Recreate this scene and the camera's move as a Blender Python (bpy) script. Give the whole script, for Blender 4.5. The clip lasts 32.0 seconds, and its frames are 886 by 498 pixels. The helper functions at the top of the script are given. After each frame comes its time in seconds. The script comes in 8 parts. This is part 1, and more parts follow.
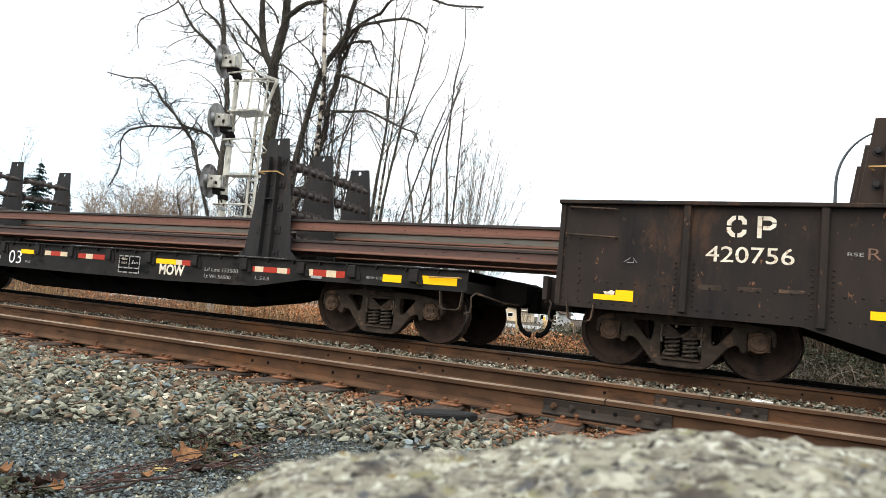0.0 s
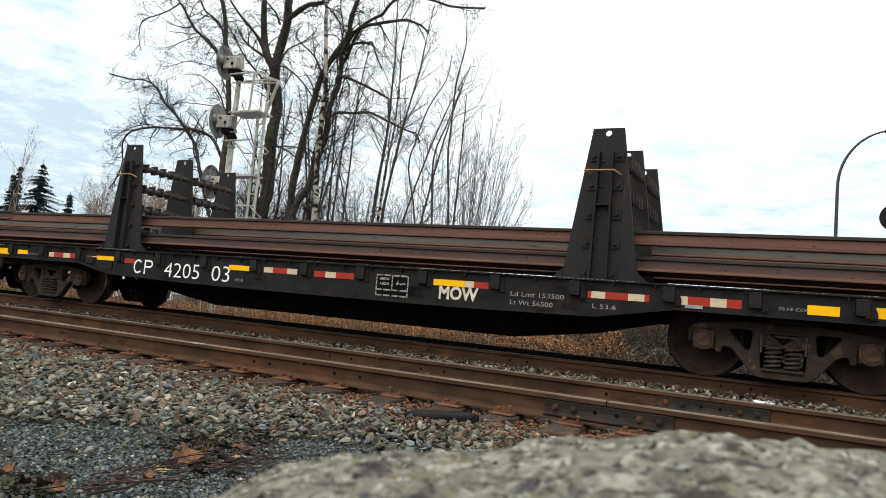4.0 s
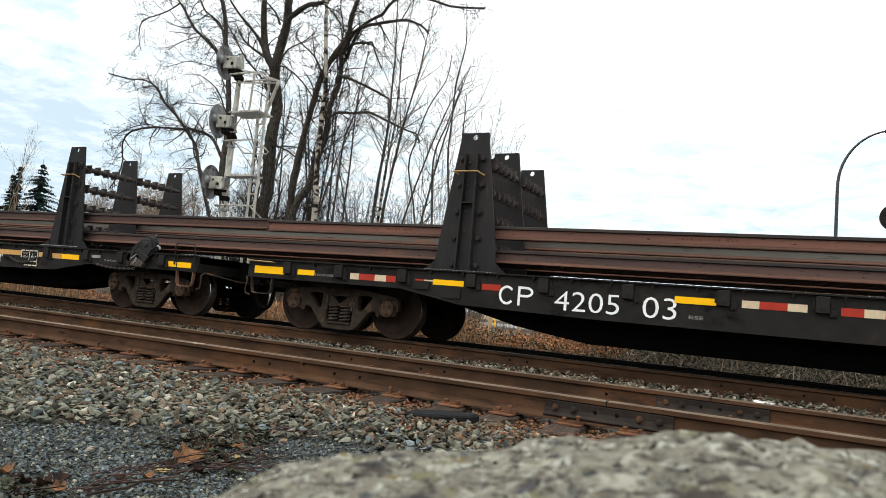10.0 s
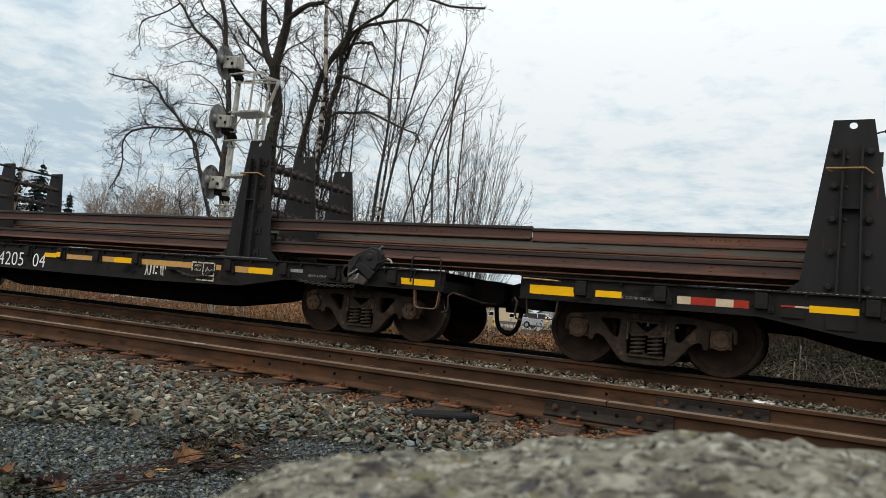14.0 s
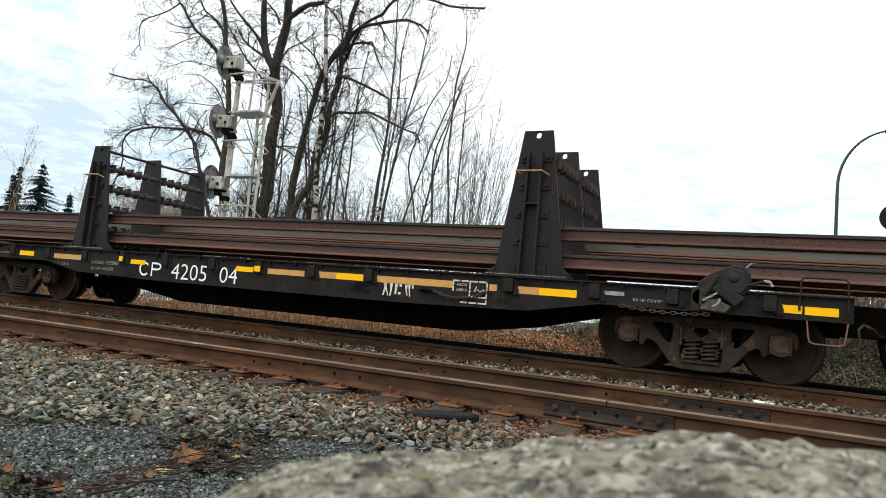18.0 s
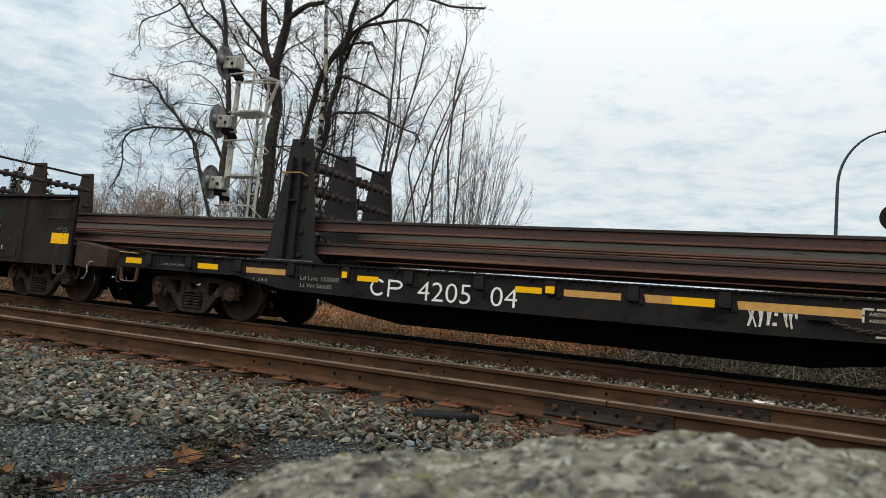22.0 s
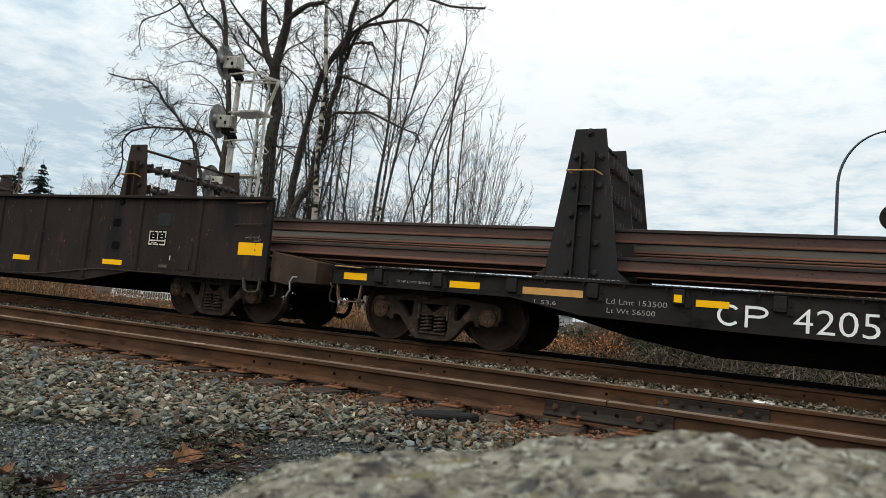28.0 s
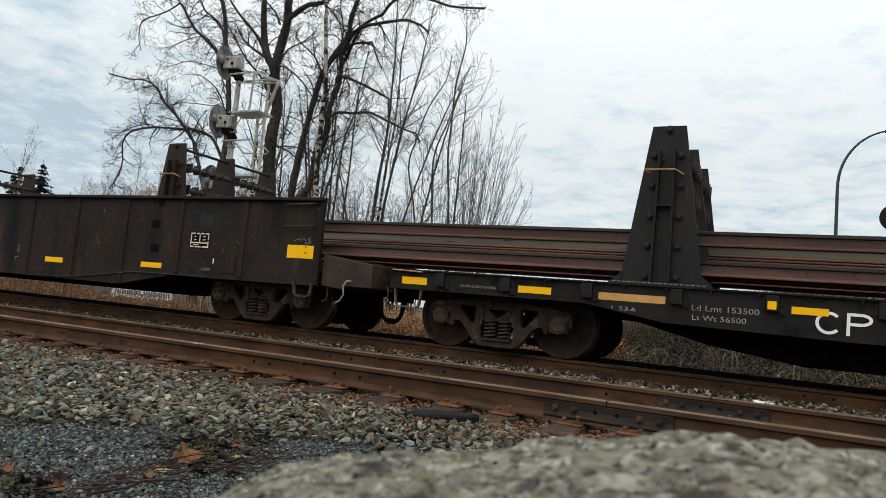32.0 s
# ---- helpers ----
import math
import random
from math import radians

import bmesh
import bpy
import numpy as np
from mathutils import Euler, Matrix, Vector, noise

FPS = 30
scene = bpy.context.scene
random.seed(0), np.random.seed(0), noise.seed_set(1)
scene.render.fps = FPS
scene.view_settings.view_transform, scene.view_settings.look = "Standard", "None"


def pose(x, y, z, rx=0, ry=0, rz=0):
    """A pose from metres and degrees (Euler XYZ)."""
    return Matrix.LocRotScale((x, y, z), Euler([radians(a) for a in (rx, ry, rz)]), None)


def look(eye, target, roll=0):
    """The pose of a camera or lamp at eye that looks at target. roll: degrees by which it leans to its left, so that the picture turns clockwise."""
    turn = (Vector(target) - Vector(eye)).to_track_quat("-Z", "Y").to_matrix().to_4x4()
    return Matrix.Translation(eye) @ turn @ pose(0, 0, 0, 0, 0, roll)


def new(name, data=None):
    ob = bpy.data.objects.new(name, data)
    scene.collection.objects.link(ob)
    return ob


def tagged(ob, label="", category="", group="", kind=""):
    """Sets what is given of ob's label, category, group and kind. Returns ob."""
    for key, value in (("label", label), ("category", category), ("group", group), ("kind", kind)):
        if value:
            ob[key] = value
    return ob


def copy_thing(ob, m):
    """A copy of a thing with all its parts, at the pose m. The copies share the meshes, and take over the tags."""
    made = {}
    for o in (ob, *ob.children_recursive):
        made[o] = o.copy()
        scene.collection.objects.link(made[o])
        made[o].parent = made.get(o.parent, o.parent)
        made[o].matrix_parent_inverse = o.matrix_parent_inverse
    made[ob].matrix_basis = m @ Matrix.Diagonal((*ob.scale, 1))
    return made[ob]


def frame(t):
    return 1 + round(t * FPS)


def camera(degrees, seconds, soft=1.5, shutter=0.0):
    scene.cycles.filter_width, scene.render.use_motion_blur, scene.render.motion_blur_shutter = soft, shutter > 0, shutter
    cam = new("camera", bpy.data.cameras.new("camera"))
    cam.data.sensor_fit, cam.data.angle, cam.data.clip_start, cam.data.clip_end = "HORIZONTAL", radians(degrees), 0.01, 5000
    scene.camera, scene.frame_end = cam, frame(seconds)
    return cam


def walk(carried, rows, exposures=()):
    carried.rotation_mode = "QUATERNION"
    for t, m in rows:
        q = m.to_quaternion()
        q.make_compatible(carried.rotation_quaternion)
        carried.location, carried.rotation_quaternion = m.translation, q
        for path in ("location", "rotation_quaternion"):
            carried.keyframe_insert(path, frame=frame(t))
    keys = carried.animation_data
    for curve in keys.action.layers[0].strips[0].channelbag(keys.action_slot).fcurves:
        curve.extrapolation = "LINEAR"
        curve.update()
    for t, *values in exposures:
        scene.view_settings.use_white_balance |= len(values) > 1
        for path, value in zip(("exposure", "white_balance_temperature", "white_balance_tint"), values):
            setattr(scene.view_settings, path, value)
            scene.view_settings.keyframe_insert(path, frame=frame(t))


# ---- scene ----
# One fixed camera low beside two railway tracks. X runs along the tracks, the train moves towards +X,
# Y leads away from the camera across the tracks, Z is up. Rail heads lie at 0.18 (near) and 0.22 (far).
EYE = Vector((0.0, 0.0, 0.736))
YAW, PITCH, ROLL = radians(-26.914), radians(4.910), 5.241


def aim(yaw, pitch):
    return EYE + Vector((math.sin(yaw) * math.cos(pitch), math.cos(yaw) * math.cos(pitch), math.sin(pitch)))


cam = camera(64.714, 32.0, soft=0.55)
cam.data.dof.use_dof, cam.data.dof.focus_distance, cam.data.dof.aperture_fstop = True, 9.0, 12.0
STILL = look(EYE, aim(YAW, PITCH), ROLL)
walk(cam, [(0.0, look(EYE, aim(YAW + 0.0022, PITCH - 0.0014), ROLL)), (0.3, STILL), (0.6, STILL), (32.0, STILL)],
     exposures=[(0.0, 1.15), (0.3, 0.55), (1.0, 0.25), (1.5, 0.36), (2.0, 0.44), (3.0, 0.57), (3.5, 0.54), (5.5, 0.05), (6.0, 0.0),
                (7.0, 0.0), (8.0, 0.02), (9.0, 0.30), (10.0, 0.50), (11.0, 0.45), (12.0, 0.15), (13.0, 0.04), (14.0, 0.0),
                (15.5, 0.22), (17.0, 0.46), (18.0, 0.52), (19.0, 0.14), (20.0, 0.05), (21.0, -0.06), (22.0, 0.0), (23.0, 0.03),
                (24.0, 0.32), (25.0, 0.49), (25.5, 0.43), (27.5, 0.17), (28.0, 0.11), (29.0, 0.11), (30.0, 0.06), (31.0, 0.04),
                (32.0, 0.01)])

# ---- light: overcast winter sky, brighter towards the right ----
SUN_EL, SUN_AZ = radians(50), radians(205)
world = bpy.data.worlds.new("sky")
scene.world = world
world.use_nodes = True
wn, wl = world.node_tree.nodes, world.node_tree.links
wn.clear()
w_out = wn.new("ShaderNodeOutputWorld")
w_bg = wn.new("ShaderNodeBackground")
w_sky = wn.new("ShaderNodeTexSky")
w_sky.sky_type, w_sky.sun_disc = "NISHITA", False
w_sky.sun_elevation, w_sky.sun_rotation = SUN_EL, SUN_AZ
w_co = wn.new("ShaderNodeTexCoord")
w_axes = wn.new("ShaderNodeSeparateXYZ")
wl.new(w_co.outputs["Generated"], w_axes.inputs["Vector"])


def w_math(op, a, b=0.0, clamp=False):
    n = wn.new("ShaderNodeMath")
    n.operation, n.use_clamp = op, clamp
    for socket, v in zip(n.inputs, (a, b)):
        if isinstance(v, (int, float)):
            socket.default_value = v
        else:
            wl.new(v, socket)
    return n.outputs["Value"]


def w_cloud(scale, stretch, detail, rough, shift):
    """Noise on the flat cloud deck overhead, so that the cloud closes up towards the horizon."""
    mp, t = wn.new("ShaderNodeMapping"), wn.new("ShaderNodeTexNoise")
    mp.inputs["Scale"].default_value, mp.inputs["Location"].default_value = stretch, shift
    mp.inputs["Rotation"].default_value = (0, 0, 0.30)
    t.inputs["Scale"].default_value, t.inputs["Detail"].default_value, t.inputs["Roughness"].default_value = scale, detail, rough
    t.inputs["Distortion"].default_value = 0.15
    wl.new(w_deck.outputs["Vector"], mp.inputs["Vector"])
    wl.new(mp.outputs["Vector"], t.inputs["Vector"])
    return t.outputs["Fac"]


w_low = w_math("ADD", w_math("MAXIMUM", w_axes.outputs["Z"], 0.0), 0.10)
w_deck = wn.new("ShaderNodeCombineXYZ")
wl.new(w_math("DIVIDE", w_axes.outputs["X"], w_low), w_deck.inputs["X"])
wl.new(w_math("DIVIDE", w_axes.outputs["Y"], w_low), w_deck.inputs["Y"])
broad = w_cloud(0.55, (1.0, 1.5, 1), 4.0, 0.5, (3.1, 7.4, 0))
fine = w_cloud(3.7, (1.15, 1.2, 1), 9.0, 0.66, (1.3, 2.2, 0))
# the deck is whitest high up and towards +X, and thins into blue-grey low down and towards -X
thick = w_math("ADD", w_math("MULTIPLY", broad, 0.32), w_math("MULTIPLY", fine, 0.92))
thick = w_math("ADD", thick, w_math("MULTIPLY", w_math("MINIMUM", w_axes.outputs["Z"], 0.45), 0.62))
thick = w_math("ADD", thick, w_math("MULTIPLY", w_math("MINIMUM", w_math("ADD", w_axes.outputs["X"], 0.66), 0.0), 0.85))
w_r1 = wn.new("ShaderNodeValToRGB")
w_r1.color_ramp.elements[0].position, w_r1.color_ramp.elements[0].color = 0.53, (0.585, 0.725, 0.825, 1)
w_r1.color_ramp.elements[1].position, w_r1.color_ramp.elements[1].color = 0.82, (0.965, 1.015, 1.025, 1)
e = w_r1.color_ramp.elements.new(0.68)
e.color = (0.80, 0.905, 0.955, 1)
wl.new(thick, w_r1.inputs["Fac"])
w_mul = wn.new("ShaderNodeMix")
w_mul.data_type, w_mul.blend_type = "RGBA", "MIX"
w_mul.inputs["Factor"].default_value = 0.94
w_str = wn.new("ShaderNodeMix")
w_str.data_type, w_str.blend_type = "RGBA", "MULTIPLY"
w_str.inputs["Factor"].default_value = 1.0
w_str.inputs["B"].default_value = (0.10, 0.10, 0.10, 1)
wl.new(w_sky.outputs["Color"], w_str.inputs["A"])
wl.new(w_str.outputs["Result"], w_mul.inputs["A"])
wl.new(w_r1.outputs["Color"], w_mul.inputs["B"])
wl.new(w_mul.outputs["Result"], w_bg.inputs["Color"])
w_up = wn.new("ShaderNodeMapRange")
w_up.inputs["From Min"].default_value = 0.22
w_up.inputs["To Min"].default_value, w_up.inputs["To Max"].default_value = 0.87, 1.60
wl.new(w_axes.outputs["Z"], w_up.inputs["Value"])
wl.new(w_up.outputs["Result"], w_bg.inputs["Strength"])
wl.new(w_bg.outputs["Background"], w_out.inputs["Surface"])
sun = new("sun", bpy.data.lights.new("sun", "SUN"))
sun.data.energy, sun.data.angle, sun.data.color = 1.0, radians(60), (1.0, 0.965, 0.91)
sun.matrix_world = look((math.sin(SUN_AZ) * 30, math.cos(SUN_AZ) * 30, 30 * math.tan(SUN_EL)), (0, 0, 0))

# ---- materials ----


def mat(name, c1, c2=None, scale=6.0, rough=0.6, metal=0.0, bump=0.15, bscale=60.0, c3=None, c3scale=2.5, c3at=0.58,
        stretch=(1, 1, 1), vary=0.0, island=0.0, spec=0.5, world_space=False, soft3=0.1):
    """A surface with fine grain, larger blotches of c2 and stains of c3."""
    m = bpy.data.materials.new(name)
    m.use_nodes = True
    n, l = m.node_tree.nodes, m.node_tree.links
    b = n["Principled BSDF"]
    co = n.new("ShaderNodeTexCoord")
    mp = n.new("ShaderNodeMapping")
    mp.inputs["Scale"].default_value = stretch
    l.new(co.outputs["Object"], mp.inputs["Vector"])

    def tex(s, detail=5.0, r=0.6):
        t = n.new("ShaderNodeTexNoise")
        t.inputs["Scale"].default_value, t.inputs["Detail"].default_value, t.inputs["Roughness"].default_value = s, detail, r
        l.new(mp.outputs["Vector"], t.inputs["Vector"])
        return t

    def mixed(a, bb, fac):
        x = n.new("ShaderNodeMix")
        x.data_type = "RGBA"
        for key, v in (("A", a), ("B", bb)):
            if isinstance(v, tuple):
                x.inputs[key].default_value = (*v, 1)
            else:
                l.new(v, x.inputs[key])
        l.new(fac, x.inputs["Factor"])
        return x.outputs["Result"]

    def ramp(fac, lo, hi):
        r = n.new("ShaderNodeMapRange")
        r.inputs["From Min"].default_value, r.inputs["From Max"].default_value = lo, hi
        l.new(fac, r.inputs["Value"])
        return r.outputs["Result"]

    c2 = c2 or tuple(v * 0.7 for v in c1)
    col = mixed(c1, c2, ramp(tex(scale).outputs["Fac"], 0.35, 0.65))
    if c3:
        col = mixed(col, c3, ramp(tex(c3scale, 8.0, 0.65).outputs["Fac"], c3at, c3at + soft3))
    for source, amount in (("ShaderNodeObjectInfo", vary), ("ShaderNodeNewGeometry", island)):
        if amount:
            o = n.new(source)
            h = n.new("ShaderNodeHueSaturation")
            rnd = o.outputs["Random"] if source == "ShaderNodeObjectInfo" else o.outputs["Random Per Island"]
            r = n.new("ShaderNodeMapRange")
            r.inputs["To Min"].default_value, r.inputs["To Max"].default_value = 1 - amount, 1 + amount
            l.new(rnd, r.inputs["Value"])
            l.new(r.outputs["Result"], h.inputs["Value"])
            l.new(col, h.inputs["Color"])
            col = h.outputs["Color"]
    l.new(col, b.inputs["Base Color"])
    fine = tex(bscale, 6.0, 0.65)
    rr = n.new("ShaderNodeMapRange")
    rr.inputs["To Min"].default_value, rr.inputs["To Max"].default_value = max(0.05, rough - 0.12), min(1, rough + 0.12)
    l.new(fine.outputs["Fac"], rr.inputs["Value"])
    l.new(rr.outputs["Result"], b.inputs["Roughness"])
    b.inputs["Metallic"].default_value = metal
    b.inputs["Specular IOR Level"].default_value = spec
    if bump:
        bp = n.new("ShaderNodeBump")
        bp.inputs["Strength"].default_value, bp.inputs["Distance"].default_value = bump, 0.01
        l.new(fine.outputs["Fac"], bp.inputs["Height"])
        l.new(bp.outputs["Normal"], b.inputs["Normal"])
    return m


M = {}
M["black"] = mat("black_car_paint", (0.0150, 0.0141, 0.0133), (0.0235, 0.0203, 0.0178), 3.0, 0.7, bump=0.06, c3=(0.050, 0.034, 0.024), c3scale=1.6, c3at=0.58, soft3=0.22, spec=0.08)
# near-black underframe tone, darker than the side paint; also on signal fittings
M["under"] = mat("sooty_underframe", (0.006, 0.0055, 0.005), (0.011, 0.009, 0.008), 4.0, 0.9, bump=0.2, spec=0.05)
M["rack"] = mat("rack_black_paint", (0.0205, 0.0192, 0.0190), (0.0285, 0.0255, 0.0245), 3.0, 0.62, bump=0.10, c3=(0.058, 0.029, 0.018), c3scale=2.4, c3at=0.60, stretch=(1.6, 1, 0.45), vary=0.15, spec=0.08)
M["rackbrown"] = mat("rack_brown_paint", (0.036, 0.022, 0.016), (0.026, 0.017, 0.013), 3.0, 0.7, bump=0.08, c3=(0.10, 0.045, 0.022), c3scale=2.6, c3at=0.66, stretch=(1.6, 1, 0.45), vary=0.1, spec=0.15)
M["roller"] = mat("rusty_roller_steel", (0.060, 0.046, 0.040), (0.028, 0.023, 0.021), 14.0, 0.6, bump=0.15, c3=(0.12, 0.060, 0.035), c3scale=5, c3at=0.58, spec=0.2)
M["gondola"] = mat("weathered_brown_black_steel", (0.0225, 0.0185, 0.0165), (0.033, 0.0245, 0.0205), 2.2, 0.8, bump=0.12, c3=(0.105, 0.052, 0.029), c3scale=1.8, c3at=0.585, stretch=(1, 1, 0.4), soft3=0.2, spec=0.06)
M["endplate"] = mat("rust_brown_end_plate", (0.075, 0.048, 0.034), (0.042, 0.030, 0.024), 3.0, 0.85, bump=0.15, c3=(0.14, 0.075, 0.042), c3scale=2.5, c3at=0.58, spec=0.06)
M["truck"] = mat("dusty_cast_steel", (0.062, 0.045, 0.034), (0.034, 0.0255, 0.020), 9.0, 0.85, bump=0.3, bscale=40, c3=(0.135, 0.080, 0.050), c3scale=6, c3at=0.57, spec=0.05)
M["cast"] = mat("worn_brown_casting", (0.125, 0.10, 0.080), (0.06, 0.047, 0.038), 14.0, 0.8, bump=0.3, spec=0.1)
M["spring"] = mat("spring_steel", (0.078, 0.057, 0.043), (0.040, 0.030, 0.024), 14.0, 0.7, bump=0.2, spec=0.15)
M["wheel"] = mat("dusty_wheel_steel", (0.046, 0.029, 0.021), (0.026, 0.0175, 0.014), 5.0, 0.8, bump=0.12, c3=(0.018, 0.014, 0.012), c3scale=3, c3at=0.56, spec=0.05)
M["tread"] = mat("polished_wheel_rim", (0.5, 0.48, 0.46), (0.35, 0.33, 0.32), 20, 0.3, 1.0, bump=0.02)
M["rust"] = mat("rail_rust", (0.088, 0.046, 0.026), (0.047, 0.027, 0.0165), 5.0, 0.9, bump=0.35, bscale=70, c3=(0.150, 0.063, 0.025), c3scale=1.4, c3at=0.54, stretch=(0.5, 1, 1), soft3=0.25, spec=0.06)
M["railhead"] = mat("worn_rail_head", (0.17, 0.122, 0.084), (0.09, 0.060, 0.040), 9.0, 0.75, 0.0, bump=0.15, c3=(0.30, 0.25, 0.20), c3scale=6, c3at=0.62, stretch=(0.3, 1, 1), spec=0.12)
M["railhead_dim"] = mat("brown_rail_head", (0.115, 0.078, 0.052), (0.070, 0.046, 0.030), 9.0, 0.75, 0.0, bump=0.1, c3=(0.21, 0.17, 0.13), c3scale=6, c3at=0.64, stretch=(0.3, 1, 1), spec=0.12)
M["palestem"] = mat("pale_bramble_stems", (0.185, 0.155, 0.125), (0.10, 0.082, 0.066), 0.7, 0.9, bump=0, island=0.4, spec=0.1)
# rail head under the train: the wagons' shadow is put into its dark colour
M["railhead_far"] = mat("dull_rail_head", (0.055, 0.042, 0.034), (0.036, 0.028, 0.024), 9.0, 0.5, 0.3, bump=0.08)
M["load"] = mat("new_rail_steel", (0.172, 0.078, 0.055), (0.112, 0.057, 0.044), 1.2, 0.65, bump=0.12, c3=(0.20, 0.090, 0.052), c3scale=3, c3at=0.60, stretch=(0.25, 1, 1.0), vary=0.3, spec=0.12, soft3=0.2)
M["loaddark"] = mat("dull_purple_brown_rail_steel", (0.108, 0.062, 0.051), (0.070, 0.045, 0.039), 1.2, 0.65, bump=0.12, c3=(0.17, 0.080, 0.050), c3scale=3, c3at=0.60, stretch=(0.25, 1, 1.0), vary=0.25, spec=0.12, soft3=0.2)
M["loadgrey"] = mat("grey_mill_scale_rail", (0.128, 0.121, 0.103), (0.088, 0.077, 0.064), 1.4, 0.6, bump=0.1, c3=(0.17, 0.090, 0.055), c3scale=4, c3at=0.6, stretch=(0.2, 1, 1.0), vary=0.35, spec=0.15)
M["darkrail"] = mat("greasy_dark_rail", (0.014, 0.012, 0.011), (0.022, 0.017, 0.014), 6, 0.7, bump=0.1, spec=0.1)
M["loadbase"] = mat("rusted_rail_foot", (0.128, 0.062, 0.043), (0.072, 0.040, 0.030), 2.5, 0.7, bump=0.1, stretch=(0.2, 1, 1), vary=0.25, spec=0.1)
# load rail heads: mill scale, darkened by side shadow put into the colour
M["loadhead"] = mat("rail_mill_scale", (0.038, 0.033, 0.032), (0.060, 0.047, 0.041), 3.0, 0.75, bump=0.05, stretch=(0.2, 1, 1), spec=0.06)
M["tie"] = mat("old_tie_wood", (0.058, 0.040, 0.029), (0.026, 0.021, 0.018), 7.0, 0.95, bump=0.6, bscale=22, stretch=(6, 0.7, 6), vary=0.35, c3=(0.16, 0.078, 0.040), c3scale=3.0, c3at=0.55, spec=0.1)
M["blackwood"] = mat("tarred_timber", (0.018, 0.017, 0.017), (0.008, 0.008, 0.008), 20, 0.9, bump=0.8, bscale=30, stretch=(0.4, 3, 3), spec=0.1)
M["plate"] = mat("rusted_tie_plate", (0.155, 0.068, 0.035), (0.095, 0.045, 0.026), 12.0, 0.9, bump=0.3, vary=0.25, spec=0.08)
M["bar"] = mat("dark_joint_bar", (0.036, 0.027, 0.021), (0.022, 0.017, 0.014), 6.0, 0.75, bump=0.2, c3=(0.085, 0.046, 0.028), c3scale=5, c3at=0.60, spec=0.12)
M["cap"] = mat("rusty_bearing_cap", (0.130, 0.078, 0.050), (0.064, 0.042, 0.031), 12, 0.8, bump=0.3, spec=0.12)
M["hole"] = mat("dark_recess", (0.006, 0.006, 0.006), (0.009, 0.008, 0.008), rough=0.95, bump=0, spec=0.02)
M["patch"] = mat("grey_green_paint_patch", (0.026, 0.031, 0.030), (0.020, 0.024, 0.023), 7.0, 0.75, bump=0.05, spec=0.1)
M["yellow"] = mat("yellow_reflective_sheet", (1.0, 0.53, 0.004), (0.95, 0.48, 0.004), 16, 0.5, bump=0.05, bscale=150, stretch=(0.4, 1, 5), spec=0.12)
M["orange"] = mat("faded_yellow_sheet", (0.58, 0.30, 0.075), (0.48, 0.245, 0.058), 12, 0.5, bump=0.05, vary=0.1)
M["red"] = mat("red_reflective_sheet", (0.40, 0.032, 0.014), (0.31, 0.026, 0.013), 14, 0.45, bump=0.05, spec=0.2)
M["cream"] = mat("dirty_white_sheet", (0.66, 0.51, 0.33), (0.55, 0.42, 0.27), 14, 0.5, bump=0.05)
M["white"] = mat("white_lettering", (0.88, 0.87, 0.84), (0.78, 0.76, 0.72), 9, 0.6, bump=0, c3=(0.52, 0.46, 0.38), c3scale=9, c3at=0.66)
M["stencil"] = mat("worn_stencil_paint", (0.72, 0.64, 0.52), (0.55, 0.46, 0.35), 9, 0.65, bump=0, c3=(0.30, 0.13, 0.06), c3scale=14, c3at=0.57)
M["wornstencil"] = mat("streaked_stencil_paint", (0.74, 0.70, 0.63), (0.50, 0.44, 0.36), 18, 0.7, bump=0, c3=(0.045, 0.03, 0.022), c3scale=26, c3at=0.58, soft3=0.06, stretch=(1, 1, 0.35))
M["faint"] = mat("faint_stencil_paint", (0.36, 0.34, 0.31), (0.20, 0.18, 0.16), 12, 0.7, bump=0, c3=(0.03, 0.025, 0.02), c3scale=16, c3at=0.54)
M["grey_ink"] = mat("faded_grey_lettering", (0.37, 0.35, 0.32), (0.24, 0.215, 0.19), 12, 0.7, bump=0, c3=(0.10, 0.05, 0.032), c3scale=7, c3at=0.60)
M["chalk"] = mat("chalk_marks", (0.33, 0.32, 0.31), (0.22, 0.21, 0.20), 20, 0.9, bump=0)
M["ochre"] = mat("ochre_grab_iron", (0.42, 0.235, 0.07), (0.30, 0.16, 0.05), 9, 0.6, bump=0.1)
M["copper"] = mat("rusty_grab_iron", (0.22, 0.105, 0.055), (0.12, 0.062, 0.036), 9, 0.6, bump=0.1)
M["galv"] = mat("galvanised_steel", (0.34, 0.34, 0.33), (0.22, 0.22, 0.215), 9, 0.55, 0.3, bump=0.06, c3=(0.11, 0.09, 0.07), c3scale=8, c3at=0.62)
M["alum"] = mat("weathered_aluminium_paint", (0.52, 0.49, 0.42), (0.27, 0.25, 0.21), 7, 0.65, 0.05, bump=0.1, c3=(0.06, 0.048, 0.038), c3scale=10, c3at=0.54, soft3=0.14, stretch=(1, 1, 0.5), spec=0.3)
M["disc"] = mat("weathered_signal_disc", (0.095, 0.088, 0.086), (0.27, 0.265, 0.26), 5.0, 0.6, 0.1, bump=0.05, c3=(0.045, 0.034, 0.033), c3scale=3, c3at=0.52, spec=0.3)
M["lamp"] = mat("dark_lamp_post", (0.030, 0.034, 0.042), (0.022, 0.025, 0.03), 6, 0.45, bump=0.03)
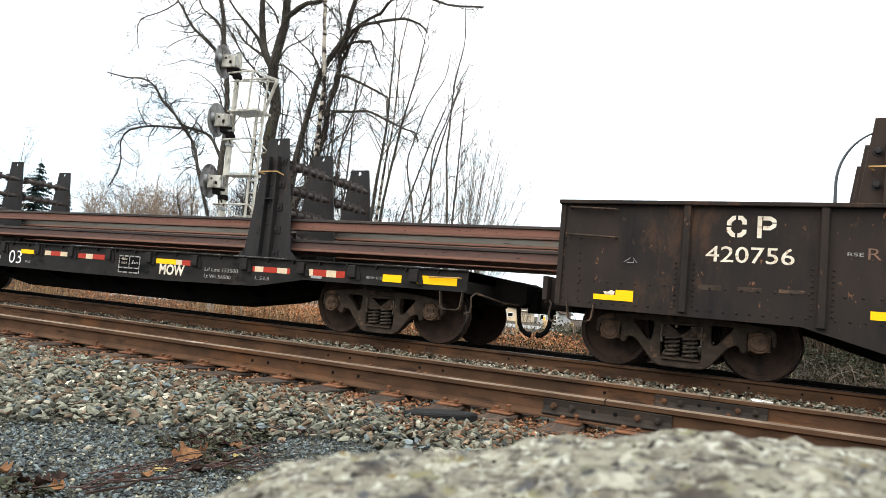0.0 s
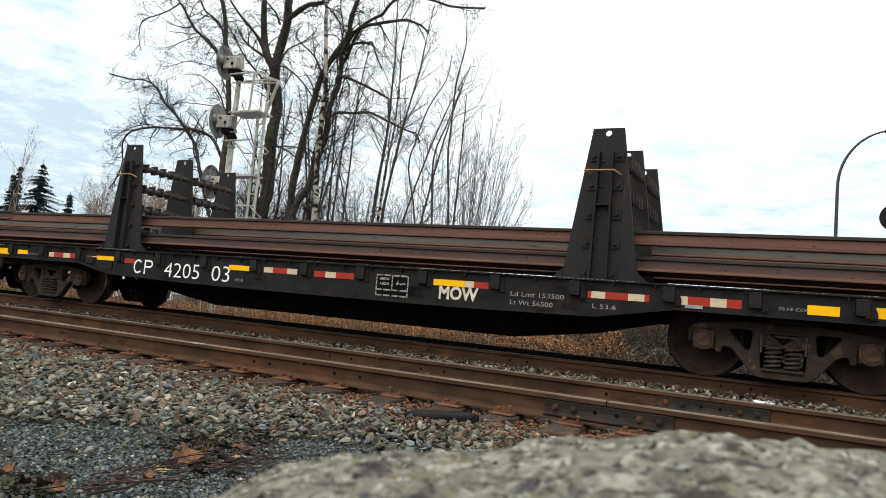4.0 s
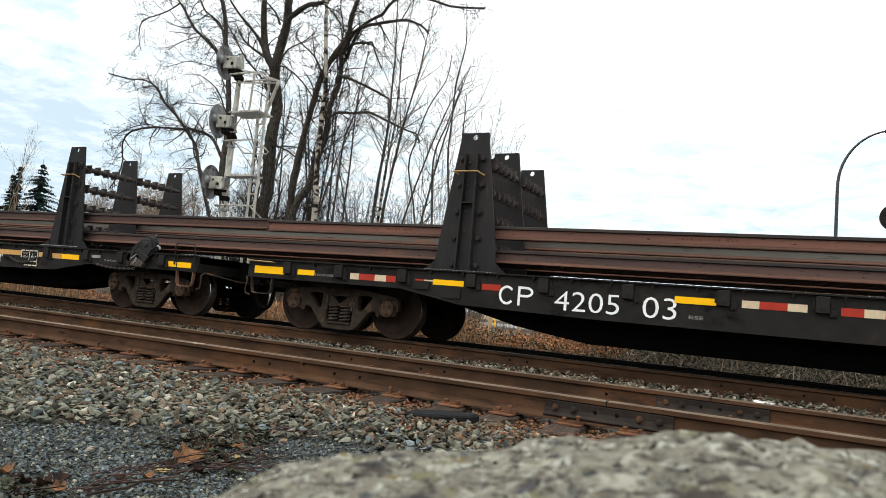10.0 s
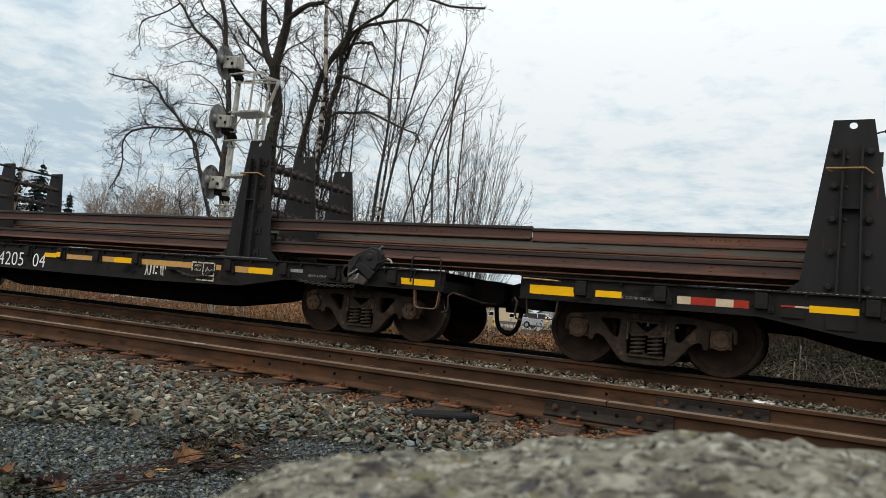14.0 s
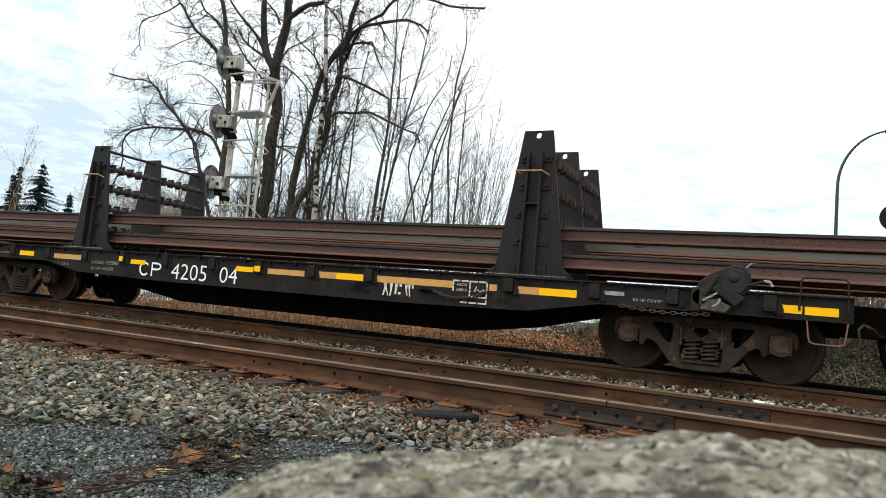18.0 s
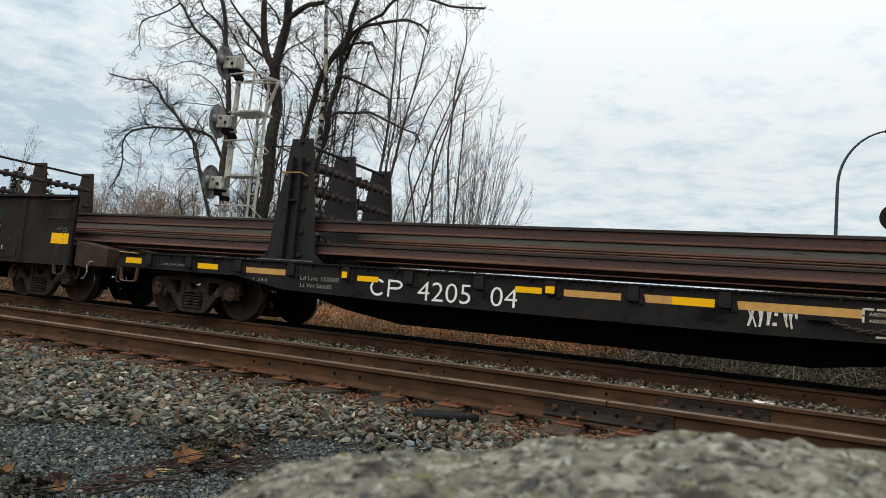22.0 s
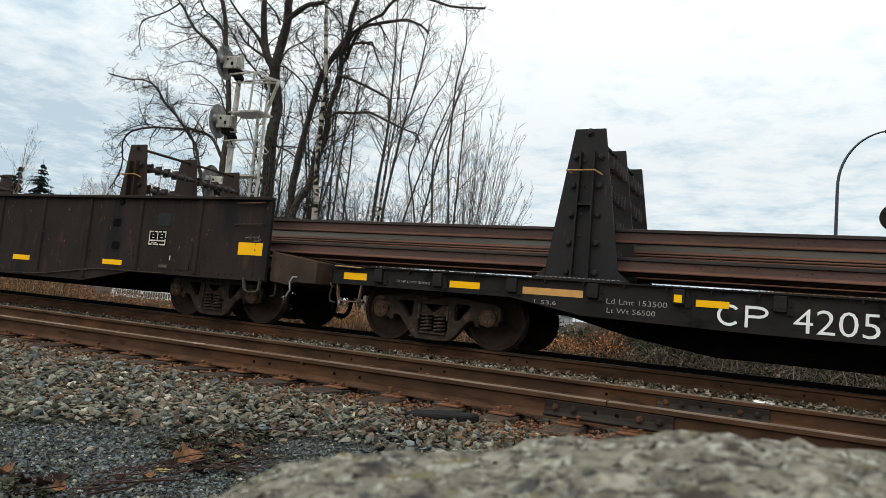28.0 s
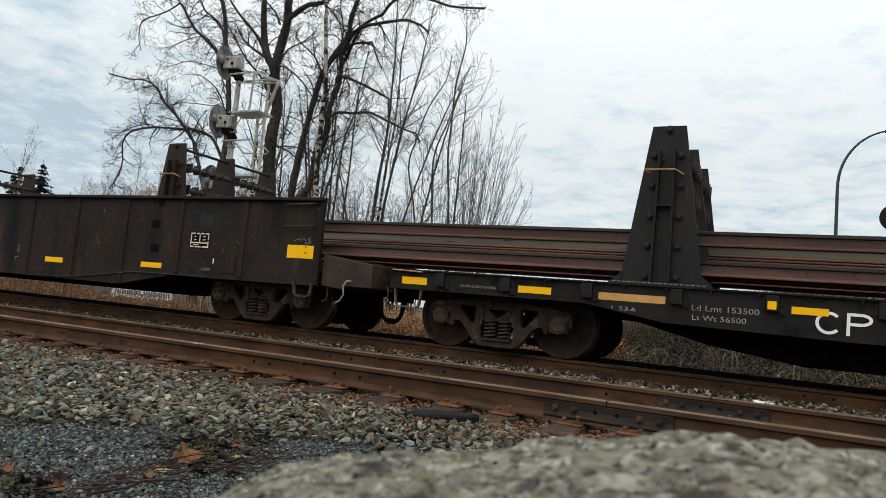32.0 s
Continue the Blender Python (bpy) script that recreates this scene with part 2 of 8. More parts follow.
M["bark"] = mat("dark_rough_bark", (0.088, 0.076, 0.063), (0.012, 0.0105, 0.009), 26.0, 0.97, bump=1.0, bscale=30, stretch=(1, 1, 0.30), c3=(0.060, 0.066, 0.028), c3scale=2.2, c3at=0.60, spec=0.05)
M["twig"] = mat("bare_twig_bark", (0.042, 0.034, 0.028), (0.022, 0.018, 0.015), 3.0, 0.95, bump=0.1, spec=0.06)
M["paletwig"] = mat("pale_sapling_bark", (0.125, 0.103, 0.080), (0.070, 0.057, 0.045), 3.0, 0.9, bump=0.1, spec=0.1)
M["birch"] = mat("white_birch_bark", (0.38, 0.33, 0.27), (0.17, 0.14, 0.11), 4.0, 0.9, bump=0.4, bscale=20, c3=(0.018, 0.015, 0.014), c3scale=4.0, c3at=0.47, stretch=(1, 1, 1.6), soft3=0.06, spec=0.05)
M["straw"] = mat("dry_grass", (0.50, 0.345, 0.19), (0.29, 0.19, 0.105), 1.3, 0.9, bump=0, island=0.5, spec=0.1)
M["bramble"] = mat("bramble_stems", (0.20, 0.145, 0.102), (0.095, 0.070, 0.053), 0.7, 0.9, bump=0, island=0.5, spec=0.08)
M["deadleaf"] = mat("dead_bracken_leaves", (0.50, 0.21, 0.088), (0.31, 0.145, 0.070), 0.9, 0.85, bump=0, island=0.5, spec=0.1)
M["greenleaf"] = mat("bramble_leaves", (0.058, 0.060, 0.036), (0.032, 0.033, 0.021), 0.9, 0.8, bump=0, island=0.5, spec=0.12)
M["soil"] = mat("embankment_soil", (0.045, 0.035, 0.025), (0.028, 0.022, 0.017), 2.2, 0.95, bump=0.7, bscale=14, c3=(0.11, 0.08, 0.046), c3scale=0.9, c3at=0.55, spec=0.1)
M["gravelbed"] = mat("gravel_bed", (0.060, 0.058, 0.050), (0.030, 0.029, 0.026), 45, 0.95, bump=0.9, bscale=90, c3=(0.10, 0.092, 0.075), c3scale=60, c3at=0.58, spec=0.1)
M["stone"] = mat("grey_green_ballast", (0.145, 0.140, 0.105), (0.064, 0.064, 0.050), 22, 0.9, bump=0.35, bscale=70, island=0.7, spec=0.12)
M["palestone"] = mat("pale_ballast", (0.40, 0.36, 0.28), (0.24, 0.215, 0.165), 22, 0.9, bump=0.35, bscale=70, island=0.35, spec=0.15)
M["tanstone"] = mat("tan_ballast", (0.165, 0.115, 0.075), (0.092, 0.066, 0.046), 22, 0.9, bump=0.35, bscale=70, island=0.55, spec=0.15)
M["ruststone"] = mat("rust_stained_ballast", (0.20, 0.090, 0.044), (0.105, 0.052, 0.030), 18, 0.9, bump=0.35, bscale=70, island=0.5, spec=0.1)
M["bluestone"] = mat("fine_blue_grey_gravel", (0.115, 0.132, 0.132), (0.055, 0.064, 0.066), 30, 0.9, bump=0.35, bscale=90, island=0.75, spec=0.15)
M["darkstone"] = mat("oil_dark_ballast", (0.050, 0.043, 0.036), (0.028, 0.024, 0.021), 18, 0.9, bump=0.3, island=0.5, spec=0.1)
M["rock"] = mat("lichened_boulder", (0.43, 0.40, 0.31), (0.20, 0.18, 0.145), 60, 0.95, bump=1.0, bscale=240, c3=(0.060, 0.054, 0.047), c3scale=110, c3at=0.56, soft3=0.10, spec=0.05)


def lichen(m, colour, scale, at, soft, seed, stretch=(1, 1, 1)):
    """One more layer of patches over a finished surface."""
    n, l = m.node_tree.nodes, m.node_tree.links
    b = n["Principled BSDF"]
    under = b.inputs["Base Color"].links[0].from_socket
    co = n.new("ShaderNodeTexCoord")
    mp = n.new("ShaderNodeMapping")
    mp.inputs["Location"].default_value = (seed, seed * 0.7, seed * 1.3)
    mp.inputs["Scale"].default_value = stretch
    t = n.new("ShaderNodeTexNoise")
    t.inputs["Scale"].default_value, t.inputs["Detail"].default_value, t.inputs["Roughness"].default_value = scale, 6.0, 0.6
    r = n.new("ShaderNodeMapRange")
    r.inputs["From Min"].default_value, r.inputs["From Max"].default_value = at, at + soft
    x = n.new("ShaderNodeMix")
    x.data_type = "RGBA"
    x.inputs["B"].default_value = (*colour, 1)
    l.new(co.outputs["Object"], mp.inputs["Vector"])
    l.new(mp.outputs["Vector"], t.inputs["Vector"])
    l.new(t.outputs["Fac"], r.inputs["Value"])
    l.new(r.outputs["Result"], x.inputs["Factor"])
    l.new(under, x.inputs["A"])
    l.new(x.outputs["Result"], b.inputs["Base Color"])


lichen(M["rock"], (0.25, 0.235, 0.12), 32, 0.57, 0.10, 61.0)
lichen(M["rock"], (0.115, 0.098, 0.092), 95, 0.58, 0.07, 3.0)
lichen(M["rock"], (0.24, 0.18, 0.075), 70, 0.61, 0.06, 7.0)
lichen(M["rock"], (0.11, 0.115, 0.125), 55, 0.60, 0.06, 11.0)
lichen(M["rock"], (0.60, 0.585, 0.49), 130, 0.56, 0.06, 17.0)
lichen(M["rock"], (0.026, 0.023, 0.020), 120, 0.60, 0.06, 23.0)
lichen(M["rock"], (0.042, 0.034, 0.028), 60, 0.63, 0.05, 71.0)
lichen(M["rock"], (0.095, 0.080, 0.068), 50, 0.55, 0.09, 83.0)
lichen(M["rock"], (0.060, 0.062, 0.068), 24, 0.60, 0.06, 97.0)
lichen(M["rock"], (0.54, 0.51, 0.41), 55, 0.58, 0.07, 107.0)
lichen(M["rock"], (0.030, 0.026, 0.022), 170, 0.60, 0.05, 103.0)
lichen(M["load"], (0.040, 0.018, 0.013), 34, 0.625, 0.03, 9.0, (0.35, 1, 1.3))
lichen(M["loaddark"], (0.034, 0.018, 0.014), 34, 0.61, 0.03, 13.0, (0.35, 1, 1.3))
lichen(M["loaddark"], (0.20, 0.065, 0.025), 20, 0.65, 0.06, 27.0, (0.15, 1, 1.5))
lichen(M["load"], (0.23, 0.07, 0.025), 20, 0.66, 0.06, 19.0, (0.15, 1, 1.5))
lichen(M["loadgrey"], (0.035, 0.022, 0.017), 14, 0.60, 0.08, 29.0, (0.12, 1, 2.0))
lichen(M["rack"], (0.10, 0.040, 0.018), 7, 0.66, 0.10, 31.0, (1.5, 1, 0.35))
lichen(M["black"], (0.004, 0.004, 0.004), 5, 0.55, 0.15, 41.0, (0.6, 1, 1))
lichen(M["gondola"], (0.15, 0.075, 0.04), 16, 0.66, 0.05, 43.0, (1, 1, 0.5))
lichen(M["gondola"], (0.011, 0.0115, 0.0125), 1.6, 0.52, 0.2, 49.0, (1.4, 1, 0.3))
lichen(M["rust"], (0.030, 0.019, 0.014), 9, 0.57, 0.12, 47.0, (0.25, 1, 1.6))
lichen(M["stone"], (0.20, 0.195, 0.155), 15, 0.56, 0.12, 5.0)
M["redtwig"] = mat("reddish_bramble_cane", (0.075, 0.034, 0.028), (0.036, 0.020, 0.018), 9, 0.7, bump=0.2, spec=0.25)
M["mapleleaf"] = mat("dry_maple_leaf", (0.235, 0.115, 0.050), (0.13, 0.062, 0.032), 30, 0.8, bump=0.4, bscale=60, spec=0.15)
M["paleleaf"] = mat("pale_yellow_leaf", (0.42, 0.33, 0.13), (0.33, 0.24, 0.10), 14, 0.7, bump=0.2)
M["darkleaf"] = mat("dark_rotting_leaf", (0.040, 0.021, 0.015), (0.022, 0.014, 0.011), 14, 0.8, bump=0.2, spec=0.1)
M["conifer"] = mat("conifer_needles", (0.014, 0.025, 0.021), (0.008, 0.014, 0.013), 1.0, 0.9, bump=0, island=0.4, spec=0.05)
M["concrete"] = mat("pale_concrete", (0.42, 0.41, 0.39), (0.33, 0.32, 0.30), 1.2, 0.9, bump=0.2)
M["silver"] = mat("silver_car_paint", (0.42, 0.42, 0.42), (0.38, 0.38, 0.385), 2.0, 0.3, 0.5, bump=0.0)
M["carglass"] = mat("dark_car_glass", (0.02, 0.022, 0.025), (0.03, 0.032, 0.035), 2.0, 0.15, bump=0.0)
M["asphalt"] = mat("worn_road", (0.24, 0.235, 0.225), (0.18, 0.178, 0.172), 2.0, 0.9, bump=0.2)
M["hedge"] = mat("far_winter_wood", (0.235, 0.172, 0.122), (0.14, 0.104, 0.076), 0.4, 0.95, bump=0, island=0.3, spec=0.05)

# ---- mesh helpers ----


class Geo:
    """Collects vertices, faces and material slots of one mesh."""

    def __init__(self):
        self.v, self.f, self.m = [], [], []

    def add(self, verts, faces, slot=0):
        k = len(self.v)
        self.v += [tuple(p) for p in verts]
        self.f += [tuple(i + k for i in q) for q in faces]
        self.m += [slot] * len(faces)
        return self

    def box(self, x0, x1, y0, y1, z0, z1, slot=0):
        v = [(x, y, z) for z in (z0, z1) for y in (y0, y1) for x in (x0, x1)]
        return self.add(v, [(0, 2, 3, 1), (4, 5, 7, 6), (0, 1, 5, 4), (2, 6, 7, 3), (0, 4, 6, 2), (1, 3, 7, 5)], slot)

    def prism(self, outline, a, b, axis="y", slot=0):
        """An outline extruded from a to b: (x, z) along y, (y, z) along x, or (x, y) along z."""
        put = {"y": lambda p, t: (p[0], t, p[1]), "x": lambda p, t: (t, p[0], p[1]), "z": lambda p, t: (p[0], p[1], t)}[axis]
        n = len(outline)
        v = [put(p, a) for p in outline] + [put(p, b) for p in outline]
        f = [tuple(range(n)), tuple(range(2 * n - 1, n - 1, -1))]
        f += [(i, i + n, (i + 1) % n + n, (i + 1) % n) for i in range(n)]
        return self.add(v, f, slot)

    def lathe(self, profile, centre, axis="y", n=16, slot=0, cap=True):
        """Profile (radius, along) spun round an axis."""
        v, f = [], []
        for r, t in profile:
            for i in range(n):
                a = 2 * math.pi * i / n
                c, s = r * math.cos(a), r * math.sin(a)
                p = {"y": (c, t, s), "x": (t, c, s), "z": (c, s, t)}[axis]
                v.append((p[0] + centre[0], p[1] + centre[1], p[2] + centre[2]))
        for k in range(len(profile) - 1):
            for i in range(n):
                j = (i + 1) % n
                f.append((k * n + i, k * n + j, (k + 1) * n + j, (k + 1) * n + i))
        if cap:
            f.append(tuple(range(n))[::-1])
            f.append(tuple(range((len(profile) - 1) * n, len(profile) * n)))
        return self.add(v, f, slot)

    def tube(self, pts, r, n=6, slot=0):
        """A round bar along points; r is one radius or one a point."""
        pts = [Vector(p) for p in pts]
        rs = list(r) if isinstance(r, (list, tuple)) else [r] * len(pts)
        v, f = [], []
        side = None
        for k, p in enumerate(pts):
            d = (pts[min(k + 1, len(pts) - 1)] - pts[max(k - 1, 0)]).normalized()
            if side is None:
                side = d.orthogonal().normalized()
            side = (side - d * side.dot(d))
            side = side.normalized() if side.length > 1e-6 else d.orthogonal().normalized()
            up = d.cross(side)
            for i in range(n):
                a = 2 * math.pi * i / n
                v.append(p + (side * math.cos(a) + up * math.sin(a)) * rs[k])
        for k in range(len(pts) - 1):
            for i in range(n):
                j = (i + 1) % n
                f.append((k * n + i, k * n + j, (k + 1) * n + j, (k + 1) * n + i))
        f += [tuple(range(n))[::-1], tuple(range((len(pts) - 1) * n, len(pts) * n))]
        return self.add(v, f, slot)

    def mesh(self, name, mats, bevel=0.0, smooth=False):
        me = bpy.data.meshes.new(name)
        me.from_pydata(self.v, [], self.f)
        for m in mats if isinstance(mats, (list, tuple)) else [mats]:
            me.materials.append(m)
        me.polygons.foreach_set("material_index", self.m)
        bm = bmesh.new()
        bm.from_mesh(me)
        bmesh.ops.recalc_face_normals(bm, faces=bm.faces)
        if bevel:
            edges = [e for e in bm.edges if len(e.link_faces) == 2 and e.calc_face_angle(0) > 0.6]
            bmesh.ops.bevel(bm, geom=edges, offset=bevel, segments=1, affect="EDGES", clamp_overlap=True)
        bm.to_mesh(me)
        bm.free()
        if smooth:
            me.polygons.foreach_set("use_smooth", [True] * len(me.polygons))
        me.update()
        return me


def part(name, geo, mats, parent=None, label="", bevel=0.0, at=None, smooth=False):
    """Links a Geo (or a finished mesh) as one mesh object under a thing or part."""
    me = geo.mesh(name, mats, bevel, smooth) if isinstance(geo, Geo) else geo
    ob = new(name, me)
    if parent is not None:
        ob.parent = parent
    if at is not None:
        ob.matrix_basis = at
    if label:
        ob["label"] = label
    return ob


def thing(name, label, category, at=None, group="", kind=""):
    ob = new(name)
    ob.empty_display_size = 0.2
    if at is not None:
        ob.matrix_basis = at
    return tagged(ob, label, category, group, kind)


FONT_CACHE = {}


def letters(text, x0, x1, z0, z1, y, material, parent, name="lettering", label="", weight=-0.007):
    """Flat lettering in the built-in font, fitted into a box on a side that faces -Y."""
    if (text, weight) not in FONT_CACHE:
        cu = bpy.data.curves.new("text", "FONT")
        cu.body, cu.extrude, cu.resolution_u, cu.offset = text, 0.0, 3, weight
        ob = bpy.data.objects.new("text", cu)
        scene.collection.objects.link(ob)
        me = bpy.data.meshes.new_from_object(ob)
        bpy.data.objects.remove(ob)
        co = np.empty(len(me.vertices) * 3)
        me.vertices.foreach_get("co", co)
        FONT_CACHE[text, weight] = (co.reshape(-1, 3), [tuple(p.vertices) for p in me.polygons])
    co, faces = FONT_CACHE[text, weight]
    lo, hi = co.min(0), co.max(0)
    s = (co - lo) / np.maximum(hi - lo, 1e-6)
    v = [(x0 + (x1 - x0) * a, y, z0 + (z1 - z0) * b) for a, b, _ in s]
    if z1 - z0 < 0.05:
        return part(name, Geo().add(v, faces), material, parent, label)
    # large characters are parts of their own: faces that share corners, then pieces that overlap along x
    root = list(range(len(v)))

    def top(i):
        while root[i] != i:
            i = root[i]
        return i
    for q in faces:
        for i in q[1:]:
            root[top(i)] = top(q[0])
    sets = {}
    for q in faces:
        sets.setdefault(top(q[0]), []).append(q)
    for q in sorted(sets.values(), key=lambda q: min(v[i][0] for p in q for i in p)):
        ids = sorted({i for p in q for i in p})
        at = {i: k for k, i in enumerate(ids)}
        part("painted_digit" if text.isdigit() else "painted_letter", Geo().add([v[i] for i in ids], [tuple(at[i] for i in p) for p in q]), material, parent, label)


def plate(name, x0, x1, z0, z1, y, material, parent, label="", t=0.004):
    return part(name, Geo().box(x0, x1, y - t, y, z0, z1), material, parent, label)


def ring_mark(x0, x1, z0, z1, y, w, parent, material):
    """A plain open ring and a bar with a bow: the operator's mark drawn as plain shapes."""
    g = Geo()
    mid = x0 + (x1 - x0) * 0.5
    cx, cz, rx, rz = (x0 + mid) / 2 - w * 0.1, (z0 + z1) / 2, (mid - x0) / 2 - w * 0.25, (z1 - z0) / 2
    v, f = [], []
    n = 26
    for i in range(n + 1):
        a = radians(42 + 276 * i / n)
        for k in (0, w):
            v.append((cx + (rx - k) * math.cos(a), y, cz + (rz - k) * math.sin(a)))
    f = [(2 * i, 2 * i + 1, 2 * i + 3, 2 * i + 2) for i in range(n)]
    g.add(v, f)
    left = mid + w * 0.9
    g.add([(left, y, z0), (left + w, y, z0), (left + w, y, z1), (left, y, z1)], [(0, 1, 2, 3)])
    v = []
    bz, br = z0 + (z1 - z0) * 0.72, (z1 - z0) * 0.28
    reach = x1 - left - w
    for i in range(n // 2 + 1):
        a = radians(-90 + 180 * i / (n // 2))
        for k in (0, w):
            v.append((left + w + max(0.0, reach * 0.45) + (reach * 0.55 - k) * math.cos(a), y, bz + (br - k) * math.sin(a)))
    f = [(2 * i, 2 * i + 1, 2 * i + 3, 2 * i + 2) for i in range(n // 2)]
    g.add(v, f)
    for zz in (bz + br - w, bz - br):
        g.add([(left + w, y, zz), (left + w + reach * 0.45, y, zz), (left + w + reach * 0.45, y, zz + w), (left + w, y, zz + w)], [(0, 1, 2, 3)])
    return part("painted_mark", g, material, parent)


# ---- train parts ----
TRACK_Y, RAIL_TOP, WHEEL_R = 10.03, 0.22, 0.445
SIDE = -1.42
MOVERS, WHEELSETS = [], []


def rail_outline(h=0.186, base=0.150, head=0.075):
    w = 0.0085
    return [(-base / 2, 0), (base / 2, 0), (base / 2, 0.011), (w + 0.012, 0.030), (w, 0.045), (w, h - 0.050), (head / 2, h - 0.038),
            (head / 2, h - 0.008), (head / 2 - 0.009, h), (-head / 2 + 0.009, h), (-head / 2, h - 0.008), (-head / 2, h - 0.038), (-w, h - 0.050),
            (-w, 0.045), (-w - 0.012, 0.030), (-base / 2, 0.011)]


def rail_geo(x0, x1, y, z, low=7, high=9, h=0.186, bend=()):
    """A rail along x; bend gives (x, rise) of the places at which it is lifted between its ends."""
    g = Geo()
    o = [(y + a, z + b) for a, b in rail_outline(h)]
    n = len(o)
    cuts = [(x0, bend[0][1] if bend else 0.0)] + [c for c in bend if x0 < c[0] < x1] + [(x1, bend[-1][1] if bend else 0.0)]
    v = [(x, a, b + dz) for x, dz in cuts for a, b in o]
    g.add(v, [tuple(range(n)), tuple(range((len(cuts) - 1) * n, len(cuts) * n))[::-1]])
    for s in range(len(cuts) - 1):
        for k in range(n):
            j = (k + 1) % n
            slot = 1 if low <= k <= high else 2 if h < 0.1855 and k in (1, 2, 3, 13, 14, 15) else 0
            g.f.append((s * n + k, (s + 1) * n + k, (s + 1) * n + j, s * n + j))
            g.m.append(slot)
    return g


def make_wheel_mesh():
    r = WHEEL_R
    prof = [(0.0, -0.075), (0.075, -0.075), (0.085, -0.055), (0.10, -0.02), (0.20, 0.0), (r - 0.075, -0.02), (r - 0.06, -0.045), (r - 0.006, -0.048),
            (r, -0.04), (r + 0.004, 0.045), (r + 0.028, 0.062), (r + 0.026, 0.085), (r - 0.05, 0.085), (r - 0.08, 0.045), (0.12, 0.06), (0.10, 0.085), (0.0, 0.085)]
    g = Geo()
    g.lathe(prof, (0, 0, 0), "y", 40, 0, cap=False)
    n = 40
    for k in (7, 8):
        for i in range(n):
            g.m[k * n + i] = 1
    return g.mesh("wheel", [M["wheel"], M["tread"]], smooth=False)


WHEEL = make_wheel_mesh()
AXLE = Geo().lathe([(0.085, -0.9), (0.085, 0.9)], (0, 0, 0), "y", 12).mesh("axle", M["under"])
CAP = Geo().box(-0.120, 0.120, 0.012, 0.09, -0.10, 0.13).lathe([(0.122, 0.10), (0.122, -0.035), (0.112, -0.045), (0.108, -0.045), (0.100, -0.035), (0.085, -0.05), (0.0, -0.055)], (0, 0, 0), "y", 20, cap=False)
for i in range(3):
    a = 2 * math.pi * i / 3 + 0.52
    CAP.lathe([(0.024, -0.03), (0.024, -0.078), (0.0, -0.080)], (0.055 * math.cos(a), 0, 0.055 * math.sin(a)), "y", 6, cap=False)
CAP = CAP.mesh("bearing_cap", M["cap"])


def spring_geo():
    g = Geo()
    for cx in (-0.105, 0.105):
        pts = [(cx + 0.078 * math.cos(a), -0.02 + 0.078 * math.sin(a), -0.125 + 0.25 * a / (2 * math.pi * 5)) for a in np.linspace(0, 2 * math.pi * 5, 80)]
        g.tube(pts, 0.0165, 6)
        g.lathe([(0.045, -0.12), (0.045, 0.12)], (cx, 0.0, 0), "z", 8)
    return g


SPRING = spring_geo().mesh("spring", M["spring"], smooth=True)


def ribbon(g, pts, widths, ya, yb):
    """A curved member of varying depth in the x-z plane, between ya and yb."""
    v = []
    for k, p in enumerate(pts):
        d = Vector(pts[min(k + 1, len(pts) - 1)]) - Vector(pts[max(k - 1, 0)])
        nrm = Vector((-d.y, d.x)).normalized() * widths[k] / 2
        for q in (Vector(p) + nrm, Vector(p) - nrm):
            v += [(q.x, ya, q.y), (q.x, yb, q.y)]
    f = [(0, 1, 3, 2)]
    for k in range(len(pts) - 1):
        a, b = 4 * k, 4 * (k + 1)
        f += [(a, b, b + 1, a + 1), (a + 2, a + 3, b + 3, b + 2), (a, a + 2, b + 2, b), (a + 1, b + 1, b + 3, a + 3)]
    e = 4 * (len(pts) - 1)
    f.append((e, e + 2, e + 3, e + 1))
    g.add(v, f)


def cast_plate(name, loops, y0, y1, material, round_edge=0.012):
    """A casting cut to closed outlines (x, z), the first outside and the rest openings, with rounded edges."""
    cu = bpy.data.curves.new(name, "CURVE")
    cu.dimensions, cu.fill_mode = "2D", "BOTH"
    cu.extrude, cu.bevel_depth, cu.bevel_resolution = (y1 - y0) / 2 - round_edge, round_edge, 1
    cu.offset = -round_edge
    for loop in loops:
        sp = cu.splines.new("POLY")
        sp.points.add(len(loop) - 1)
        for p, (x, z) in zip(sp.points, loop):
            p.co = (x, z, 0, 1)
        sp.use_cyclic_u = True
    ob = bpy.data.objects.new(name, cu)
    scene.collection.objects.link(ob)
    me = bpy.data.meshes.new_from_object(ob.evaluated_get(bpy.context.evaluated_depsgraph_get()))
    bpy.data.objects.remove(ob)
    me.transform(Matrix.Translation((0, (y0 + y1) / 2, 0)) @ Matrix.Rotation(radians(90), 4, "X"))
    me.materials.clear()
    me.materials.append(material)
    me.name = name
    return me


def rounded(loop, r):
    """A closed outline with its corners rounded off."""
    out = []
    for k, p in enumerate(loop):
        p, a, b = Vector(p), Vector(loop[k - 1]), Vector(loop[(k + 1) % len(loop)])
        ra, rb = min(r, (a - p).length * 0.45), min(r, (b - p).length * 0.45)
        e, f = p + (a - p).normalized() * ra, p + (b - p).normalized() * rb
        for t in (0, 0.33, 0.67, 1):
            out.append(tuple(e * (1 - t) ** 2 + p * 2 * t * (1 - t) + f * t * t))
    return out


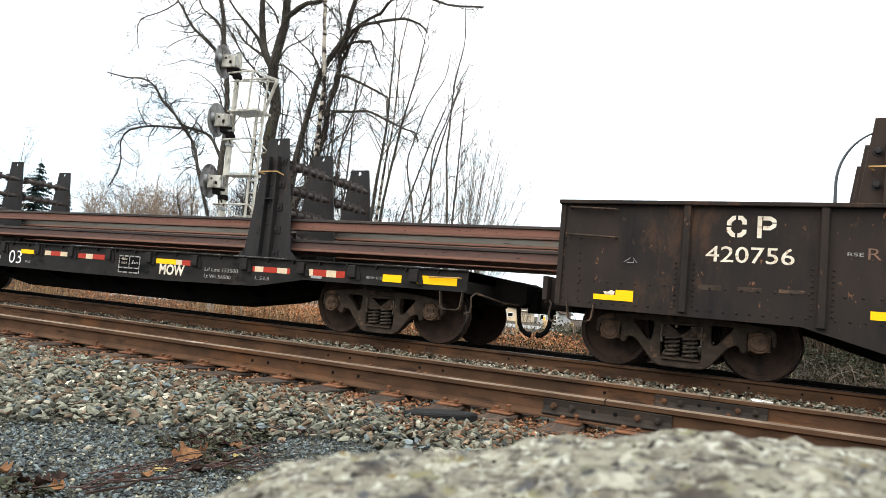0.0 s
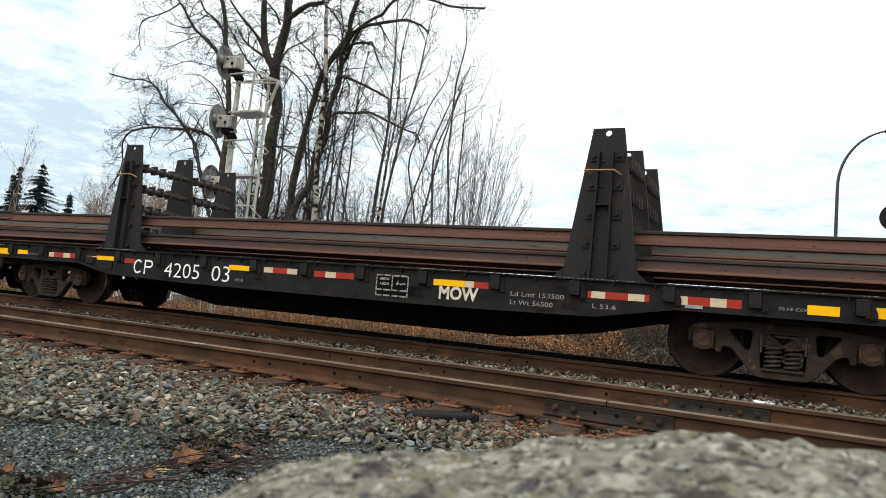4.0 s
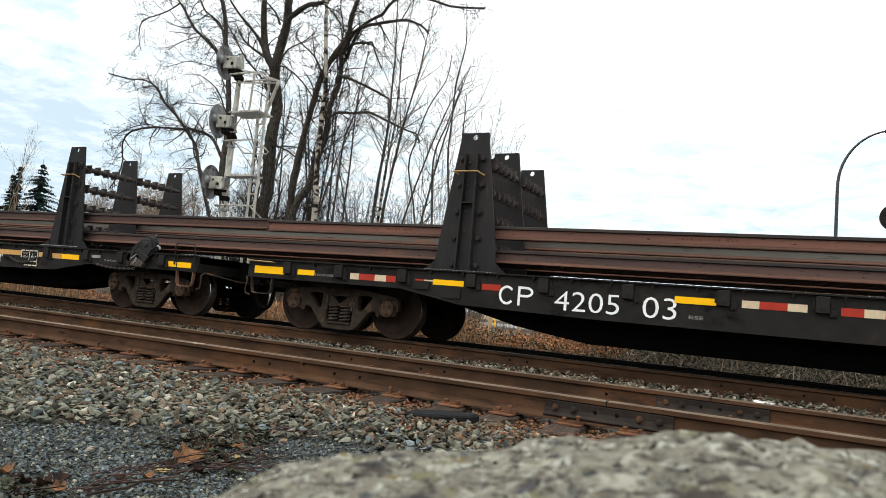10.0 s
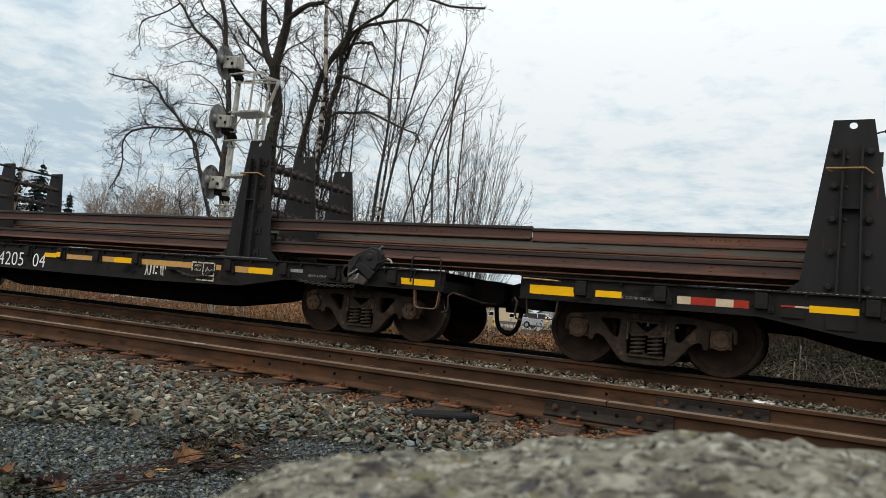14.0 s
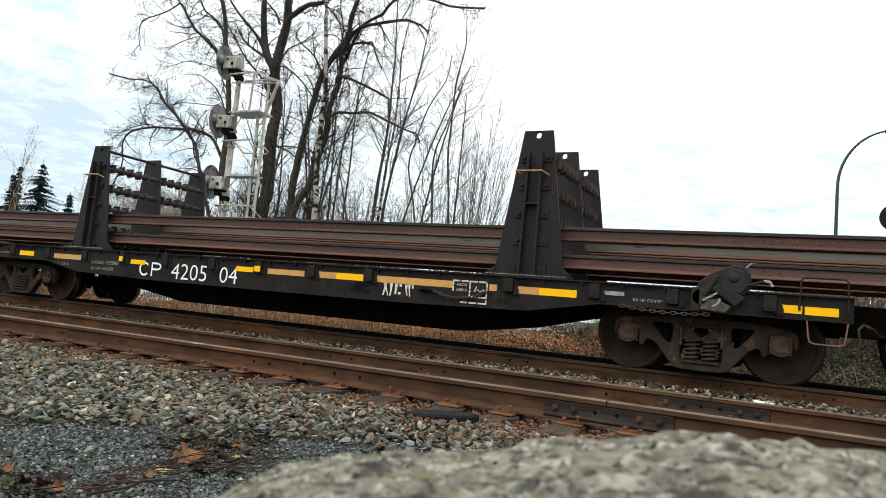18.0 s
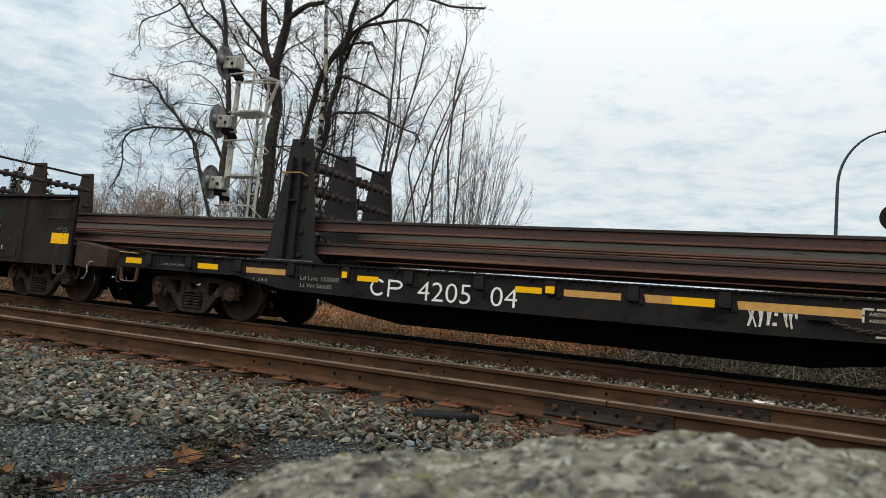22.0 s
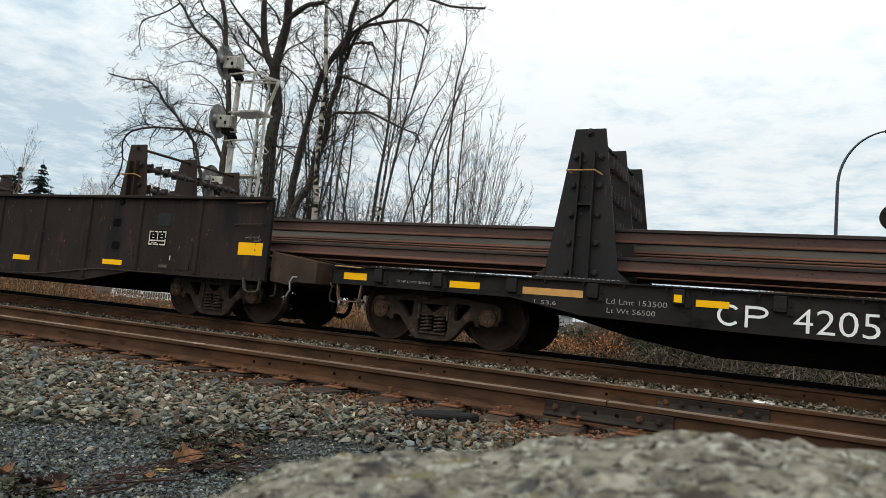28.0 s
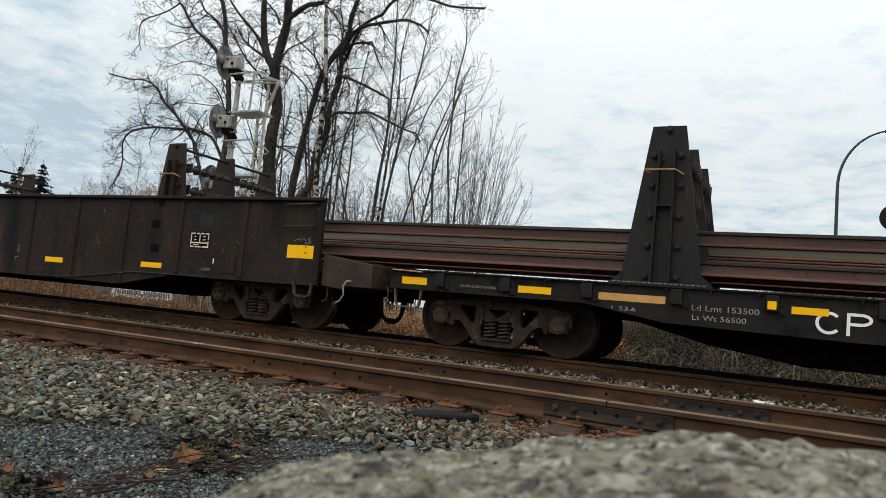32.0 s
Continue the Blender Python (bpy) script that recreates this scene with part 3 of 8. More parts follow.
def side_frame_mesh():
    """A cast truck frame: deep belly, slanted members, spring window and a jaw for each bearing."""
    half = [(0.0, 0.27), (-0.42, 0.265), (-0.74, 0.225), (-0.97, 0.20), (-1.045, 0.14), (-1.045, -0.02), (-1.0, -0.03), (-0.99, 0.125), (-0.738, 0.125), (-0.735, -0.125), (-0.665, -0.13), (-0.655, -0.055), (-0.60, -0.045),
            (-0.53, -0.085), (-0.335, -0.325), (-0.26, -0.372), (0.0, -0.378)]
    outer = half + [(-x, z) for x, z in half[-2:0:-1]]
    window = [(-0.245, 0.165), (0.245, 0.165), (0.235, -0.285), (-0.235, -0.285)]
    gap = [(-0.60, 0.165), (-0.325, 0.17), (-0.345, -0.055), (-0.395, -0.075)]
    return cast_plate("side_frame", [rounded(outer, 0.045), rounded(window, 0.06), rounded(gap, 0.05), rounded([(-x, z) for x, z in gap[::-1]], 0.05)], -0.062, 0.065, M["truck"], 0.014)


SIDE_FRAME = side_frame_mesh()
BOLSTER_END = Geo().box(-0.225, 0.225, -0.08, -0.05, 0.14, 0.168).box(-0.225, -0.20, -0.08, -0.05, 0.0, 0.14).box(0.20, 0.225, -0.08, -0.05, 0.0, 0.14).box(-0.235, 0.235, -0.095, 0.05, -0.012, 0.012)
BOLSTER_END.prism([(-0.20, 0.14), (-0.15, 0.14), (-0.015, 0.03), (0.015, 0.03), (0.15, 0.14), (0.20, 0.14), (0.20, 0.012), (-0.20, 0.012)], -0.062, -0.03, "y")
BOLSTER_END = BOLSTER_END.mesh("bolster_end", M["truck"], bevel=0.005)
SPRING_SEAT = Geo().box(-0.225, 0.225, -0.10, 0.09, -0.285, -0.258).box(-0.20, 0.20, -0.06, 0.06, -0.258, -0.245).mesh("spring_seat", M["truck"], bevel=0.005)
WEAR_PLATE = Geo().box(-0.012, 0.012, -0.075, 0.05, -0.10, 0.12).mesh("wear_plate", M["cast"], bevel=0.003)
BOLSTER = Geo().box(-0.17, 0.17, -0.95, 0.95, -0.02, 0.18).box(-0.20, 0.20, -1.02, -0.9, 0.0, 0.14).mesh("truck_bolster", M["under"], bevel=0.01)
SHOE = Geo().prism([(0.0, -0.16), (0.05, -0.19), (0.10, 0.0), (0.05, 0.19), (0.0, 0.16), (0.03, 0.0)], -0.05, 0.05, "y").mesh("brake_shoe", M["under"])


def truck(car, cx):
    """Two wheelsets, two side frames with springs and bearings, a bolster and brake shoes."""
    part("truck_bolster", BOLSTER, None, car, at=pose(cx, 0, 0.36))
    for s in (-1, 1):
        fr = part("side_frame", SIDE_FRAME, None, car, at=pose(cx, s * 1.0, WHEEL_R - 0.01, rz=0 if s < 0 else 180))
        part("spring_nest", SPRING, None, fr, "two rusty coil springs", at=pose(0, -0.01, -0.132))
        part("bolster_end", BOLSTER_END, None, fr)
        part("spring_seat", SPRING_SEAT, None, fr)
        for dx in (-0.232, 0.232):
            part("wear_plate", WEAR_PLATE, None, fr, at=pose(dx, 0, 0.02))
        for dx in (-0.864, 0.864):
            part("bearing_cap", CAP, None, fr, at=pose(dx, -0.06, 0.01))
    for dx in (-0.864, 0.864):
        ws = part("wheelset", AXLE, None, car, at=pose(cx + dx, 0, WHEEL_R))
        part("wheel", WHEEL, None, ws, "dusty brown steel wheel with polished tread", at=pose(0, -0.765, 0))
        part("wheel", WHEEL, None, ws, "dusty brown steel wheel with polished tread", at=pose(0, 0.765, 0, rz=180))
        WHEELSETS.append((ws, cx + dx))
        for s in (-1, 1):
            part("brake_shoe", SHOE, None, car, at=pose(cx + dx - (0.54 if dx < 0 else -0.54) * -1 * 0.98, s * 0.76, WHEEL_R, rz=0 if dx > 0 else 180))


POST_T = 0.017


def post_outline_hole(cap):
    """The tapered plate of a rack post, with a round eye near its top unless a rod fills it."""
    g = Geo()
    bot, top = 0.99, 3.035
    n = 14
    ring = [(-0.0 + 0.042 * math.cos(2 * math.pi * i / n), 2.97 + 0.042 * math.sin(2 * math.pi * i / n)) for i in range(n)]
    zc = 2.90
    xw = lambda z: 0.50 - 0.30 * (z - bot) / (top - bot)
    g.prism([(-0.50, bot), (0.50, bot), (xw(zc), zc), (-xw(zc), zc)], -POST_T, POST_T, "y")
    if cap:
        g.prism([(-xw(zc), zc), (xw(zc), zc), (0.20, top), (-0.20, top)], -POST_T, POST_T, "y")
        return g
    outer = [(xw(zc + 0.07), zc + 0.07), (0.20, top), (0.07, top), (0.0, top), (-0.07, top), (-0.20, top), (-xw(zc + 0.07), zc + 0.07), (-xw(zc), zc), (-0.10, zc),
             (0.0, zc), (0.10, zc), (xw(zc), zc)]
    for ya in (-POST_T, POST_T):
        k = len(outer)
        v = [(p[0], ya, p[1]) for p in outer] + [(p[0], ya, p[1]) for p in ring]
        f = []
        idx = []
        for q in outer:
            a = math.atan2(q[1] - 2.97, q[0])
            idx.append(int(round(a / (2 * math.pi) * n)) % n)
        for i in range(k):
            j = (i + 1) % k
            a, b = idx[i], idx[j]
            steps = (b - a) % n
            if steps > n // 2:
                steps = 0
            path = [k + (a + t) % n for t in range(steps + 1)]
            f.append(tuple([j, i] + path))
        g.add(v, f)
    for i in range(n):
        j = (i + 1) % n
        g.add([(ring[i][0], -POST_T, ring[i][1]), (ring[j][0], -POST_T, ring[j][1]), (ring[j][0], POST_T, ring[j][1]), (ring[i][0], POST_T, ring[i][1])], [(0, 1, 2, 3)])
    edge = [(xw(zc), zc), (0.20, top), (-0.20, top), (-xw(zc), zc)]
    for a, b in zip(edge, edge[1:]):
        g.add([(a[0], -POST_T, a[1]), (b[0], -POST_T, b[1]), (b[0], POST_T, b[1]), (a[0], POST_T, a[1])], [(0, 1, 2, 3)])
    return g


POSTS = {}
LEVELS = (1.105, 1.435, 1.83, 2.21, 2.60)


def roller_geo(y0, y1):
    """A cross bar that carries five flanged rollers."""
    g = Geo()
    g.lathe([(0.028, y0), (0.028, y1)], (0, 0, 0), "y", 8)
    pitch = (y1 - y0 - 0.16) / 5
    for k in range(5):
        a = y0 + 0.08 + k * pitch
        g.lathe([(0.050, a + 0.012), (0.050, a + pitch - 0.012)], (0, 0, 0), "y", 10)
        g.lathe([(0.082, a - 0.010), (0.082, a + 0.010)], (0, 0, 0), "y", 10)
        g.box(-0.085, 0.085, a - 0.006, a + 0.006, -0.075, 0.09)
    return g


ROLLER = roller_geo(0.035, 1.18).mesh("roller_bar", M["roller"])
ROLLER_BROWN = roller_geo(0.035, 1.18).mesh("roller_bar", M["roller"])
BOLT = Geo().lathe([(0.038, 0.0), (0.038, -0.040), (0.028, -0.046), (0.0, -0.048)], (0, 0, 0), "y", 6, cap=False).lathe([(0.056, 0.0), (0.056, -0.010), (0.0, -0.011)], (0, 0, 0), "y", 10, cap=False).mesh("bolt", M["rack"])
NUTPLATE = Geo().box(-0.06, 0.06, -0.02, 0.0, -0.06, 0.06).lathe([(0.025, -0.02), (0.025, -0.05), (0.0, -0.052)], (0, 0, 0), "y", 6, cap=False).mesh("bolt", M["rack"])


SMALL_BOLT = Geo().lathe([(0.020, 0.0), (0.020, -0.016), (0.0, -0.020)], (0, 0, 0), "y", 6, cap=False).mesh("bolt", M["roller"])
WELD_SPOT = Geo().prism([(-0.022, 0), (0.022, 0), (0.014, 0.007), (-0.016, 0.008)], -0.010, 0.012, "y").mesh("weld_bead", M["galv"])


def rack(car, cx, topbar=False, brown=False, grab="ochre", square=False):
    """A rail rack: three tapered posts across the car, joined by tiers of roller bars."""
    paint = M["rackbrown"] if brown else M["rack"]
    key = (topbar, brown)
    if key not in POSTS:
        POSTS[key] = post_outline_hole(topbar).mesh("rack_post", paint)
    posts = []
    for k, y in enumerate((-1.21, 0.0, 1.21)):
        p = part("rack_post", POSTS[key], None, car, "tapered brown steel rack post" if brown else "tapered black steel rack post", at=pose(cx, y, 0))
        posts.append(p)
        s = -1 if k < 2 else 1
        if k in (0, 2):
            for x in (-0.105, 0.105):
                part("rib", Geo().prism([(x * 1.05 - 0.012, 0.99), (x * 1.05 + 0.012, 0.99), (x * 0.84 + 0.012, 2.72), (x * 0.84 - 0.012, 2.72)], s * 0.105, s * POST_T, "y"), paint, p)
            for z in (1.62, 1.90, 2.27, 2.60):
                part("bolt", SMALL_BOLT, None, p, at=pose(-0.045, s * POST_T, z, rz=0 if s < 0 else 180))
            if k == 0:
                for x in np.arange(-0.53, 0.54, 0.062):
                    part("weld_bead", WELD_SPOT, None, p, at=pose(x, -0.145, 1.058))
            part("cross_plate", Geo().box(-0.11, 0.11, s * 0.10, s * POST_T, 2.015, 2.035), paint, p)
            part("foot_flange", Geo().box(-0.60, 0.60, -0.16, 0.13, 1.035, 1.058).box(-0.52, 0.52, s * 0.13, s * POST_T, 1.057, 1.075), paint, p, bevel=0.004)
            for sx in (-1, 1):
                part("foot_gusset", Geo().prism([(sx * 0.48, 1.057), (sx * 0.62, 1.057), (sx * 0.47, 1.19)], -0.03, 0.03, "y"), paint, p)
                for z in (1.15, 1.53, 1.90, 2.28, 2.66):
                    if z:
                        wd = 0.165 + (2.66 - z) * 0.012
                        part("bolt", NUTPLATE if square else BOLT, None, p, at=pose(sx * wd, s * POST_T, z, ry=(14 if sx > 0 else -8) if square and z > 2.6 else 0, rz=0 if s < 0 else 180))
        if topbar and k == 0:
            part("bolt", BOLT, None, p, at=pose(0, -POST_T, 2.985))
    part("grab_iron", Geo().tube([(cx - 0.20, -1.25, 2.44), (cx - 0.255, -1.33, 2.465), (cx + 0.12, -1.33, 2.465), (cx + 0.20, -1.25, 2.42)], 0.011, 6), M[grab], car, "thin ochre grab iron across the post")
    for y in (-1.21, 0.0):
        for z in LEVELS:
            part("roller_bar", ROLLER_BROWN if brown else ROLLER, None, car, "steel bar with flanged rollers", at=pose(cx + 0.22, y, z))
    if topbar:
        part("top_rod", Geo().tube([(cx + 0.05, -1.21, 2.955), (cx + 0.05, 1.21, 2.955)], 0.026, 8), paint, car)


def coupler(car, x, s):
    """A knuckle coupler, its draft sill and pulling lever at one end."""
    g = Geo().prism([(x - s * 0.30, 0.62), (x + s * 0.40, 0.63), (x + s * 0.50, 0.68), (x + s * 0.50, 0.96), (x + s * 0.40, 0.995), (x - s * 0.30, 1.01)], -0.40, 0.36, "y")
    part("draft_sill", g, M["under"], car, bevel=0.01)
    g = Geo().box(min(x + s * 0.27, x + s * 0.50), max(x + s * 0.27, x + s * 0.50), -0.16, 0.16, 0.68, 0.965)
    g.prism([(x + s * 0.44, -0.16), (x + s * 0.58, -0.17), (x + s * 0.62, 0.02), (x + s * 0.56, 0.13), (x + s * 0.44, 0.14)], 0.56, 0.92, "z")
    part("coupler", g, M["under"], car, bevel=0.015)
    g = Geo().tube([(x - s * 0.03, -1.36, 0.47), (x + s * 0.05, -1.37, 0.49), (x + s * 0.07, -1.37, 0.56), (x + s * 0.05, -1.36, 0.70), (x + s * 0.10, -1.33, 0.755), (x + s * 0.20, -1.15, 0.72), (x + s * 0.30, -0.75, 0.66), (x + s * 0.40, -0.30, 0.655), (x + s * 0.42, -0.10, 0.66)], 0.015, 6)
    part("uncoupling_lever", g, M["truck"], car)
    hose = [(x + s * 0.36, -0.32, 0.66), (x + s * 0.37, -0.32, 0.52), (x + s * 0.39, -0.32, 0.40), (x + s * 0.43, -0.31, 0.315), (x + s * 0.50, -0.30, 0.262), (x + s * 0.57, -0.29, 0.25)]
    part("brake_hose", Geo().tube(hose, [0.040, 0.034, 0.034, 0.034, 0.036, 0.050], 8), M["hole"], car, "black rubber air brake hose")


def stirrup(car, x0, x1, y, z0, z1, material):
    """A bent flat strap hung from the sill as a step."""
    g = Geo()
    ribbon(g, [(x0, z1), (x0 + 0.02, z0 + 0.06), (x0 + 0.035, z0 + 0.018), (x0 + 0.075, z0), (x1 - 0.075, z0), (x1 - 0.035, z0 + 0.018), (x1 - 0.02, z0 + 0.06), (x1, z1)], [0.014] * 8, y - 0.03, y + 0.03)
    part("sill_step", g, material, car)


def strip(car, x0, x1, z0, z1, pieces, y=SIDE):
    """Reflective sheets on the side: letters of pieces name each sheet's colour, with its share of the length."""
    x = x0
    total = sum(w for _, w in pieces)
    kinds = {"y": ("yellow", "bright yellow reflective sheet"), "o": ("orange", "faded dull yellow sheet"), "r": ("red", "red reflective sheet"), "w": ("cream", "dirty cream white sheet")}
    for c, w in pieces:
        e = x + (x1 - x0) * w / total
        plate("reflector", x, e, z0, z1, y - 0.002, M[kinds[c][0]], car, kinds[c][1], 0.003)
        x = e


def data_box(car, x0, x1, z0, z1, y, material, lost=()):
    """A painted grid of short bars; lost names those that have worn away (line, bar)."""
    if not lost:
        plate("stencil_field", x0, x1, z0, z1, y, M["hole"], car, t=0.002)
    w = 0.022
    for line, (a, b, c, d) in enumerate(((x0, x0 + w, z0, z1), (x1 - w, x1, z0, z1), (x0, x1, z1 - w, z1), (x0, x1, z0, z0 + w), (x0, x1, z0 + 0.08, z0 + 0.08 + w), ((x0 + x1) / 2 - w / 2, (x0 + x1) / 2 + w / 2, z0 + 0.08, z1))):
        n = 4
        for i in range(n):
            if (line, i) in lost:
                continue
            if b - a > d - c:
                p, q = a + (b - a) * i / n, a + (b - a) * (i + 0.82) / n
                part("stencil_bar", Geo().add([(p, y - 0.004, c), (q, y - 0.004, c), (q, y - 0.004, d), (p, y - 0.004, d)], [(0, 1, 2, 3)]), material, car)
            else:
                p, q = c + (d - c) * i / n, c + (d - c) * (i + 0.82) / n
                part("stencil_bar", Geo().add([(a, y - 0.004, p), (b, y - 0.004, p), (b, y - 0.004, q), (a, y - 0.004, q)], [(0, 1, 2, 3)]), material, car)


WELD = Geo().prism([(-0.012, 0), (0.012, 0), (0.004, 0.007), (-0.005, 0.008)], -0.012, 0.012, "y").mesh("weld_bead", M["black"])
POCKET = Geo().box(-0.068, 0.068, -0.06, 0.0, -0.09, 0.09).box(-0.10, -0.068, -0.018, 0.0, -0.06, 0.07).prism([(0.068, 0.07), (0.095, 0.07), (0.14, -0.06), (0.14, -0.13), (0.068, -0.13)], -0.022, 0.0, "y")
for z in (-0.105, -0.02):
    POCKET.lathe([(0.014, -0.02), (0.012, -0.034), (0.0, -0.036)], (0.108, 0, z), "y", 6, cap=False)
POCKET = POCKET.mesh("stake_pocket", M["black"], bevel=0.006)
R_END = 8.06


def sill_bottom(x):
    return float(np.interp(abs(x), (0, 2.5, 4.40, 5.35, 8.19), (0.553, 0.558, 0.595, 0.755, 0.755)))


def flatcar(label, cx, pockets, flip):
    car = thing("flat_wagon", label, "rail wagon", pose(cx, TRACK_Y, RAIL_TOP), "wagons of the train")
    xs = [-8.19, -5.35, -4.40, -2.5, 0, 2.5, 4.40, 5.35, R_END]
    top = 1.033 if flip else 1.055
    for s in (-1, 1):
        yf = s * 1.42
        g = Geo()
        g.prism([(x, sill_bottom(x) + 0.012) for x in xs] + [(R_END, top - 0.007), (-8.19, top - 0.007)], min(yf, yf - s * 0.02), max(yf, yf - s * 0.02), "y")
        part("side_sill", g, M["black"], car, "black fish-belly side sill")
        g = Geo()
        y0, y1 = min(yf - s * 0.02, s * 1.455), max(yf - s * 0.02, s * 1.455)
        g.prism([(x, sill_bottom(x)) for x in xs] + [(x, sill_bottom(x) + 0.016) for x in xs[::-1]], y0, y1, "y")
        part("bottom_flange", g, M["black"], car)
        part("top_flange", Geo().box(-8.19, R_END, min(s * 1.37, s * 1.465), max(s * 1.37, s * 1.465), top - 0.017, top), M["black"], car)
        if s < 0:
            for x in np.arange(-7.9, 7.95, 0.5):
                part("gusset", Geo().prism([(x, top - 0.017), (x + 0.035, top - 0.017), (x + 0.012, top - 0.075)], -1.458, -1.421, "y"), M["black"], car)
        for x in pockets:
            part("stake_pocket", POCKET, None, car, at=pose(x - 0.02, s * 1.421, top - 0.122, rz=0 if s < 0 else 180))
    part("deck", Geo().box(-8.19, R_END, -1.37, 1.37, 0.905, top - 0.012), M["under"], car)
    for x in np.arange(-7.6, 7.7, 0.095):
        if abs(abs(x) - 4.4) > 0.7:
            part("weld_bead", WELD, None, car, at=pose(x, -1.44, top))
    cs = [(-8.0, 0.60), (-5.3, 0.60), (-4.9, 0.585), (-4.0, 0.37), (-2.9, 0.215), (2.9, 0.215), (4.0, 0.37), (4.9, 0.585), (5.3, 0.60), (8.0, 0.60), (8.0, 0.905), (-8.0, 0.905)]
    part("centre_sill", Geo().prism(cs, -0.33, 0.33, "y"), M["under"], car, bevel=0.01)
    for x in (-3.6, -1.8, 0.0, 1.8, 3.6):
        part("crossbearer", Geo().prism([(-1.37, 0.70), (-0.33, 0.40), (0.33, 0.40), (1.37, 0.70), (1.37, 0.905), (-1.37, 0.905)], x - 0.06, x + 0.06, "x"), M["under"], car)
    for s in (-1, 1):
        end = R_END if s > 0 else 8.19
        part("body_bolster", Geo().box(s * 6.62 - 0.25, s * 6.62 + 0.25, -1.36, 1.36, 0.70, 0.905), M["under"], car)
        part("end_sill", Geo().box(min(s * end, s * (end - 0.08)), max(s * end, s * (end - 0.08)), -1.40, 1.40, 0.74, top - 0.008), M["black"], car, bevel=0.006)
        coupler(car, s * end, s)
        truck(car, s * 6.62 - (0.11 if s > 0 else 0.03 if flip else 0.0))
        stirrup(car, s * 7.88 - 0.21 - (0.05 if flip and s > 0 else 0.0), s * 7.88 + 0.21 - (0.08 if s > 0 else 0.0), -1.42, 0.51, 0.755, M["copper"] if flip else M["truck"])
        if flip and s > 0:
            continue
        z, x = (0.93, 7.48) if s > 0 else (1.005, 7.66)
        part("grab_iron", Geo().tube([(s * x, -1.40, z), (s * (x + 0.02), -1.475, z), (s * (x + 0.48), -1.475, z + 0.012), (s * (x + 0.50), -1.40, z + 0.012)], 0.010, 6), M["ochre"], car, "bent ochre grab iron")
    return car


# white lettering stands 4 mm proud of the side
ON = -1.425

# ---- the two flat wagons ----
PK = (-7.36, -6.40, -5.31, -4.24, -3.22, -2.15, -1.07, -0.075, 0.96, 1.99, 3.08, 4.16, 5.30, 6.23, 7.27)
car_a = flatcar("black steel flat wagon with white lettering carrying long rails", -12.01, PK, False)
rack(car_a, -4.49, grab="ochre")
rack(car_a, 4.37, grab="ochre", square=True)
strip(car_a, -8.06, -7.47, 0.825, 0.94, [("y", 1)])
strip(car_a, -7.20, -6.88, 0.845, 0.925, [("y", 1)], SIDE - 0.006)
strip(car_a, -6.23, -5.45, 0.835, 0.925, [("w", 48), ("r", 87), ("w", 60), ("r", 52)])
strip(car_a, -5.13, -4.85, 0.885, 0.905, [("r", 1), ("w", 1)])
strip(car_a, -4.85, -4.38, 0.845, 0.92, [("y", 1)])
plate("steel_plate", -4.69, -4.41, 0.675, 0.825, SIDE - 0.003, M["black"], car_a, "dull black steel plate on the side", 0.016)
plate("steel_plate", -5.12, -4.90, 0.77, 0.875, SIDE - 0.003, M["black"], car_a, "dull black steel plate on the side", 0.03)
strip(car_a, -4.11, -3.84, 0.825, 0.905, [("r", 1)])
ring_mark(-3.86, -3.38, 0.655, 0.905, ON, 0.033, car_a, M["white"])
letters("4205", -3.09, -2.27, 0.638, 0.885, ON, M["white"], car_a)
letters("03", -1.995, -1.60, 0.635, 0.888, ON, M["white"], car_a)
strip(car_a, -1.63, -1.17, 0.84, 0.92, [("y", 1)], SIDE - 0.004)
letters("RSE", -1.46, -1.30, 0.665, 0.705, ON, M["grey_ink"], car_a)
strip(car_a, -0.90, -0.24, 0.84, 0.925, [("w", 28), ("r", 44), ("w", 30)])
strip(car_a, 0.08, 0.81, 0.83, 0.92, [("r", 37), ("w", 33), ("r", 57)])
data_box(car_a, 1.20, 1.74, 0.63, 0.94, ON, M["faint"])
letters("ABDX", 1.26, 1.42, 0.86, 0.895, ON - 0.005, M["stencil"], car_a)
letters("ABDX", 1.26, 1.42, 0.79, 0.825, ON - 0.005, M["stencil"], car_a)
part("chalk_scrawl", Geo().tube([(1.54, ON - 0.006, 0.80), (1.57, ON - 0.006, 0.86), (1.56, ON - 0.006, 0.80), (1.60, ON - 0.006, 0.83), (1.62, ON - 0.006, 0.80), (1.66, ON - 0.006, 0.83), (1.69, ON - 0.006, 0.81)], 0.004, 4), M["white"], car_a)
strip(car_a, 2.13, 2.96, 0.84, 0.925, [("y", 71), ("w", 20), ("r", 32)])
letters("MOW", 2.23, 2.82, 0.655, 0.84, ON, M["stencil"], car_a, weight=0.034)
letters("Ld Lmt 153500", 3.28, 4.00, 0.775, 0.835, ON, M["grey_ink"], car_a)
letters("Lt Wt 56500", 3.28, 3.86, 0.665, 0.725, ON, M["grey_ink"], car_a)
strip(car_a, 4.30, 5.05, 0.825, 0.91, [("r", 9), ("w", 33), ("r", 53), ("w", 37), ("r", 11)])
letters("L 53.6", 4.37, 4.66, 0.70, 0.755, ON, M["grey_ink"], car_a)
strip(car_a, 5.37, 6.07, 0.825, 0.925, [("w", 12), ("r", 25), ("w", 18), ("r", 16)])
plate("grey_tag", 5.46, 5.66, 0.79, 0.83, SIDE - 0.004, M["galv"], car_a, "small grey metal tag", 0.006)
letters("00 HF COMP SHOES", 6.45, 6.98, 0.845, 0.88, ON, M["grey_ink"], car_a)
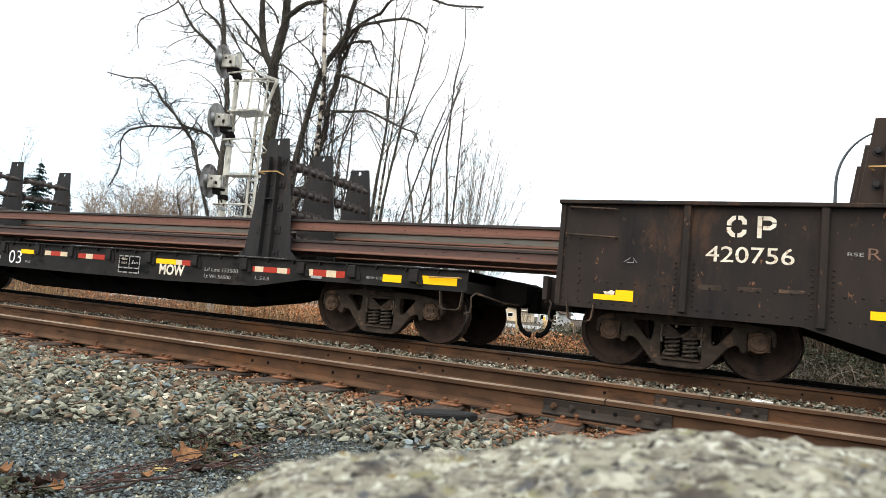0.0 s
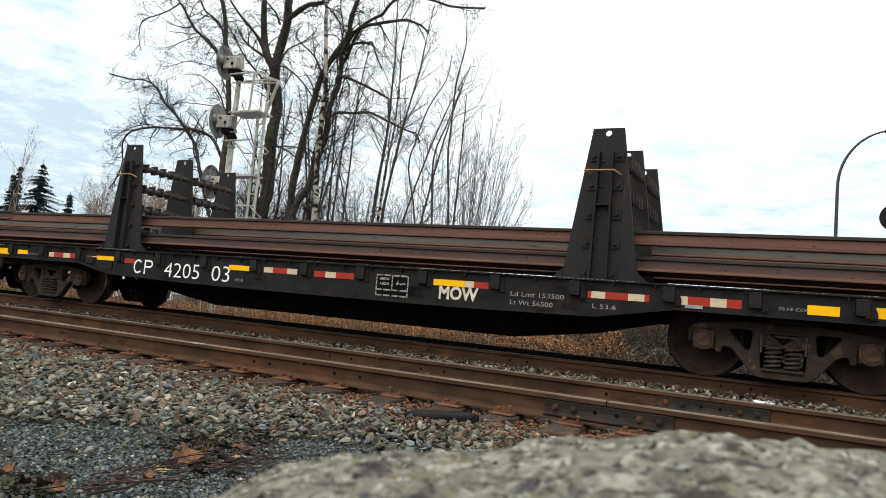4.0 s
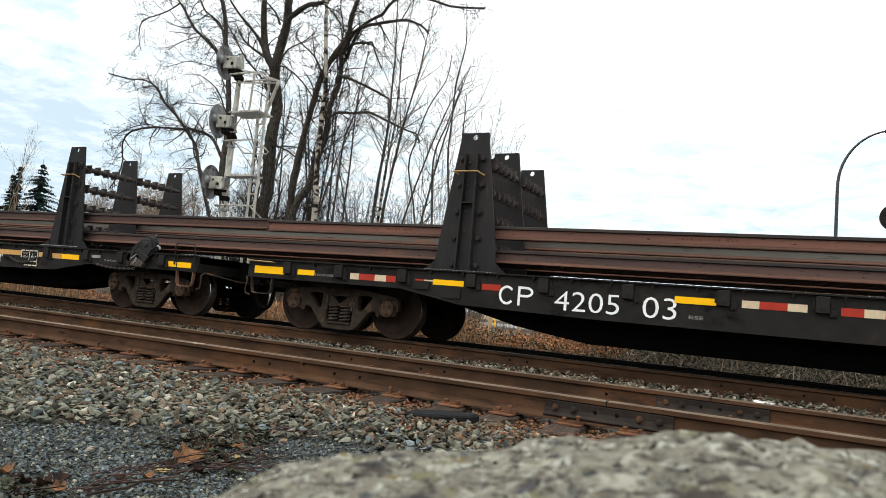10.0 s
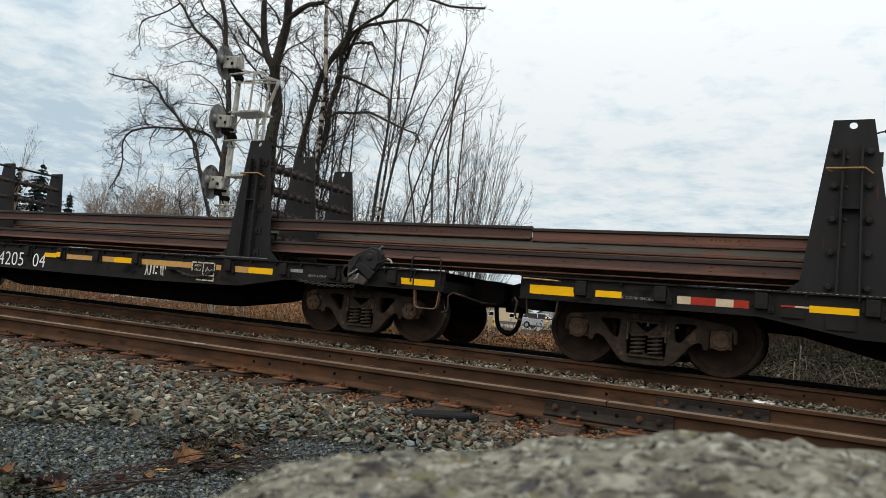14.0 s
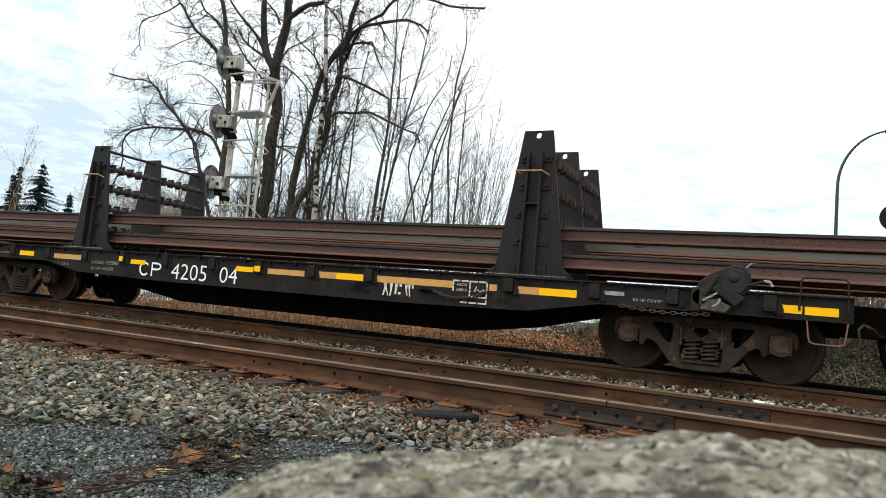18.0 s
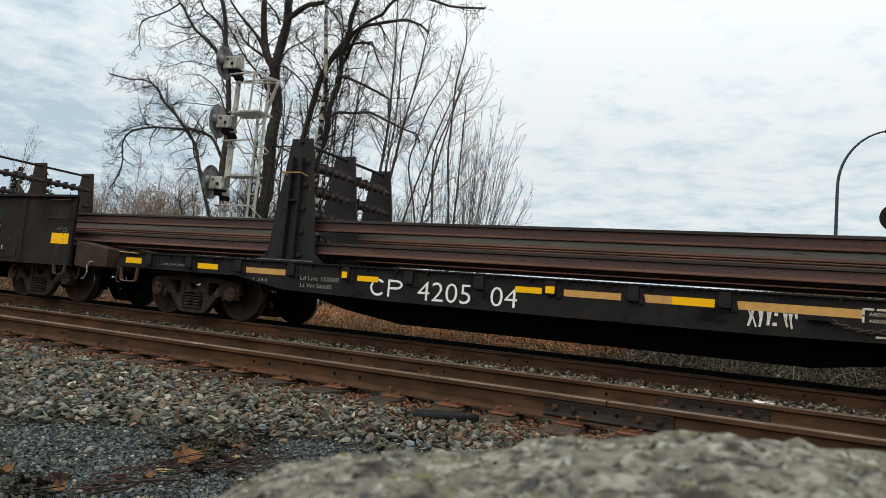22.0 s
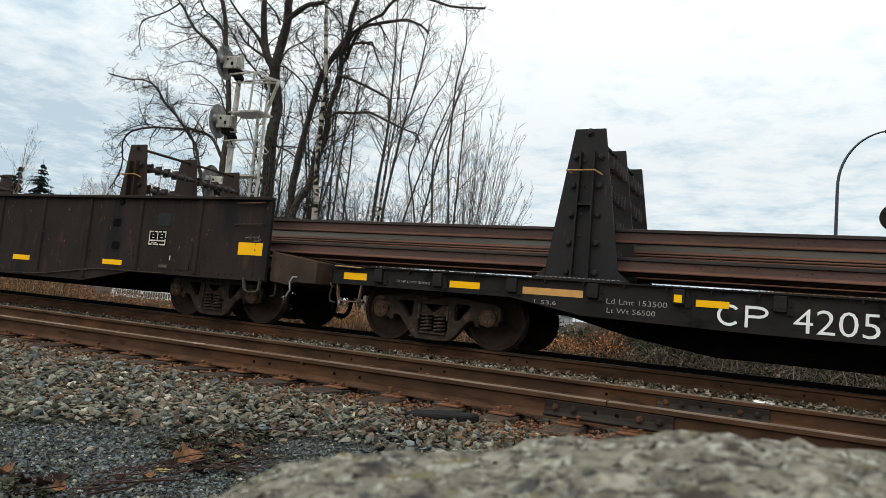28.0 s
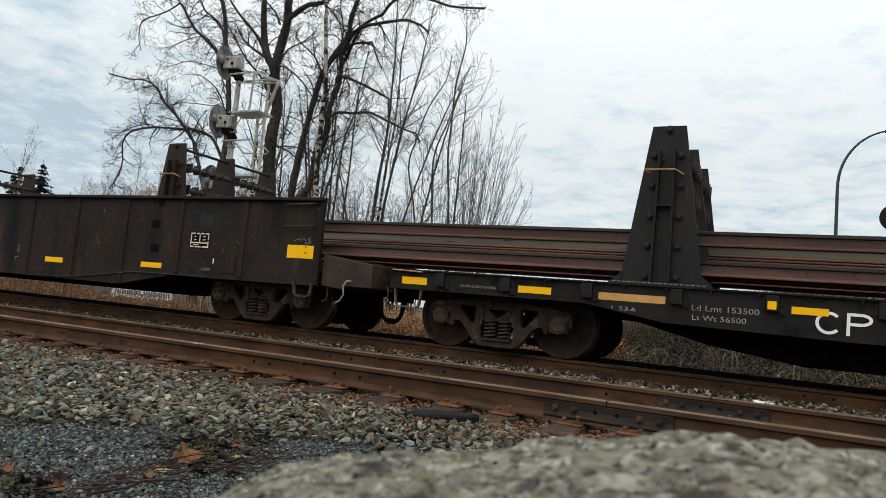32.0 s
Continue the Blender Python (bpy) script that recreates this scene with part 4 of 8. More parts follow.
letters("00 HF COMP SHOES", -6.98, -6.50, 0.845, 0.88, ON, M["grey_ink"], car_a)
strip(car_a, 6.73, 7.04, 0.82, 0.925, [("y", 1)], SIDE - 0.004)
strip(car_a, 7.28, 7.91, 0.83, 0.945, [("y", 1)])

car_b = flatcar("black steel flat wagon with faded yellow sheets and hand brake", -29.38, tuple(x for x in PK if x != 3.08), True)
rack(car_b, -4.50, topbar=True)
rack(car_b, 4.31, square=True)
strip(car_b, -8.00, -7.60, 0.83, 0.93, [("y", 1)])
letters("00 HF COMP SHOES", -7.09, -6.56, 0.84, 0.875, ON, M["grey_ink"], car_b)
strip(car_b, -6.25, -5.80, 0.825, 0.915, [("y", 1)])
plate("blank_plate", -5.76, -5.50, 0.815, 0.93, SIDE - 0.003, M["black"], car_b)
strip(car_b, -5.19, -4.39, 0.815, 0.905, [("o", 57), ("o", 60)])
letters("L 53.6", -5.02, -4.73, 0.70, 0.75, ON, M["grey_ink"], car_b)
letters("Ld Lmt 153500", -4.09, -3.37, 0.77, 0.835, ON, M["grey_ink"], car_b)
letters("Lt Wt 56500", -4.08, -3.50, 0.66, 0.72, ON, M["grey_ink"], car_b)
strip(car_b, -3.29, -3.20, 0.845, 0.935, [("y", 1)], SIDE - 0.064)
strip(car_b, -3.05, -2.69, 0.815, 0.895, [("y", 1)], SIDE - 0.005)
ring_mark(-2.82, -2.28, 0.625, 0.87, ON, 0.033, car_b, M["white"])
letters("4205", -2.03, -1.215, 0.612, 0.878, ON, M["white"], car_b)
letters("04", -0.925, -0.545, 0.617, 0.877, ON, M["white"], car_b)
strip(car_b, -0.585, -0.22, 0.825, 0.905, [("y", 1)], SIDE - 0.005)
strip(car_b, -0.155, -0.035, 0.84, 0.93, [("y", 1)], SIDE - 0.063)
strip(car_b, 0.07, 0.79, 0.82, 0.905, [("o", 1)])
strip(car_b, 1.05, 1.86, 0.82, 0.915, [("o", 36), ("y", 51)])
strip(car_b, 2.10, 3.32, 0.82, 0.915, [("o", 55), ("o", 94)])
for q in (((0, 0), (30, 0), (24, 40), (9, 88), (-2, 88), (10, 30)), ((16, 22), (27, 30), (46, 86), (38, 90)), ((50, 0), (75, 2), (72, 40), (64, 88), (54, 88), (58, 40)), ((90, 4), (116, 2), (112, 24), (106, 74), (92, 76), (94, 30)),
          ((124, 2), (146, 4), (144, 22), (128, 20)), ((118, 60), (140, 56), (142, 74), (122, 76)), ((168, 4), (190, 4), (188, 44), (197, 76), (186, 78), (176, 40)), ((194, 2), (214, 4), (210, 44), (218, 82), (208, 84)), ((222, 4), (238, 4), (236, 30), (226, 28))):
    part("painted_streak", Geo().add([(2.215 + a * 0.00211, ON, 0.822 - b * 0.00205) for a, b in q], [tuple(range(len(q)))[::-1]]), M["wornstencil"], car_b, "streaked white remains of stencil lettering")
data_box(car_b, 3.32, 3.84, 0.625, 0.935, ON, M["stencil"], ((0, 0), (0, 1), (4, 0), (4, 1), (3, 0)))
letters("ABDX", 3.38, 3.54, 0.855, 0.89, ON - 0.005, M["stencil"], car_b)
letters("ABDX", 3.38, 3.54, 0.785, 0.82, ON - 0.005, M["stencil"], car_b)
part("chalk_scrawl", Geo().tube([(3.64, ON - 0.006, 0.78), (3.68, ON - 0.006, 0.86), (3.67, ON - 0.006, 0.79), (3.70, ON - 0.006, 0.82), (3.73, ON - 0.006, 0.79), (3.77, ON - 0.006, 0.82), (3.80, ON - 0.006, 0.80)], 0.004, 4), M["white"], car_b)
strip(car_b, 3.86, 3.97, 0.82, 0.905, [("o", 1)])
strip(car_b, 4.24, 5.05, 0.81, 0.905, [("o", 47), ("y", 73)])
plate("grey_tag", 5.37, 5.64, 0.875, 0.925, SIDE - 0.004, M["galv"], car_b, "small grey metal tag", 0.008)
letters("00 HF COMP SHOES", 5.75, 6.28, 0.825, 0.86, ON, M["grey_ink"], car_b)
strip(car_b, 7.285, 7.57, 0.82, 0.91, [("o", 1), ("y", 2)])
strip(car_b, 7.595, 7.92, 0.815, 0.905, [("y", 1)])
part("release_handle", Geo().box(2.80, 3.05, -1.48, -1.42, 0.755, 0.815), M["black"], car_b, bevel=0.01)


def chain(car, a, b, sag, n, r=0.017):
    """Links hung between two points along the side."""
    link = Geo().tube([(0.030 * math.cos(t) * 1.4, 0, 0.018 * math.sin(t)) for t in np.linspace(0, 2 * math.pi, 9)], 0.0085, 5).mesh("chain_link", M["roller"])
    for i in range(n):
        t = (i + 0.5) / n
        p = Vector(a).lerp(Vector(b), t)
        z = p.z - sag * 4 * t * (1 - t)
        slope = math.degrees(math.atan2((b[2] - a[2]) - sag * 4 * (1 - 2 * t), b[0] - a[0]))
        part("chain_link", link, None, car, at=pose(p.x, p.y, z, rx=(i % 2) * 90, ry=-slope))


chain(car_b, (3.03, -1.47, 0.775), (3.83, -1.45, 0.80), 0.10, 14)
chain(car_b, (5.60, -1.46, 0.76), (6.62, -1.47, 0.735), 0.03, 17)
# hand brake housing, its pulley and lever on the deck's edge
hb = Geo().prism([(6.56, 0.99), (6.98, 0.97), (7.05, 1.08), (7.04, 1.22), (6.98, 1.30), (6.88, 1.325), (6.74, 1.27), (6.60, 1.20), (6.50, 1.11), (6.46, 1.02)], -1.47, -1.36, "y")
hb.prism([(6.72, 1.02), (6.96, 0.99), (7.02, 1.10), (6.97, 1.25), (6.86, 1.28), (6.76, 1.20)], -1.50, -1.47, "y").lathe([(0.0, -1.525), (0.045, -1.52), (0.06, -1.50)], (6.87, 0, 1.17), "y", 14, cap=False)
part("brake_housing", hb, M["rack"], car_b, "black hand brake gear housing", bevel=0.012)
part("brake_skirt", Geo().prism([(6.64, 1.03), (6.72, 1.09), (7.0, 0.95), (6.90, 0.84)], -1.53, -1.49, "y"), M["rack"], car_b, "tilted black guard plate", bevel=0.008)
part("brake_bracket", Geo().box(6.42, 6.52, -1.50, -1.42, 0.76, 1.04).prism([(6.54, 0.96), (6.58, 0.94), (6.72, 1.18), (6.68, 1.20)], -1.52, -1.50, "y"), M["rack"], car_b, bevel=0.010)
part("brake_casting", Geo().prism([(6.52, 0.78), (6.80, 0.76), (6.86, 0.84), (6.70, 0.92), (6.54, 0.90)], -1.50, -1.42, "y"), M["cast"], car_b, "pale brown worn casting", bevel=0.015)
for k in range(4):
    x, z = 6.58 + k * 0.034, 0.905 + k * 0.022
    part("chain_link", Geo().tube([(x + 0.022 * math.cos(a), -1.535 + (0.008 * math.sin(a) if k % 2 else 0), z + (0.5 if k % 2 else 1) * 0.014 * math.sin(a) + 0.012 * math.cos(a)) for a in np.linspace(0, 6.283, 9)], 0.006, 4), M["galv"], car_b, "bright chain link")
part("pawl_handle", Geo().tube([(6.98, -1.44, 1.29), (7.05, -1.46, 1.345)], 0.010, 6), M["galv"], car_b)
for x, z in ((8.02, 0.79), (8.02, 0.84), (8.02, 0.89), (8.02, 0.94), (7.97, 0.80), (7.97, 0.95)):
    part("rivet", Geo().lathe([(0.014, 0.0), (0.011, -0.008), (0.0, -0.010)], (x, -1.421, z), "y", 8, cap=False), M["black"], car_b)
part("brake_pulley", Geo().lathe([(0.0, -1.50), (0.085, -1.50), (0.10, -1.49), (0.10, -1.44), (0.0, -1.44)], (6.52, 0, 0.93), "y", 18, cap=False), M["truck"], car_b)
part("brake_lever", Geo().tube([(6.90, -1.47, 1.06), (7.05, -1.50, 1.10), (7.19, -1.52, 1.15)], 0.014, 6).tube([(7.18, -1.52, 1.15), (7.24, -1.53, 1.14), (7.27, -1.53, 1.09)], 0.017, 6, 1), [M["rack"], M["galv"]], car_b, "hand brake lever with bare silver end")
part("brake_hook", Geo().tube([(6.66, -1.55, 0.82), (6.72, -1.56, 0.86), (6.74, -1.56, 0.92)], 0.014, 6), M["galv"], car_b, "bright chain hook")
part("hand_rail", Geo().tube([(7.54, -1.44, 0.86), (7.55, -1.45, 1.19), (7.58, -1.45, 1.22), (7.97, -1.45, 1.22), (8.0, -1.45, 1.19), (8.01, -1.44, 0.86)], 0.012, 6), M["rack"], car_b)

# ---- the two gondola wagons ----
G_HALF, G_SIDE = 8.30, -1.50
RIVET = Geo().lathe([(0.016, 0.0), (0.012, -0.009), (0.0, -0.012)], (0, 0, 0), "y", 6, cap=False)


def rivets(car, rows):
    g = Geo()
    for x0, x1, z0, z1, n in rows:
        for i in range(n):
            t = i / max(1, n - 1)
            x, z = x0 + (x1 - x0) * t, z0 + (z1 - z0) * t
            g.add([(a + x, b + G_SIDE - 0.001, c + z) for a, b, c in RIVET.v], RIVET.f)
    ob = part("rivets", g, M["gondola"], car)
    ob["kind"] = "stuff"


def gondola(label, cx, ribs, racks=(-4.70, 4.70), slope=(5.55, 4.72)):
    car = thing("gondola_wagon", label, "rail wagon", pose(cx, TRACK_Y, RAIL_TOP), "wagons of the train")
    a, b = slope
    drop = [(-8.30, 0.70), (-a, 0.68), (-b, 0.46), (b, 0.46), (a, 0.68), (8.30, 0.70)]
    for s in (-1, 1):
        a, b = sorted((s * 1.50, s * 1.488))
        part("side_sheet", Geo().prism(drop + [(8.30, 1.985), (-8.30, 1.985)], a, b, "y"), M["gondola"], car, "rust-streaked brown-black steel side")
        part("top_chord", Geo().box(-8.32, 8.32, min(s * 1.47, s * 1.575), max(s * 1.47, s * 1.575), 1.972, 2.022), M["gondola"], car, bevel=0.008)
        g = Geo()
        g.prism([(x, z - 0.012) for x, z in drop] + [(x, z + 0.004) for x, z in drop[::-1]], *sorted((s * 1.44, s * 1.515)), "y")
        part("bottom_flange", g, M["gondola"], car)
        for x in ribs:
            deep = 1.56 if slope[0] > 5.5 else 1.53
            o = [(x - 0.055, s * 1.501), (x - 0.035, s * deep), (x + 0.035, s * deep), (x + 0.055, s * 1.501)]
            low = float(np.interp(abs(x), (slope[1], slope[0], 8.3), (0.50, 0.72, 0.73)))
            part("side_post", Geo().prism(o if s < 0 else o[::-1], low, 1.98, "z"), M["gondola"], car, bevel=0.004)
        for e in (-1, 1):
            x0, x1 = sorted((e * 8.30, e * 8.235))
            part("corner_post", Geo().box(x0, x1, *sorted((s * 1.46, s * 1.53)), 0.70, 1.985), M["gondola"], car, bevel=0.006)
    a0 = slope[0] if slope[0] > 5 else slope[0] + 1.3
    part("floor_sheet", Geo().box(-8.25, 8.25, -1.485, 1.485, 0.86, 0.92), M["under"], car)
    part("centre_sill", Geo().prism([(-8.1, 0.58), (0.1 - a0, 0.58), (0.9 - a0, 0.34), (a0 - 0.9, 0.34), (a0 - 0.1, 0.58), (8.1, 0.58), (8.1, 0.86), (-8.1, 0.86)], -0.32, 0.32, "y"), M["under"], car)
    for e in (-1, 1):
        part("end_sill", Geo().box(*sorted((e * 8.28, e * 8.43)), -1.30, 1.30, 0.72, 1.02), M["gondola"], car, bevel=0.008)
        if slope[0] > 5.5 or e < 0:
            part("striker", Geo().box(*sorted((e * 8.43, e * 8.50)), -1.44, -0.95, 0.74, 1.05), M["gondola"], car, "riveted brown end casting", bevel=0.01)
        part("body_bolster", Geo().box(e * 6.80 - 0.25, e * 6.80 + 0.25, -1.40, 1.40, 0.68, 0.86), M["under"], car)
        coupler(car, e * 8.34, e)
        truck(car, e * 6.82)
        stirrup(car, e * 7.97 - 0.17 + (0.08 if slope[0] < 5.5 else 0.0), e * 7.97 + 0.17 + (0.08 if slope[0] < 5.5 else 0.0), -1.52, 0.52, 0.74, M["cast"] if slope[0] < 5.5 else M["truck"])
        for z in (1.585, 1.93):
            part("grab_iron", Geo().tube([(e * 8.17, -1.50, z + 0.0), (e * 8.17, -1.56, z), (e * 7.60, -1.56, z - 0.02), (e * 7.58, -1.50, z - 0.02)], 0.013, 6), M["truck"], car)
    for x in racks:
        rack(car, x, topbar=True, brown=True)
    rows = []
    for x in list(ribs) + [-8.12, 8.12]:
        low = 0.80
        for dx in (-0.10, 0.10):
            rows.append((x + dx, x + dx, low, 1.55 if abs(x) > 8 else 1.30, 9))
    for a, b in ((-8.0, -4.8), (4.8, 8.0)):
        rows += [(a, b, 1.02, 1.02, 20), (a, b, 0.76, 0.76, 24)]
    rows += [(0.1 - slope[1], slope[1] - 0.1, 0.52, 0.52, 60), (-4.6, 4.6, 1.00, 1.00, 40)]
    rivets(car, rows)
    return car


g_ribs = (-6.77, -5.35, -4.0, -2.66, -1.33, 0.0, 1.33, 2.66, 4.0, 5.35, 6.77)
gon_a = gondola("rusty brown-black riveted gondola wagon with white stencils", 5.62, g_ribs)
gx = -5.62
plate("reflector", gx - 2.20, gx - 1.72, 0.80, 0.865, G_SIDE - 0.002, M["yellow"], gon_a, "bright yellow reflective sheet")
plate("reflector", gx - 1.93, gx - 1.72, 0.865, 0.93, G_SIDE - 0.002, M["yellow"], gon_a, "bright yellow reflective sheet")
part("scraped_paint", Geo().prism([(gx - 2.06, 0.868), (gx - 1.95, 0.868), (gx - 1.94, 0.91), (gx - 1.99, 0.925), (gx - 2.02, 0.90), (gx - 2.08, 0.905)], G_SIDE - 0.003, G_SIDE - 0.001, "y"), M["stencil"], gon_a)


def stencil_mark(x0, x1, z0, z1, y, parent, material, kind):
    """Thick stencilled strokes, cut by bridges."""
    w, zs, xc = (x1 - x0) * 0.24, (z0 + z1) / 2, (x0 + x1) / 2
    lo, hi, le, ri = z0 + w / 2, z1 - w / 2, x0 + w / 2, x1 - w / 2
    if kind == "ring":
        arcs = [[(ri, hi - 0.075), (ri, hi - 0.035), (ri - 0.035, hi), (xc + 0.012, hi)], [(xc - 0.012, hi), (le + 0.045, hi), (le, hi - 0.05), (le, zs + 0.010)],
                [(le, zs - 0.010), (le, lo + 0.05), (le + 0.045, lo), (xc - 0.012, lo)], [(xc + 0.012, lo), (ri - 0.035, lo), (ri, lo + 0.035), (ri, lo + 0.065)]]
    else:
        arcs = [[(le, z0), (le, z1)], [(x0 + w + 0.010, hi), (ri - 0.04, hi), (ri, hi - 0.03), (ri, (hi + zs) / 2 + 0.006)], [(ri, (hi + zs) / 2 - 0.006), (ri, zs + 0.02), (ri - 0.04, zs - 0.01), (x0 + w + 0.010, zs - 0.01)]]
    for arc in arcs:
        g = Geo()
        ribbon(g, arc, [w] * len(arc), y - 0.001, y + 0.001)
        part("painted_stroke", g, material, parent)


stencil_mark(gx - 0.72, gx - 0.51, 1.62, 1.87, G_SIDE - 0.003, gon_a, M["stencil"], "ring")
stencil_mark(gx - 0.40, gx - 0.205, 1.62, 1.868, G_SIDE - 0.003, gon_a, M["stencil"], "bow")
letters("420756", gx - 0.93, gx - 0.01, 1.33, 1.515, G_SIDE - 0.003, M["stencil"], gon_a, weight=0.004)
letters("RSE", gx + 0.49, gx + 0.64, 1.46, 1.50, G_SIDE - 0.003, M["grey_ink"], gon_a)
letters("R", gx + 0.68, gx + 0.80, 1.43, 1.55, G_SIDE - 0.003, M["copper"], gon_a)
strip(gon_a, gx + 0.72, gx + 1.15, 0.80, 0.89, [("y", 1)], G_SIDE)
for k in range(3):
    plate("faded_bar", gx - 0.15 - k * 0.42, gx + 0.10 - k * 0.42, 1.02 - k * 0.01, 1.06, G_SIDE - 0.001, M["truck"], gon_a, t=0.002)
part("chalk_scrawl", Geo().tube([(gx - 1.85, G_SIDE - 0.004, 1.28), (gx - 1.78, G_SIDE - 0.004, 1.33), (gx - 1.82, G_SIDE - 0.004, 1.27), (gx - 1.74, G_SIDE - 0.004, 1.27), (gx - 1.75, G_SIDE - 0.004, 1.33), (gx - 1.70, G_SIDE - 0.004, 1.27)], 0.004, 4), M["chalk"], gon_a)

gon_b = gondola("dark brown-black riveted gondola wagon with yellow sheets", -47.09, g_ribs, (-3.30, 4.70), (5.20, 4.00))
gx = 47.09
strip(gon_b, gx - 39.42, gx - 38.92, 1.09, 1.29, [("y", 1)], G_SIDE)
plate("stencil_field", gx - 41.50, gx - 41.05, 1.15, 1.43, G_SIDE - 0.001, M["hole"], gon_b, "black painted data field", t=0.002)
for x0, x1, z0, z1 in ((41.48, 41.38, 1.39, 1.412), (41.35, 41.28, 1.39, 1.412), (41.26, 41.18, 1.39, 1.412), (41.15, 41.07, 1.39, 1.412), (41.48, 41.07, 1.235, 1.257), (41.48, 41.40, 1.168, 1.192), (41.37, 41.24, 1.168, 1.192), (41.21, 41.07, 1.168, 1.192), (41.48, 41.458, 1.26, 1.385), (41.48, 41.458, 1.195, 1.23), (41.092, 41.07, 1.30, 1.385), (41.092, 41.07, 1.195, 1.28),
                       (41.285, 41.263, 1.26, 1.385), (41.40, 41.36, 1.345, 1.36), (41.40, 41.35, 1.29, 1.305), (41.20, 41.15, 1.345, 1.36), (41.21, 41.14, 1.29, 1.305), (41.41, 41.28, 1.207, 1.218)):
    plate("stencil_bar", gx - x0, gx - x1, z0, z1, G_SIDE - 0.004, M["stencil"], gon_b, t=0.001)
plate("paint_patch", gx - 41.30, gx - 41.00, 1.50, 1.73, G_SIDE - 0.002, M["patch"], gon_b, "grey-green overpainted square field")
strip(gon_b, gx - 42.60, gx - 42.09, 0.775, 0.865, [("y", 1)], G_SIDE)
strip(gon_b, gx - 45.22, gx - 44.70, 0.735, 0.83, [("y", 1)], G_SIDE)
for z, dx in ((1.53, 0.0), (1.12, 0.03)):
    o = [(gx - 42.34 + dx + 0.105 * math.copysign(abs(math.cos(t)) ** 0.6, math.cos(t)), z + 0.072 * math.copysign(abs(math.sin(t)) ** 0.6, math.sin(t))) for t in np.linspace(0, 2 * math.pi, 20, endpoint=False)]
    part("side_hole", Geo().prism(o, G_SIDE - 0.003, G_SIDE - 0.0012, "y"), M["hole"], gon_b, "dark oval opening in the side")
part("chain_notch", Geo().prism([(gx - 42.33, 1.93), (gx - 42.22, 1.96), (gx - 42.20, 1.88), (gx - 42.29, 1.85)], G_SIDE - 0.02, G_SIDE - 0.001, "y"), M["hole"], gon_b)
plate("grey_tag", gx - 41.16, gx - 40.96, 0.79, 0.84, G_SIDE - 0.002, M["cast"], gon_b, "small grey metal tag", 0.008)
plate("hatch_plate", gx - 40.72, gx - 40.45, 0.78, 0.95, G_SIDE - 0.002, M["gondola"], gon_b, t=0.012)
plate("white_dash", gx - 40.93, gx - 40.91, 0.92, 1.00, G_SIDE - 0.002, M["white"], gon_b)
for pts in (((39.30, 1.36), (39.22, 1.38), (39.17, 1.42), (39.20, 1.34), (39.12, 1.40), (39.10, 1.36), (39.04, 1.38), (39.00, 1.42), (39.02, 1.36), (38.97, 1.34)),
            ((39.10, 1.31), (39.08, 1.34), (39.05, 1.31), (39.02, 1.34), (39.00, 1.31)), ((46.10, 0.90), (46.08, 1.02), (46.02, 1.00), (46.05, 0.95), (46.10, 0.92), (46.06, 0.88), (46.02, 0.92)),
            ((46.14, 0.72), (46.14, 0.78), (46.05, 0.79))):
    part("chalk_scrawl", Geo().tube([(gx - a, G_SIDE - 0.004, b) for a, b in pts], 0.005, 4), M["chalk"], gon_b)
for pts, rad in ((((45.9, 0.45), (45.8, 0.39), (45.6, 0.46)), 0.014), (((45.35, 0.45), (45.15, 0.37), (45.0, 0.46)), 0.018)):
    part("hose_loop", Geo().tube([(gx - a, -1.42, b) for a, b in pts], rad, 5), M["hole"], gon_b)
part("train_line_pipe", Geo().tube([(gx - 45.1, -1.525, 0.475), (gx - 44.3, -1.525, 0.50), (gx - 42.9, -1.525, 0.66), (gx - 42.7, -1.525, 0.68), (gx - 41.0, -1.525, 0.69)], 0.012, 5), M["truck"], gon_b)
part("end_platform", Geo().prism([(8.305, 1.18), (8.305, 0.71), (8.66, 0.67), (8.80, 0.72), (9.20, 0.72), (9.20, 1.06)], -1.42, 1.42, "y"), M["endplate"], gon_b, "riveted rust-brown end platform", bevel=0.008)
for x in (8.38, 8.50, 8.62):
    for z in (0.76, 0.86, 0.96, 1.06):
        part("rivet", Geo().lathe([(0.014, 0.0), (0.011, -0.008), (0.0, -0.010)], (x, -1.421, z), "y", 8, cap=False), M["endplate"], gon_b)
part("uncoupling_rod", Geo().tube([(8.85, -1.42, 0.80), (8.79, -1.45, 0.80), (8.75, -1.47, 0.72), (8.77, -1.47, 0.60), (8.71, -1.47, 0.50), (8.64, -1.47, 0.47)], 0.013, 6), M["galv"], gon_b, "bent uncoupling rod worn bright")
MOVERS += [(car_a, -12.01), (car_b, -29.38), (gon_a, 5.62), (gon_b, -47.09)]

# ---- the load: long rails lying on the rollers through all wagons ----
LOAD = []
BEND = ((-9.0, 0.020), (-2.0, 0.0), (4.0, 0.0))


def split_rail(x0, x1, bend, web):
    """Head, web and foot of a rolled rail, each a mesh of its own."""
    whole = rail_geo(x0, x1, 0.0, 0.0, 5, 11, 0.185, bend)
    out = []
    for slot, (name, m) in enumerate((("rail_web", web), ("rail_head", "loadhead"), ("rail_foot", "loadbase"))):
        g = Geo()
        faces = [f for f, k in zip(whole.f, whole.m) if k == slot]
        at = {i: k for k, i in enumerate(sorted({i for f in faces for i in f}))}
        g.add([whole.v[i] for i in sorted(at, key=at.get)], [tuple(at[i] for i in f) for f in faces])
        out.append((name, g.mesh(name, M[m])))
    return out


